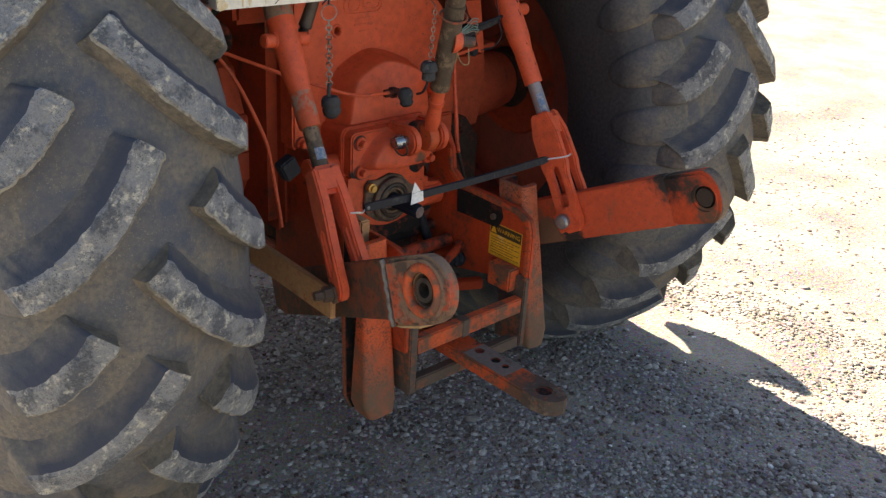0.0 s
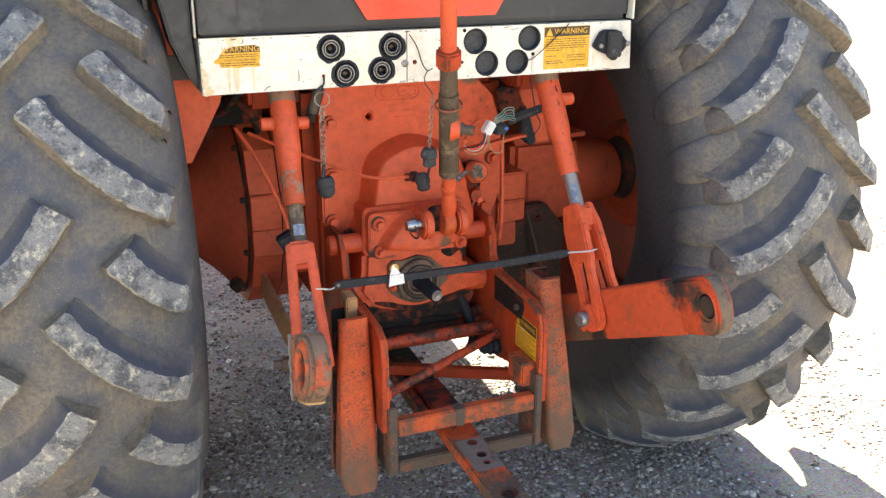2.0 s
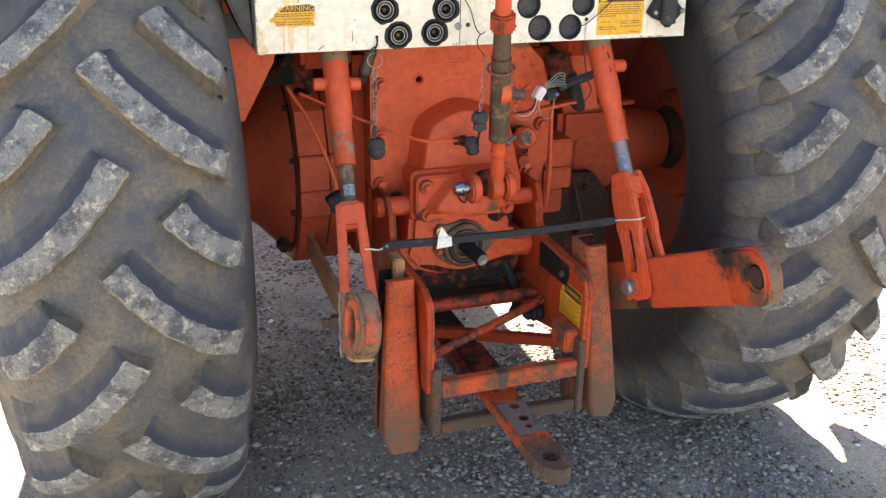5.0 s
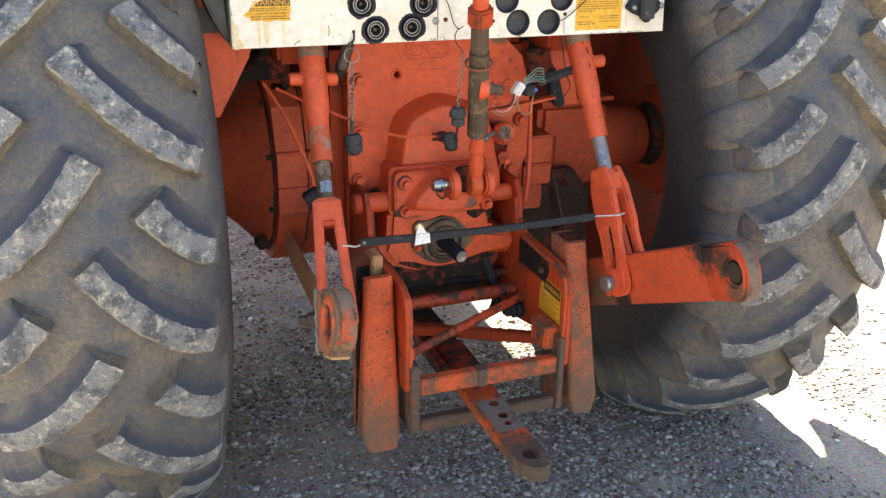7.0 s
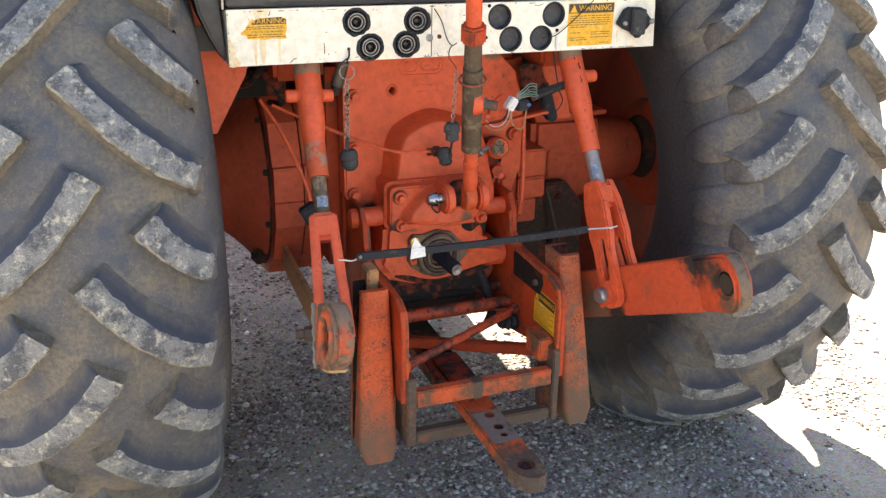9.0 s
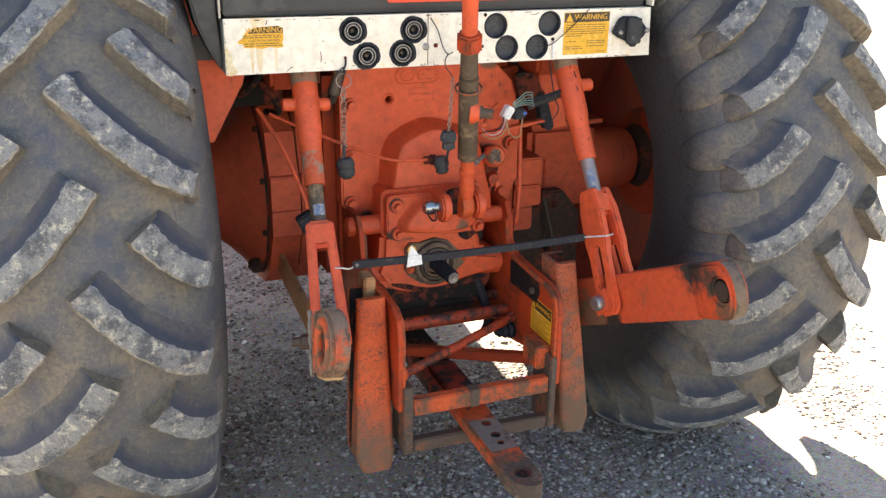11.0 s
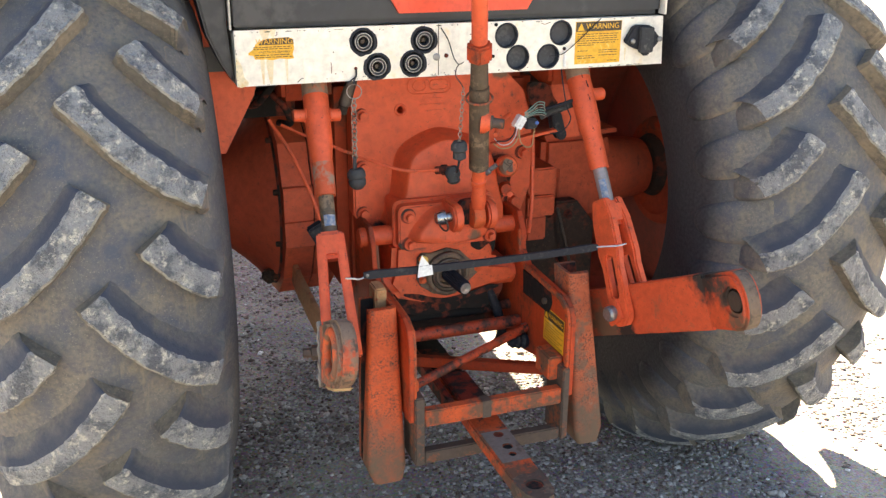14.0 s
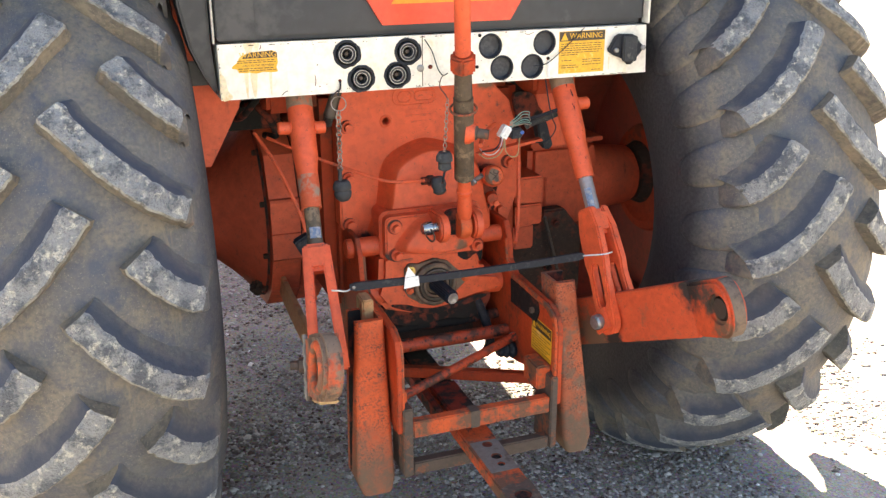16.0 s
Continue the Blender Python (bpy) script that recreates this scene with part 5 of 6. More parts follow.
# fenders out of view, added to keep sun from between platform and tyres
for s in (-1, 1):
    arc = [(AXLE_Y - 0.93 * math.cos(radians(a)), AXLE_Z + 0.93 * math.sin(radians(a))) for a in range(52, 131, 6)]
    arc += [(AXLE_Y - 0.91 * math.cos(radians(a)), AXLE_Z + 0.91 * math.sin(radians(a))) for a in range(130, 51, -6)]
    part("fender", prism("x", min(s * 0.536, s * 1.0), max(s * 0.536, s * 1.0), arc, [], 0.002), BLACK, tractor, "unseen dusty black fender over the tyre", 40)
part("fender_side", prism("x", -0.600, -0.590, [(0.12, 1.0), (0.12, 1.90), (1.3, 1.90), (1.3, 1.25), (0.6, 1.2), (0.35, 1.1)], [], 0.002), ORANGE_DULL, tractor, "orange fender support sheet")
# unseen sheet, added to block the sun beside the right tyre
part("fender_side", prism("x", 0.570, 0.580, [(0.30, 1.22), (0.25, 1.90), (1.3, 1.90), (1.3, 1.25)], [], 0.002), BLACK, tractor, "unseen black sheet closing the sunlit gap by the right tyre")
part("corner_sheet", prism("y", 0.120, 0.128, [(-0.455, 1.24), (-0.472, 1.178), (-0.545, 1.045), (-0.589, 1.045), (-0.589, 1.42), (-0.46, 1.42)], [], 0.001), DRIVE_RED, tractor, "dusty orange corner sheet below the tank")
part("corner_guard", prism("y", 0.02, 0.11, [(-0.527, 1.222), (-0.538, 1.24), (-0.556, 1.272), (-0.580, 1.33), (-0.598, 1.42), (-0.60, 1.9), (-0.5355, 1.9), (-0.5355, 1.34)], [], 0.008), BLACK, tractor, "dusty black corner guard beside the panel", 40)

# slow-moving-vehicle emblem
smv = part("emblem", prism("y", 0.004, 0.010, [(-0.158, 1.362), (0.154, 1.362), (0.193, 1.425), (0.183, 1.445), (0.026, 1.705), (-0.026, 1.705), (-0.187, 1.445), (-0.197, 1.425)], [], 0.001), SMV_RED, tank, "red and orange slow-vehicle emblem")
part("emblem_centre", prism("y", 0.001, 0.0035, [(-0.137, 1.408), (0.133, 1.408), (-0.002, 1.635)], [], 0), SMV_ORANGE, smv)


# ---- hitch frame ----
def build_hitch(s):
    a, b = (0.184, 0.198) if s > 0 else (-0.218, -0.206)
    outline = [(0.28, 0.46), (0.28, 0.84), (0.088, 0.84), (0.062, 0.80), (0.052, 0.745), (0.015, 0.720), (-0.19, 0.712), (-0.228, 0.695), (-0.240, 0.66), (-0.240, 0.467), (-0.20, 0.463), (-0.11, 0.50), (0.08, 0.46)]
    plate = part("hitch_side_plate", prism("x", a, b, outline, [], 0.002), ORANGE_GRIMY, tractor, "worn orange hitch side plate")
    inner = a - 0.006 if s > 0 else b
    lip = [(0.062, 0.80), (0.052, 0.745), (0.015, 0.720), (-0.19, 0.712), (-0.228, 0.695), (-0.240, 0.66), (-0.240, 0.467)]
    lip2 = [(-0.224, 0.467), (-0.224, 0.652), (-0.216, 0.680), (-0.185, 0.697), (0.022, 0.704), (0.064, 0.735), (0.076, 0.795)]
    part("plate_rim", prism("x", inner, inner + 0.006, lip + lip2, [], 0.002), ORANGE_WORN, plate, "", 30)
    if s > 0:
        top, low = (0.207, 0.262, -0.176, 0.757), (0.218, 0.300, -0.234, 0.318)
    else:
        top, low = (-0.294, -0.226, -0.178, 0.733), (-0.316, -0.220, -0.229, 0.312)
    x0, x1, yt, zt = top
    u0, u1, yb, zb = low
    bm = bmesh.new()
    inside = bmesh.new()
    rows, back = [], []
    for i in range(13):
        t = i / 12
        y, z = yt + (yb - yt) * t, zt + (zb - zt) * t
        p, q = x0 + (u0 - x0) * t, x1 + (u1 - x1) * t
        if t > 0.9:
            cut = 0.016 * ((t - 0.9) / 0.1) ** 2
            p, q = (p + cut, q - 0.6 * cut) if s < 0 else (p + 0.6 * cut, q - cut)
        near, far = (p, q) if s > 0 else (q, p)
        th, dep, lip = 0.009 * s, 0.085, 0.016 + 0.050 * max(0.0, t - 0.1)
        # channel open outward: rear flange, inner web, front flange
        r9 = 0.013
        turn = [(r9 * (1 - math.sin(radians(a9))), r9 * (1 - math.cos(radians(a9)))) for a9 in (90, 67, 45, 22, 0)]
        sec = [(far - s * e, y + g) for e, g in turn] + [(near + s * e, y + g) for e, g in reversed(turn)] + [(near, y + dep), (far, y + dep), (far, y + dep - 0.010), (near + th, y + dep - 0.010), (near + th, y + 0.015), (far - s * 0.010, y + 0.015), (far - s * 0.010, y + lip), (far - s * 0.001, y + lip)]
        rows.append([bm.verts.new((xx, yy, z)) for xx, yy in sec])
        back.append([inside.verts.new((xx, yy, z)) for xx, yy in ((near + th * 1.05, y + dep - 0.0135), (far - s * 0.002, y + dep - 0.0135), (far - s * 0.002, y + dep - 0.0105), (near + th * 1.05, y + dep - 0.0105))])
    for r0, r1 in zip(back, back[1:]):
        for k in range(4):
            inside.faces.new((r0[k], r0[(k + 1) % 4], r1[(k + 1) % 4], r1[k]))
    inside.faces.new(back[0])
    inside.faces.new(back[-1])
    n = len(rows[0])
    for r0, r1 in zip(rows, rows[1:]):
        for k in range(n):
            bm.faces.new((r0[k], r0[(k + 1) % n], r1[(k + 1) % n], r1[k]))
    bm.faces.new(rows[0])
    bm.faces.new(rows[-1])
    post = part("sway_post", bm, ORANGE_POST if s < 0 else POST_RUSTY, tractor, "rust-flecked orange channel post hanging beside the drawbar", 40)
    # dark sheet over the inner face of the front flange
    part("channel_lining", inside, GREASE, post, "black lining inside the channel")
    return plate


left_plate = build_hitch(-1)
right_plate = build_hitch(1)
part("rubber_pad", prism("x", 0.1795, 0.1835, [(0.030, 0.700), (-0.130, 0.700), (-0.140, 0.672), (-0.125, 0.640), (0.025, 0.636)], [], 0.001), GREASE, right_plate, "black greasy pad")
part("pad_bolt", hexhead((0.1795, -0.112, 0.668), (0.170, -0.112, 0.668), 0.009), RUST, right_plate)
part("plate_bolt", hexhead((0.184, 0.003, 0.548), (0.170, 0.003, 0.548), 0.011), STEEL, right_plate, "bare steel bolt head")
put = Matrix.Translation((0.1842, -0.153, 0.605)) @ Matrix.Rotation(radians(-90), 4, "Z") @ Matrix.Scale(0.98, 4)
decal(right_plate, [(-0.057, -0.046), (0.056, -0.046), (0.056, 0.046), (-0.057, 0.046)], [(-0.055, 0.016), (0.054, 0.016), (0.054, 0.044), (-0.055, 0.044)], [(-0.05, 0.05 - 0.02 * (k % 2), 0.006 - 0.0072 * k) for k in range(7)], "WARNING", 0.017, (0.010, 0.030), put, put, [(-0.052, 0.019), (-0.032, 0.019), (-0.042, 0.040)], "faded yellow warning decal on the side plate")
part("frame_bracket", box(0.145, 0.183, -0.212, -0.135, 0.50, 0.562, 0.004), ORANGE_WORN, right_plate, "", 40)
part("frame_bracket", box(-0.205, -0.185, -0.212, -0.135, 0.50, 0.56, 0.004), ORANGE_WORN, left_plate, "", 40)

low_frame = part("drawbar_frame", box(-0.182, 0.168, -0.242, -0.215, 0.450, 0.492, 0.003), ORANGE_WORN, tractor, "worn orange drawbar support frame with rusty edges")
part("bottom_bar", box(-0.182, 0.168, -0.242, -0.215, 0.352, 0.385, 0.003), RUST, low_frame, "", 40)
part("end_upright", box(-0.206, -0.1825, -0.246, -0.155, 0.352, 0.530, 0.003), RUST, low_frame, "", 40)
part("end_upright", box(0.1685, 0.187, -0.246, -0.155, 0.352, 0.545, 0.003), RUST, low_frame, "", 40)
part("weld_patch", box(-0.038, -0.016, -0.2435, -0.213, 0.449, 0.4935, 0.001), RUST, low_frame, "grey weld patch")

pts_bar = [(-0.056, 1.3), (-0.056, -0.49), (-0.049, -0.522), (-0.034, -0.540), (-0.014, -0.547), (0.004, -0.540), (0.014, -0.522), (0.017, -0.49), (0.023, -0.2), (0.023, 1.3)]
bar = part("drawbar", prism("z", 0.386, 0.42, pts_bar, [circle(-0.018, -0.492, 0.020, 20), circle(-0.012, -0.279, 0.0125, 16), circle(-0.012, -0.333, 0.0125, 16), circle(-0.014, -0.367, 0.009, 16)], 0.004), ORANGE_WORN, tractor, "worn orange drawbar with bare steel wear plate")
part("wear_plate", prism("z", 0.4204, 0.4212, [(-0.050, -0.262), (0.019, -0.262), (0.017, -0.395), (-0.050, -0.395)], [circle(-0.012, -0.279, 0.0127, 16), circle(-0.012, -0.333, 0.0127, 16), circle(-0.014, -0.367, 0.0092, 16)], 0), WORN_STEEL, bar, "bare worn steel patch")
part("tip_wear", prism("z", 0.3845, 0.4212, [(-0.0572, -0.46), (-0.030, -0.448), (-0.005, -0.452), (0.0192, -0.44), (0.0182, -0.49), (0.0152, -0.5225), (0.0048, -0.5412), (-0.014, -0.5484), (-0.0348, -0.5412), (-0.0500, -0.5228), (-0.0572, -0.49)], [circle(-0.018, -0.492, 0.0203, 20)], 0), TIP, bar, "brown rusted tip")
for x, y, r in ((-0.018, -0.492, 0.0182), (-0.012, -0.279, 0.0122), (-0.012, -0.333, 0.0122), (-0.014, -0.367, 0.0088)):
    # black plug stands for the shade down the hole
    part("hole_grime", rod((x, y, 0.387), (x, y, 0.4165), r, r, 16, 0), GREASE, bar, "black plug painting the shade in the hole")
# dark slab along the top of the forward drawbar
part("drawbar_grease", box(-0.052, 0.02, 0.03, 0.9, 0.4205, 0.427, 0.002), GREASE, bar, "", 40)
part("drawbar_rail", box(-0.075, -0.0575, -0.1, 1.1, 0.392, 0.43, 0.003), DARK_RED, bar, "", 40)
part("drawbar_pad", box(-0.05, 0.02, -0.16, 0.02, 0.4215, 0.440, 0.004), DARK_RED, bar, "", 40)
part("cross_rod", rod((-0.19, 0.05, 0.545), (0.183, 0.05, 0.545), 0.0175), ROD_PAINT, left_plate, "", 40)
part("rear_cross_rod", tube([(-0.19, 0.12, 0.560), (-0.06, 0.115, 0.568), (0.06, 0.12, 0.561), (0.183, 0.12, 0.566)], 0.014, 10, 4), GREASE, left_plate, "", 40)
part("diagonal_brace", rod((-0.19, -0.145, 0.505), (0.183, 0.0, 0.548), 0.0115, 0.0115, 12), ROD_PAINT, right_plate, "", 40)
m = Matrix.Translation((0, 0.055, 0.448)) @ Matrix.Rotation(radians(-27), 4, "Z")
part("cross_angle", box(-0.20, 0.240, -0.013, 0.013, -0.015, 0.013, 0.003, m), ORANGE_GRIMY, right_plate, "", 40)
part("rubber_boot", turned((0.182, 0.0, 0.51), (0.12, 0.0, 0.51), [(0, 0.008), (0, 0.019), (0.010, 0.023), (0.017, 0.017), (0.025, 0.021), (0.032, 0.015), (0.042, 0.016), (0.052, 0.008)], 20), RUBBER_BLACK, right_plate, "black rubber boot", 40)


# ---- lower arms, sway links and lift links ----
def frame_of(o, u, w):
    u = u.normalized()
    w = (w - u * w.dot(u)).normalized()
    v = w.cross(u)
    m = Matrix((u, v, w)).transposed().to_4x4()
    m.translation = o
    return m


def build_arm(s, eye, pin, turn_end):
    """eye, pin: places on the arm's inner face. turn_end: degrees by which the forged eye is turned from the bar."""
    u = (eye - pin).normalized()
    w = Vector((-u.y, u.x, 0)).normalized()
    if w.x * s < 0:
        w = -w
    m = frame_of(eye, u, w)
    flip = -1 if m.to_3x3().col[1].z < 0 else 1
    r = 0.063
    end = [((0.041 if s > 0 else 0.052) * math.cos(radians(a)), r * math.sin(radians(a))) for a in range(-90, 91, 12)]
    tail = [(-0.80, 0.050), (-0.86, 0.035), (-0.86, -0.045), (-0.80, -0.060)]
    hole = [circle(0, 0, 0.027)]
    bend = Matrix.Translation((-0.10, 0, 0.0)) if s > 0 else Matrix.Translation((-0.097, 0, 0.011))
    me = m @ bend @ Matrix.Rotation(radians(turn_end), 4, "Y") @ bend.inverted() @ Matrix.Translation((0, 0, 0 if s > 0 else 0.036))
    bar_out = [(-0.095, -0.062), (-0.095, 0.062), *tail]
    eye_out = [(-0.105, -0.060), *end, (-0.105, 0.060)]
    coat = ORANGE_ARM if s > 0 else ARM_DIRTY
    if s < 0:
        bar_out = [(-0.0975, -0.061), (-0.0975, 0.061), *tail]
    arm = part("lower_arm", prism("z", 0.0, 0.040 if s > 0 else 0.022, [(a, b * flip) for a, b in bar_out], [], 0.003, m), coat, tractor, "orange lower lift arm with a greasy worn eye", 40)
    if s > 0:
        part("forged_eye", prism("z", -0.0005, 0.044, [(a, b * flip) for a, b in eye_out], hole, 0.007, me), coat, arm, "", 40)
        worn = [(0.0418 * math.cos(radians(a)), 0.0638 * math.sin(radians(a))) for a in range(-78, 79, 12)]
        worn += [(0.039 * math.cos(radians(a)), 0.060 * math.sin(radians(a))) for a in range(78, -79, -12)]
        part("worn_rim", prism("z", 0.009, 0.036, [(a, b * flip) for a, b in worn], [], 0, me), BROWN_PLATE, arm, "brown worn rim of the eye")
    else:
        lobe = [(-0.097, -0.060), (-0.030, -0.0625)] + [(0.0625 * math.cos(radians(a)), 0.0625 * math.sin(radians(a))) for a in range(-80, 81, 10)] + [(-0.030, 0.0625), (-0.097, 0.060)]
        part("forged_eye", prism("z", -0.006, 0.030, [(a, b * flip) for a, b in lobe], [circle(0, 0, 0.030)], 0.007, me), EYE_PAINT, arm, "worn orange forged eye", 40)
        part("raised_ring", ring(me @ Vector((0, 0, 0.028)), me.to_3x3().col[2], 0.0405, 0.0095, 40, 12), ORANGE_WORN, arm, "rubbed orange ring round the hole", True)
        part("weld_bead", tube([me @ Vector((-0.099 + 0.002 * (k % 2), (b - 0.5) * 0.122, 0.0285 + 0.001 * (k % 3))) for k, b in enumerate(c / 14 for c in range(15))], 0.0052, 7, 3), WORN_STEEL, arm, "pale weld bead", True)
        part("mud_lip", prism("z", -0.016, 0.022, [(a, b * flip) for a, b in ((-0.105, -0.058), (-0.030, -0.0605), (-0.034, -0.069), (-0.098, -0.066))], [], 0.003, me), TAN, arm, "dry tan mud under the eye", 40)
    wn_ = me.to_3x3().col[2].normalized()
    if s > 0:
        part("eye_ring", ring(me @ Vector((0, 0, 0.044)), wn_, 0.0300, 0.003, 32), ORANGE_WORN, arm, "", True)
    part("ball_joint", turned(me @ Vector((0, 0, 0.004 if s > 0 else -0.010)), me @ Vector((0, 0, 0.040 if s > 0 else 0.026)), [(0, 0.014), (0, 0.022), (0.018, 0.0268 if s > 0 else 0.0295), (0.036, 0.022), (0.036, 0.014), (0.006, 0.0135), (0.0055, 0.001)], 28), GREASY, arm, "", 40)
    if s > 0:
        p = pin - w * 0.030
        sq = frame_of(p, Vector((0, 0.7, 0.72)), w)
        part("square_washer", box(-0.026, 0.026, -0.026, 0.026, -0.005, 0.004, 0.002, sq), ORANGE, arm, "", 40)
        part("pin_head", turned(p - w * 0.005, p - w * 0.025, [(0, 0.004), (0, 0.0185), (0.014, 0.0185), (0.019, 0.014), (0.020, 0.001)], 24), STEEL, arm, "bare steel pin head", 40)
    else:
        part("pin_nut", turned(pin + w * 0.055, pin + w * 0.105, [(0, 0.005), (0, 0.022), (0.012, 0.022), (0.013, 0.017), (0.03, 0.017), (0.033, 0.011), (0.05, 0.010), (0.05, 0.001)], 6), RUST, arm, "rusty nut and pin end", 30)
    return m


def build_link(s, low, top):
    z = (top - low).normalized()
    x = Vector((1, 0, 0))
    y = z.cross(x).normalized()
    x = y.cross(z)
    m = Matrix((x, y, z)).transposed().to_4x4()
    m.translation = low
    at = lambda *p: m @ Vector(p)
    link = part("lift_link", turned(at(0, 0, 0.355), at(0, 0, 0.66), [(0, 0.016), (0.0, 0.0225), (0.085, 0.0235), (0.12, 0.0285), (0.20, 0.0295), (0.26, 0.029), (0.30, 0.026), (0.305, 0.01)], 28), ORANGE, tractor, "orange lift link with a threaded rod and slotted clevis", 35)
    part("scuffed_sleeve", turned(at(0, 0, 0.354), at(0, 0, 0.43), [(0, 0.017), (0, 0.0232), (0.076, 0.0242), (0.077, 0.02)], 28), SCUFF if s < 0 else ORANGE, link, "", 35)
    part("upper_scuff", turned(at(0, 0, 0.590), at(0, 0, 0.661), [(0, 0.02), (0, 0.0300), (0.04, 0.0292), (0.071, 0.0285), (0.071, 0.01)], 28), BARE_TOP, link, "bare rust-stained top of the tube", 35)
    part("threaded_rod", rod(at(0, 0, 0.268), at(0, 0, 0.356), 0.0172, 0.0172, 24), PIPE if s < 0 else GREY_ROD, link, "bare scuffed rod", 40)
    sticker = bmesh.new()
    cols = []
    for k in range(7):
        a = radians(-135 + 15 * k) if s < 0 else radians(-150 + 9 * k)
        cols.append([sticker.verts.new(at(0.0176 * math.cos(a), 0.0176 * math.sin(a), zz)) for zz in ((0.283, 0.308) if s < 0 else (0.278, 0.325))])
    for a, b in zip(cols, cols[1:]):
        sticker.faces.new((a[0], b[0], b[1], a[1]))
    bmesh.ops.solidify(sticker, geom=sticker.faces[:], thickness=0.0004)
    part("sticker", sticker, BLUE, link, "faded blue sticker")
    for a, zz, w, h in ((-100, 0.588, 0.0012, 0.013), (-84, 0.566, 0.0015, 0.017), (-80, 0.560, 0.0010, 0.009), (-92, 0.536, 0.0010, 0.006), (-88, 0.528, 0.0016, 0.009), (-70, 0.470, 0.0010, 0.007), (-104, 0.452, 0.0009, 0.004), (-86, 0.398, 0.0009, 0.005)) if s > 0 else ():
        rr = 0.0293 if zz > 0.48 else (0.0240 if zz < 0.44 else 0.0272)
        chip = Matrix.Translation(at(rr * math.cos(radians(a)), rr * math.sin(radians(a)), zz)) @ m.to_3x3().to_4x4() @ Matrix.Rotation(radians(a + 90), 4, "Z") @ Matrix.Rotation(radians(a % 7 - 3), 4, "Y")
        part("paint_chip", box(-w, w, -0.0006, 0.003, -h / 2, h / 2, 0.0004, chip), GREASE, link, "dark paint chip")
    # the fork is turned to the arm that it holds
    mf = m @ Matrix.Rotation(radians(13.3 if s > 0 else -12.0), 4, "Z")
    if s > 0:
        tine = [(-0.023, 0.276), (0.023, 0.276), (0.036, 0.222), (0.037, 0.140), (0.031, 0.108), (0.032, -0.010), (0.026, -0.026), (0.014, -0.036), (-0.014, -0.036), (-0.026, -0.026), (-0.032, -0.010), (-0.031, 0.108), (-0.037, 0.140), (-0.036, 0.222)]
        slot, lean, far9 = rounded(-0.0115, 0.0115, 0.030, 0.136, 0.0112), 3.0, 0.0320
    else:
        tine = [(-0.025, 0.265), (0.025, 0.265), (0.034, 0.20), (0.034, 0.16), (0.027, 0.11), (0.030, 0.007), (0.016, -0.012), (-0.016, -0.012), (-0.030, 0.007), (-0.030, 0.11), (-0.034, 0.16), (-0.034, 0.20)]
        slot, lean, far9 = rounded(-0.010, 0.010, 0.042, 0.135, 0.0098), 2.6, 0.0310
    for k in (-1, 1):
        tilt = mf @ Matrix.Translation((0, 0, 0.25)) @ Matrix.Rotation(radians(-lean * k), 4, "Y") @ Matrix.Translation((0, 0, -0.25))
        part("clevis_tine", prism("x", k * 0.0095, k * far9, tine, [slot], 0.004, tilt), ORANGE, link, "", 40)
    part("clevis_head", box(-far9 + 0.001, far9 - 0.001, -0.029, 0.029, 0.208, 0.270, 0.010, mf), ORANGE, link, "", 40)
    if s > 0:
        for k in range(6):
            part("cast_mark", box(-far9 - 0.0036, -far9 + 0.001, -0.020 + 0.006 * k, -0.017 + 0.006 * k, 0.176, 0.184, 0.0004, mf), ORANGE, link)
    if s < 0:
        part("trunnion_pin", rod(at(-0.055, 0, 0.545), at(0.053, 0, 0.545), 0.0145, 0.0145, 20), ORANGE, link, "", 40)
        for k in (-1, 1):
            part("pin_weld", ring(at(0.0285 * k, 0, 0.545), x, 0.0145, 0.0028, 20, 6), ORANGE, link, "", True)
    else:
        part("trunnion_sleeve", turned(at(0.010, 0, 0.545), at(0.057, 0, 0.545), [(0, 0.008), (0, 0.0165), (0.018, 0.0185), (0.024, 0.0155), (0.045, 0.0155), (0.047, 0.0140), (0.046, 0.0118), (0.026, 0.0115), (0.026, 0.001)], 24), ORANGE, link, "open orange sleeve", 35)
    return m


build_arm(1, Vector((0.4027, -0.5676, 0.8242)), Vector((0.325, -0.238, 0.675)), 14.0)
build_arm(-1, Vector((-0.420, -0.552, 0.826)), Vector((-0.350, -0.24, 0.675)), 13.0)
build_link(1, Vector((0.345, -0.245, 0.675)), Vector((0.324, 0.055, 1.185)))
build_link(-1, Vector((-0.372, -0.25, 0.675)), Vector((-0.345, 0.042, 1.15)))
for s in (-1, 1):
    part("rocker_arm", prism("x", min(s * 0.285, s * 0.405), max(s * 0.285, s * 0.405), [(0.135, 1.155), (0.20, 1.145), (0.45, 1.20), (0.45, 1.30), (0.135, 1.27)], [], 0.01), ORANGE_DULL, tractor, "orange lift rocker arm", 40)
m = frame_of(Vector((-0.358, -0.06, 0.605)), Vector((0.01, 0.6, 0.015)), Vector((1, 0, 0)))
bow = lambda q: 0.8 * max(0.0, q - 0.36) ** 2
us = [-0.10 + 0.60 * k / 24 for k in range(25)]
part("sway_link", prism("z", -0.007, 0.007, [(q, bow(q) + 0.035) for q in us] + [(q, bow(q) - 0.035) for q in reversed(us)], [], 0.002, m), SWAY, tractor, "curved tan mud-coated sway link beside the lower arm", 40)

# ---- top link ----
t0, t1 = Vector((0.032, -0.018, 0.90)), Vector((-0.029, -0.157, 1.311))
d = (t1 - t0).normalized()
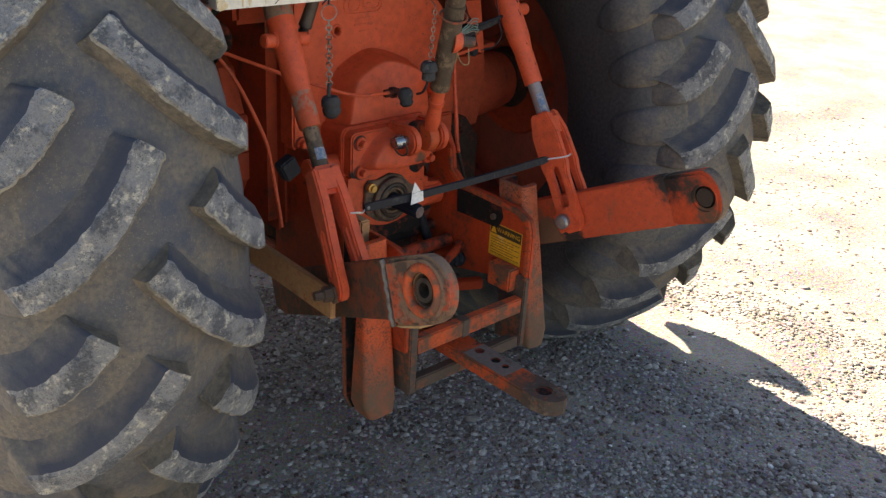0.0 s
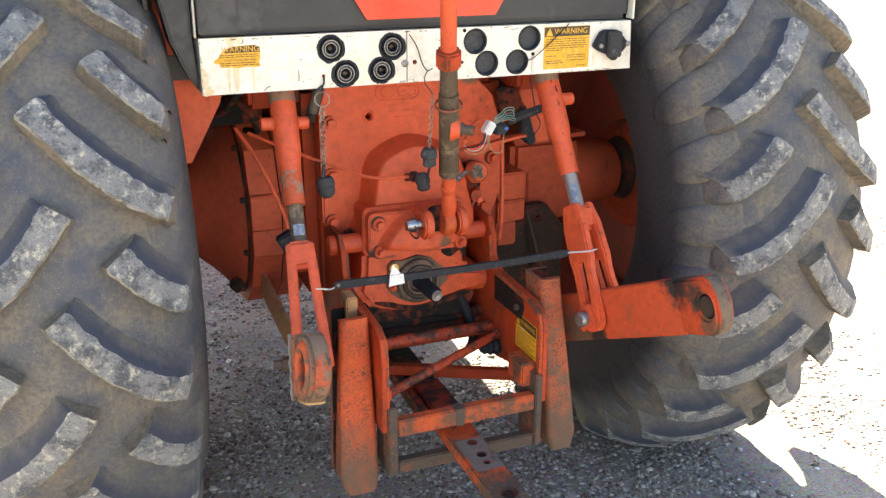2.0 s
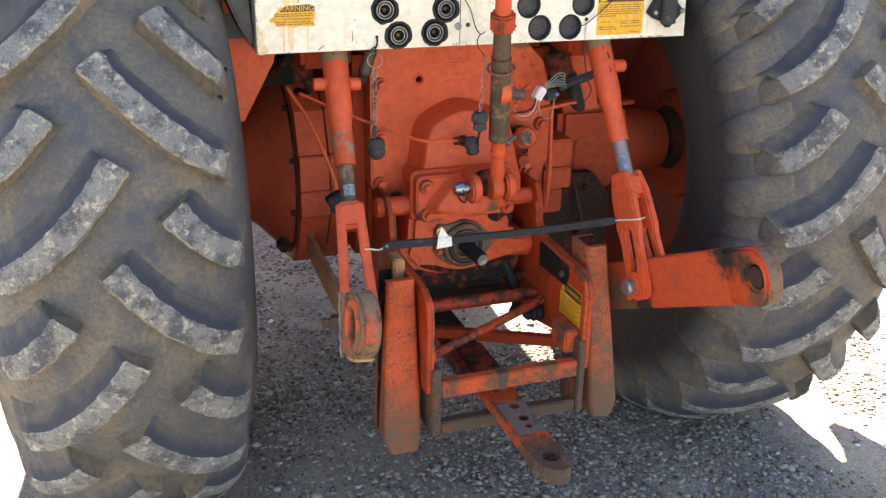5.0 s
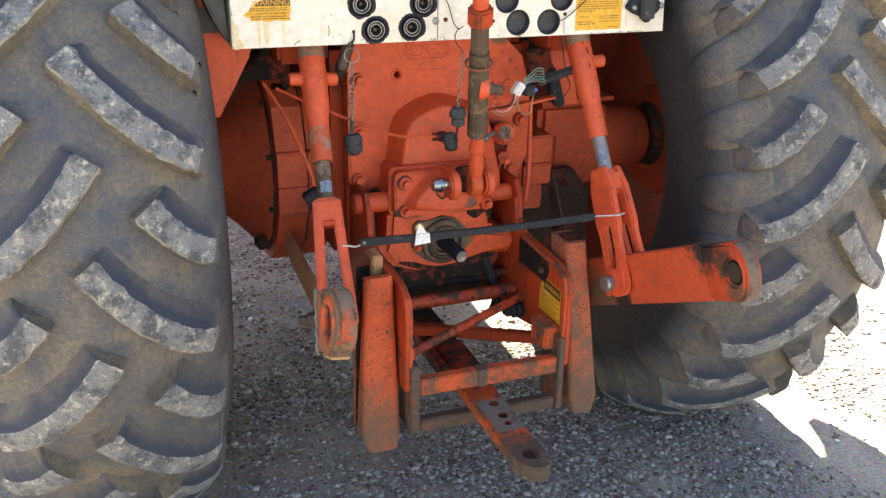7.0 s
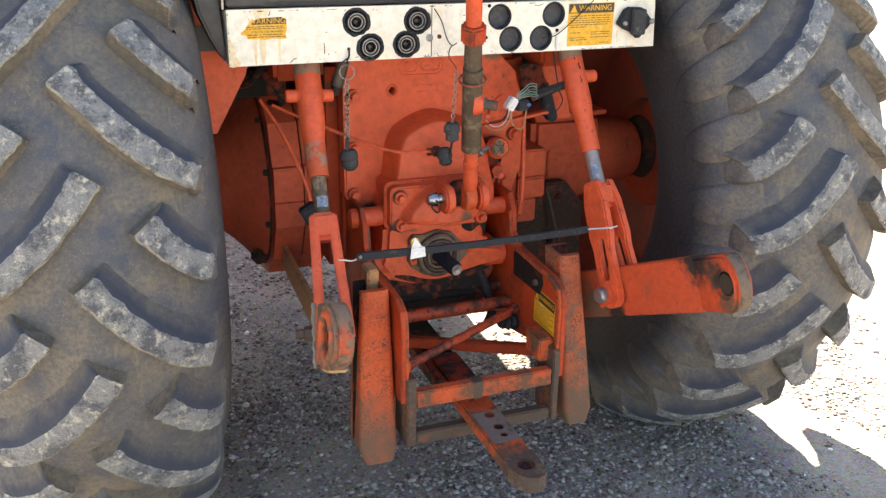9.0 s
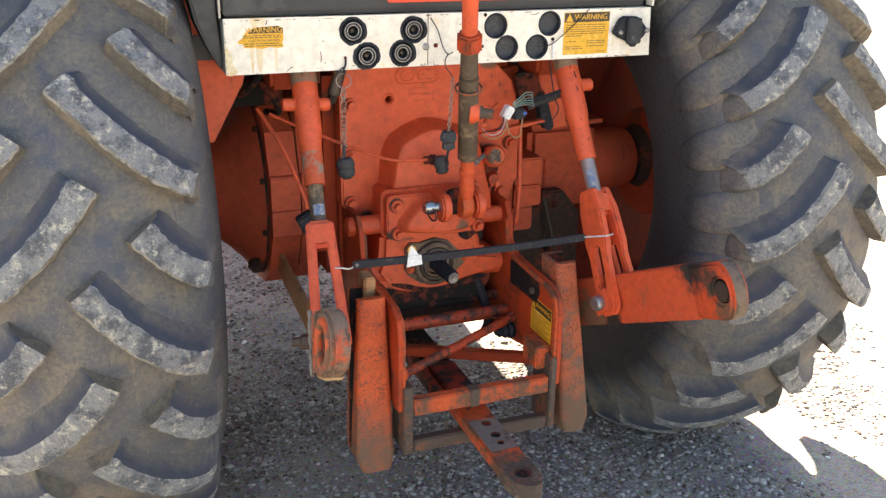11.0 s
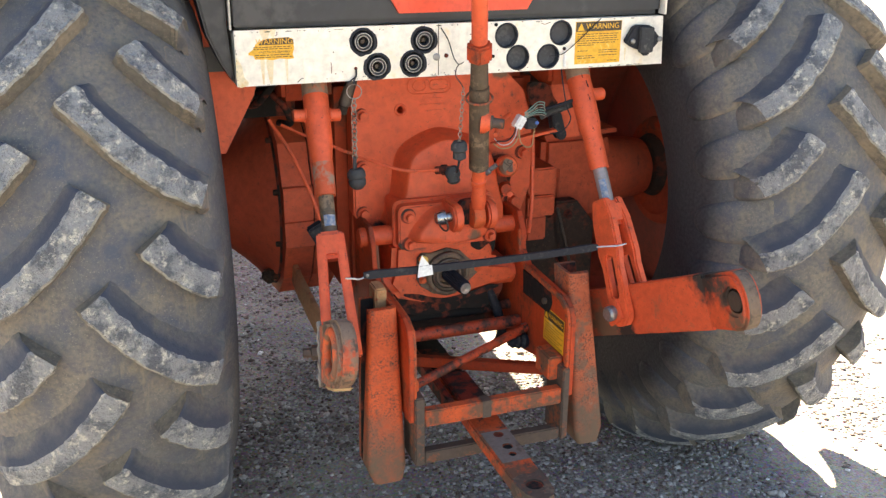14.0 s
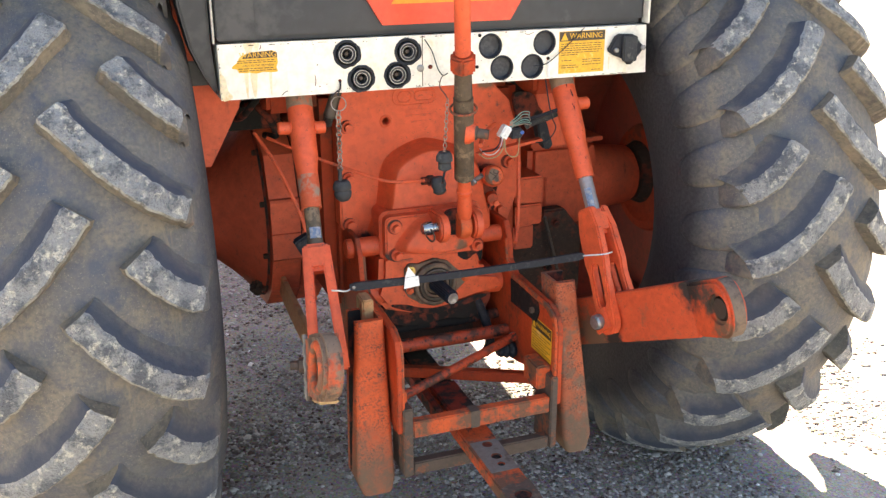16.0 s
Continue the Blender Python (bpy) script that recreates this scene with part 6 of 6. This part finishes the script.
tl = part("top_link", rod(t0 + d * 0.115, t0 + d * 0.335, 0.0235, 0.0225, 28), PIPE, tractor, "flaked grey top-link pipe hanging upright", 40)
part("lower_screw", turned(t0 - d * 0.01, t0 + d * 0.118, [(0, 0.006), (0.0, 0.014), (0.03, 0.019), (0.06, 0.017), (0.075, 0.0155), (0.08, 0.019), (0.09, 0.019), (0.092, 0.016), (0.128, 0.016)], 20), ORANGE, tl, "", 40)
part("ball_eye", turned((0.018, -0.005, 0.874), (0.046, -0.005, 0.874), [(0, 0.012), (0, 0.030), (0.006, 0.034), (0.022, 0.034), (0.028, 0.030), (0.028, 0.012)], 24), ORANGE_WORN, tl, "", 40)
part("upper_collar", rod(t0 + d * 0.335, t0 + d * 0.400, 0.0205, 0.019, 24), PIPE, tl, "", 40)
part("hex_nut", rod(t0 + d * 0.40, t0 + d * 0.440, 0.031, 0.031, 6, 0.005), ORANGE_GRIMY, tl, "grimy rusty hex nut")
part("upper_screw", rod(t0 + d * 0.44, t0 + d * 0.98, 0.0175, 0.0175, 24), ORANGE, tl, "", 40)
part("clamp_ring", ring(t0 + d * 0.305, d, 0.030, 0.0028, 28), ORANGE_WORN, tl, "", True)
part("stub_collar", turned(t0 + d * 0.245 + Vector((0.004, -0.010, 0)), t0 + d * 0.245 + Vector((0.022, -0.021, -0.002)), [(0, 0.012), (0, 0.028), (0.010, 0.025), (0.021, 0.016), (0.021, 0.01)], 18), ORANGE, tl, "", 40)
part("side_stub", turned(t0 + d * 0.245 + Vector((0.012, -0.015, 0)), t0 + d * 0.245 + Vector((0.050, -0.038, -0.004)), [(0, 0.018), (0.014, 0.016), (0.016, 0.0115), (0.040, 0.0115), (0.040, 0.008), (0.026, 0.008), (0.026, 0.001)], 18), RUST, tl, "", 40)


# ---- chains, plugs, pipes and wires ----
def chain(p, q, n, r=0.0052, wire=0.0014, name="plug_chain"):
    p, q = Vector(p), Vector(q)
    d = (q - p)
    step = d.length / n
    d.normalize()
    side = d.orthogonal().normalized()
    out = []
    for k in range(n):
        c = p + d * step * (k + 0.5)
        nn = side if k % 2 else d.cross(side)
        lk = ring(Vector((0, 0, 0)), (0, 0, 1), r, wire, 12, 5)
        mm = Matrix((d * (step * 0.62 / r), nn.cross(d), nn)).transposed().to_4x4()
        mm.translation = c
        bmesh.ops.transform(lk, matrix=mm, verts=lk.verts)
        out.append(lk)
    return part(name, joined(*out), CHAIN, tractor, "thin rusty steel plug chain", True)


c1 = chain((-0.272, -0.014, 1.181), (-0.275, -0.022, 1.045), 14, 0.0062, 0.0017)
part("chain_ring", ring((-0.270, -0.012, 1.197), (0.3, 1, 0.1), 0.0165, 0.0013, 24, 6), STEEL, c1, "", True)
part("chain_tie", tube([(-0.262, -0.003, 1.246), (-0.263, -0.006, 1.232), (-0.268, -0.008, 1.222), (-0.270, -0.010, 1.212)], 0.0022), RUBBER_BLACK, c1)
part("chain_tie_end", tube([(-0.268, -0.006, 1.226), (-0.285, -0.008, 1.214)], 0.0018), RUBBER_BLACK, c1)
part("plug_strap", tube([(-0.275, -0.022, 1.05), (-0.276, -0.022, 1.025), (-0.273, -0.024, 1.015)], 0.0045), PLUG, c1)
part("dust_plug", turned((-0.274, -0.024, 1.022), (-0.270, -0.028, 0.975), [(0, 0.006), (0, 0.016), (0.008, 0.021), (0.018, 0.022), (0.022, 0.0185), (0.028, 0.021), (0.038, 0.019), (0.047, 0.010), (0.048, 0.001)], 9), PLUG, c1, "black rubber dust plug", 50)
c2 = chain((-0.037, -0.085, 1.205), (-0.044, -0.082, 1.075), 14, 0.0042, 0.001)
part("dust_plug", turned((-0.044, -0.080, 1.082), (-0.041, -0.078, 1.035), [(0, 0.006), (0, 0.014), (0.008, 0.019), (0.02, 0.020), (0.024, 0.015), (0.04, 0.016), (0.048, 0.001)], 9), PLUG, c2, "black rubber dust plug", 50)
part("plug_lead", tube([(-0.041, -0.078, 1.040), (-0.042, -0.07, 1.02), (-0.038, -0.055, 1.005), (-0.030, -0.03, 0.995)], 0.0030), RUBBER_BLACK, c2)
part("plug_loop", tube([(-0.020, -0.012, 1.246), (-0.034, -0.03, 1.238), (-0.044, -0.055, 1.226), (-0.040, -0.075, 1.214), (-0.037, -0.085, 1.204)], 0.0013), RUST, c2, "twisted rusty wire")
valve = part("pressure_fitting", turned((-0.052, 0.060, 0.977), (-0.010, 0.056, 0.978), [(0, 0.006), (0, 0.010), (0.014, 0.010), (0.016, 0.0135), (0.03, 0.0135), (0.032, 0.009), (0.04, 0.009), (0.04, 0.001)], 6), GREASE, tractor, "dark pipe fitting")
part("dust_plug", turned((-0.024, 0.022, 0.995), (-0.018, 0.017, 0.952), [(0, 0.006), (0, 0.012), (0.01, 0.018), (0.02, 0.019), (0.03, 0.015), (0.036, 0.017), (0.043, 0.010), (0.043, 0.001)], 9), PLUG, valve, "black rubber dust plug", 50)
part("pressure_pipe", tube([(-0.046, 0.052, 0.980), (-0.085, 0.052, 0.982), (-0.12, 0.055, 0.983), (-0.155, 0.075, 0.988), (-0.205, 0.10, 1.005), (-0.26, 0.13, 1.025), (-0.33, 0.16, 1.055), (-0.40, 0.20, 1.085)], 0.0042, 8, 5), ORANGE, tractor, "thin orange painted pipe", True)
part("side_pipe", tube([(-0.43, 0.20, 1.10), (-0.395, 0.17, 1.04), (-0.365, 0.15, 0.97), (-0.338, 0.13, 0.89), (-0.330, 0.12, 0.83), (-0.326, 0.105, 0.76), (-0.324, 0.09, 0.69)], 0.0045, 8, 5), ORANGE, tractor, "thin orange painted pipe", True)
part("switch_block", box(-0.378, -0.336, 0.0, 0.03, 0.842, 0.888, 0.004, Matrix.Translation((-0.357, 0.015, 0.865)) @ Matrix.Rotation(radians(-28), 4, "Y") @ Matrix.Translation((0.357, -0.015, -0.865))), RUBBER_BLACK, tractor, "black bracket block behind the lift link")
part("hose_coupling", turned((-0.255, 0.06, 1.215), (-0.280, 0.075, 1.128), [(0, 0.006), (0, 0.013), (0.055, 0.0142), (0.058, 0.0150), (0.066, 0.0150), (0.068, 0.0112)] + [(0.069 + 0.0016 * k, 0.0118 if k % 2 else 0.0098) for k in range(12)] + [(0.0895, 0.0085), (0.0895, 0.0065), (0.075, 0.006), (0.075, 0.001)], 18), GREASY, tractor, "dark hydraulic coupling hanging under the panel", 40)
# added block: turns the shaded void between sheet and drum black
part("hydraulic_valve", box(-0.545, -0.345, 0.29, 0.85, 1.085, 1.222, 0.012), GREASE, tractor, "black block painting the shaded void under the platform", 40)
part("hydraulic_hose", tube([(-0.44, 0.30, 1.15), (-0.42, 0.24, 1.16), (-0.39, 0.20, 1.13), (-0.37, 0.24, 1.08), (-0.38, 0.34, 1.06)], 0.009, 10, 5), GREASE, tractor, "black hydraulic hose", True)
part("hydraulic_hose", tube([(-0.48, 0.32, 1.12), (-0.455, 0.24, 1.13), (-0.43, 0.19, 1.17), (-0.40, 0.17, 1.215)], 0.009, 10, 5), GREASE, tractor, "black hydraulic hose", True)
part("post_wedge", box(-0.262, -0.234, -0.125, -0.07, 0.70, 0.762, 0.004), SWAY, tractor, "tan muddy wedge in the channel post")
filler = part("oil_filler", turned((0.172, 0.185, 0.936), (0.150, 0.080, 0.966), [(0, 0.006), (0, 0.027), (0.02, 0.025), (0.05, 0.023), (0.080, 0.023), (0.082, 0.028), (0.102, 0.028), (0.108, 0.025), (0.109, 0.001)], 24), ORANGE, tractor, "orange oil filler neck with a scuffed cap", 40)
part("neck_grime", turned((0.1725, 0.1815, 0.9355), (0.170, 0.168, 0.9395), [(0, 0.02), (0, 0.035), (0.013, 0.034), (0.013, 0.02)], 20), GREASE, filler, "black grime round the neck")
part("filler_cap", turned((0.1502, 0.081, 0.9657), (0.1482, 0.070, 0.9689), [(0, 0.024), (0.004, 0.025), (0.008, 0.022), (0.010, 0.001)], 20), ORANGE_WORN, filler, "", 40)
cap_face = pose(0.1480, 0.0692, 0.9691, 90 - 17, 0, 11)
blot = prism("z", 0, 0.0006, smooth_loop([(-0.019, 0.000), (-0.015, 0.012), (-0.005, 0.019), (0.006, 0.015), (0.013, 0.012), (0.017, 0.001), (0.010, -0.006), (0.011, -0.014), (0.001, -0.016), (-0.006, -0.010), (-0.014, -0.012)], 3), [], 0)
bmesh.ops.transform(blot, matrix=cap_face, verts=blot.verts)
part("cap_scuff", blot, BROWN_PLATE, filler, "bare brown scuffed middle of the cap")
for pts in ([(-0.015, 0.012), (-0.004, 0.003), (0.004, -0.001)], [(0.002, 0.016), (-0.003, 0.008), (0.010, 0.004)], [(-0.008, -0.008), (0.001, -0.003), (0.013, 0.009)]):
    part("cap_scratch", tube([cap_face @ Vector((x, z, 0.0008)) for x, z in pts], 0.0009, 5, 3), GREASE, filler, "black scratch")
part("neck_smear", prism("y", 0.145, 0.184, smooth_loop([(0.108, 0.944), (0.136, 0.963), (0.173, 0.957), (0.173, 0.876), (0.146, 0.864), (0.116, 0.886), (0.103, 0.917)], 3), [], 0), GREASE, filler, "black oily patch behind the neck")
part("drain_boss", turned((0.174, 0.185, 0.885), (0.165, 0.118, 0.892), [(0, 0.006), (0, 0.024), (0.03, 0.022), (0.045, 0.016), (0.066, 0.014), (0.067, 0.001)], 20), ORANGE_GRIMY, filler, "", 40)
part("drain_bolt", hexhead((0.176, 0.143, 0.878), (0.174, 0.113, 0.880), 0.0088, 0.0125), ORANGE, filler)
part("edge_pipe", tube([(0.245, 0.14, 1.02), (0.243, 0.13, 0.95), (0.236, 0.11, 0.88), (0.225, 0.09, 0.82), (0.205, 0.06, 0.785)], 0.0055, 8, 5), ORANGE, tractor, "thin orange painted pipe", True)
part("valve_bracket", prism("y", 0.10, 0.122, [(0.115, 1.0205), (0.292, 1.0465), (0.297, 1.040), (0.123, 1.0135)], [], 0.001), ORANGE, tractor, "orange wiring bracket")
part("link_bracket", prism("y", 0.19, 0.205, [(0.303, 1.19), (0.371, 1.19), (0.409, 1.000), (0.369, 0.998), (0.331, 1.075)], [], 0.002), ORANGE, tractor, "orange bracket beside the lift link")
# flat black patch paints the shade in the opening below the panel
part("dark_port", prism("y", 0.168, 0.182, smooth_loop([(0.243, 1.155), (0.270, 1.157), (0.297, 1.150), (0.313, 1.117), (0.325, 1.096), (0.262, 1.090), (0.244, 1.123)], 3), [], 0), GREASE, tractor, "black patch painting the shaded opening under the panel")
part("tape_patch", prism("y", 0.155, 0.188, smooth_loop([(0.306, 1.088), (0.330, 1.080), (0.344, 1.040), (0.352, 1.012), (0.336, 1.000), (0.322, 1.016), (0.311, 1.040)], 3), [], 0.004), RUBBER_BLACK, tractor, "black taped lump of wiring", 40)
part("wiring_loom", tube([(0.345, 0.05, 1.128), (0.315, 0.055, 1.122), (0.285, 0.065, 1.108), (0.262, 0.075, 1.10), (0.24, 0.09, 1.085)], 0.009, 9, 5), PLUG, tractor, "black taped wiring loom", True)
part("boot_hose", tube([(0.110, 0.11, 0.64), (0.124, 0.10, 0.60), (0.140, 0.095, 0.555), (0.150, 0.09, 0.50), (0.15, 0.12, 0.45)], 0.013, 10, 5), RUBBER_BLACK, tractor, "black hose under the take-off housing", True)
plugs = part("wiring_connector", box(0.156, 0.178, 0.045, 0.072, 1.066, 1.100, 0.003, Matrix.Translation((0.167, 0.06, 1.083)) @ Matrix.Rotation(radians(32), 4, "Y") @ Matrix.Translation((-0.167, -0.06, -1.083))), PAPER, tractor, "pale plastic wiring connector with loose wires")
part("black_connector", box(0.182, 0.214, 0.048, 0.08, 1.064, 1.092, 0.004), RUBBER_BLACK, plugs)
part("blue_connector", box(0.205, 0.215, 0.042, 0.0475, 1.076, 1.085, 0.002), BLUE_PLASTIC, plugs)
wr = random.Random(5)
for k in range(6):
    jig = lambda s9: wr.uniform(-s9, s9)
    part("wire", tube([(0.178, 0.05, 1.092 + 0.003 * k), (0.196 + jig(0.004), 0.045, 1.100 + 0.004 * k), (0.214 + jig(0.004), 0.042 + jig(0.006), 1.102 + 0.006 * k), (0.230 + jig(0.004), 0.045, 1.096 + 0.007 * k), (0.236 + jig(0.003), 0.06, 1.088 + 0.006 * k)], 0.0012, 6, 6), TEAL if k % 3 else CHAIN, plugs, "", True)
part("wire", tube([(0.160, 0.05, 1.075), (0.150, 0.04, 1.052), (0.132, 0.035, 1.036), (0.112, 0.040, 1.034), (0.102, 0.06, 1.046)], 0.0012, 6, 5), WIRE, plugs, "", True)
part("wire", tube([(0.164, 0.05, 1.072), (0.154, 0.035, 1.048), (0.136, 0.03, 1.030), (0.110, 0.035, 1.026), (0.096, 0.05, 1.036)], 0.0017, 6, 5), TAN, plugs, "", True)
part("wire", tube([(0.156, 0.05, 1.078), (0.146, 0.04, 1.058), (0.126, 0.035, 1.044), (0.104, 0.05, 1.040)], 0.0017, 6, 5), RUBBER_BLACK, plugs, "", True)
part("wire", tube([(0.165, 0.05, 1.064), (0.162, 0.035, 1.040), (0.174, 0.03, 1.026), (0.192, 0.032, 1.028), (0.202, 0.045, 1.052), (0.206, 0.05, 1.066)], 0.0017, 6, 5), TAN, plugs, "", True)
part("wire", tube([(0.262, 0.03, 1.215), (0.268, 0.02, 1.16), (0.278, 0.02, 1.12), (0.290, 0.02, 1.09), (0.275, 0.03, 1.06), (0.25, 0.05, 1.05)], 0.0016, 6, 5), RUBBER_BLACK, plugs, "", True)
part("loom", tube([(0.30, 0.03, 1.135), (0.26, 0.05, 1.118), (0.235, 0.07, 1.108), (0.205, 0.09, 1.098)], 0.0045, 8, 5), RUBBER_BLACK, plugs, "", True)
part("shut_off_rod", tube([(0.055, -0.06, 1.085), (0.10, 0.02, 1.095), (0.15, 0.08, 1.10)], 0.0055, 8, 4), ORANGE, tractor, "short orange rod", True)
part("spark_fitting", turned((0.060, 0.01, 0.975), (0.085, -0.01, 1.000), [(0, 0.005), (0, 0.009), (0.012, 0.009), (0.014, 0.006), (0.035, 0.006), (0.035, 0.001)], 8), STEEL, tractor, "small grey pipe fitting")
part("panel_wire", tube([(0.212, -0.003, 1.252), (0.235, -0.006, 1.254), (0.255, -0.007, 1.262), (0.30, -0.006, 1.297), (0.345, -0.004, 1.336)], 0.0012, 6, 4), RUBBER_BLACK, tractor, "thin black wire across the panel")
part("panel_wire", tube([(-0.062, -0.003, 1.328), (-0.045, -0.006, 1.30), (-0.032, -0.006, 1.262), (-0.02, -0.008, 1.245), (-0.008, -0.01, 1.250)], 0.0012, 6, 4), RUBBER_BLACK, tractor, "thin black wire across the panel")

# ---- rubber strap tied across the links ----
strap_pts = [(-0.306, -0.190, 0.827), (-0.15, -0.192, 0.823), (0.0, -0.192, 0.823), (0.14, -0.190, 0.823), (0.270, -0.188, 0.826)]
bm = bmesh.new()
rows = []
for i in range(41):
    t = i / 40
    x = -0.306 + 0.576 * t
    z = float(np.interp(x, [p[0] for p in strap_pts], [p[2] for p in strap_pts]))
    y = -0.190 + 0.001 * math.sin(9 * t)
    h = 0.0100 - 0.0022 * math.sin(math.pi * t) ** 0.5
    if i in (0, 40):
        h *= 0.6
    a = radians(6 * math.sin(4 * t))
    rows.append([bm.verts.new((x, y + yy * math.cos(a), z + zz + yy * math.sin(a))) for yy, zz in ((-0.0035, -h), (-0.0035, h), (0.0035, h), (0.0035, -h))])
for p, q in zip(rows, rows[1:]):
    for k in range(4):
        bm.faces.new((p[k], p[(k + 1) % 4], q[(k + 1) % 4], q[k]))
bm.faces.new(rows[0])
bm.faces.new(rows[-1])
soften(bm, 0.0015, 1)
strap_thing = tagged(empty("rubber_strap"), "black rubber tie strap stretched between the lift links", "strap")
part("band", bm, RUBBER_BLACK, strap_thing, "", 40)
part("rivet", turned((-0.298, -0.1935, 0.827), (-0.298, -0.197, 0.827), [(0, 0.004), (0.002, 0.004), (0.0035, 0.0005)], 12), STEEL, strap_thing)
part("wire_hook", tube([(-0.300, -0.189, 0.826), (-0.310, -0.193, 0.8215), (-0.321, -0.201, 0.824), (-0.335, -0.205, 0.829), (-0.348, -0.199, 0.829), (-0.353, -0.180, 0.829)], 0.0021, 6, 5), WIRE, strap_thing, "bent steel wire hook", True)
part("wire_hook", tube([(0.262, -0.189, 0.826), (0.282, -0.200, 0.829), (0.302, -0.212, 0.832), (0.318, -0.214, 0.833), (0.334, -0.209, 0.833), (0.338, -0.203, 0.831)], 0.0021, 6, 5), WIRE, strap_thing, "bent steel wire hook", True)
tag = tagged(part("paper_tag", joined(prism("y", -0.1985, -0.1978, [(-0.184, 0.809), (-0.147, 0.812), (-0.150, 0.8355), (-0.181, 0.834)], [], 0), prism("y", -0.1968, -0.1961, [(-0.181, 0.834), (-0.155, 0.8355), (-0.173, 0.860)], [], 0)), PAPER, strap_thing), "white folded paper tag")
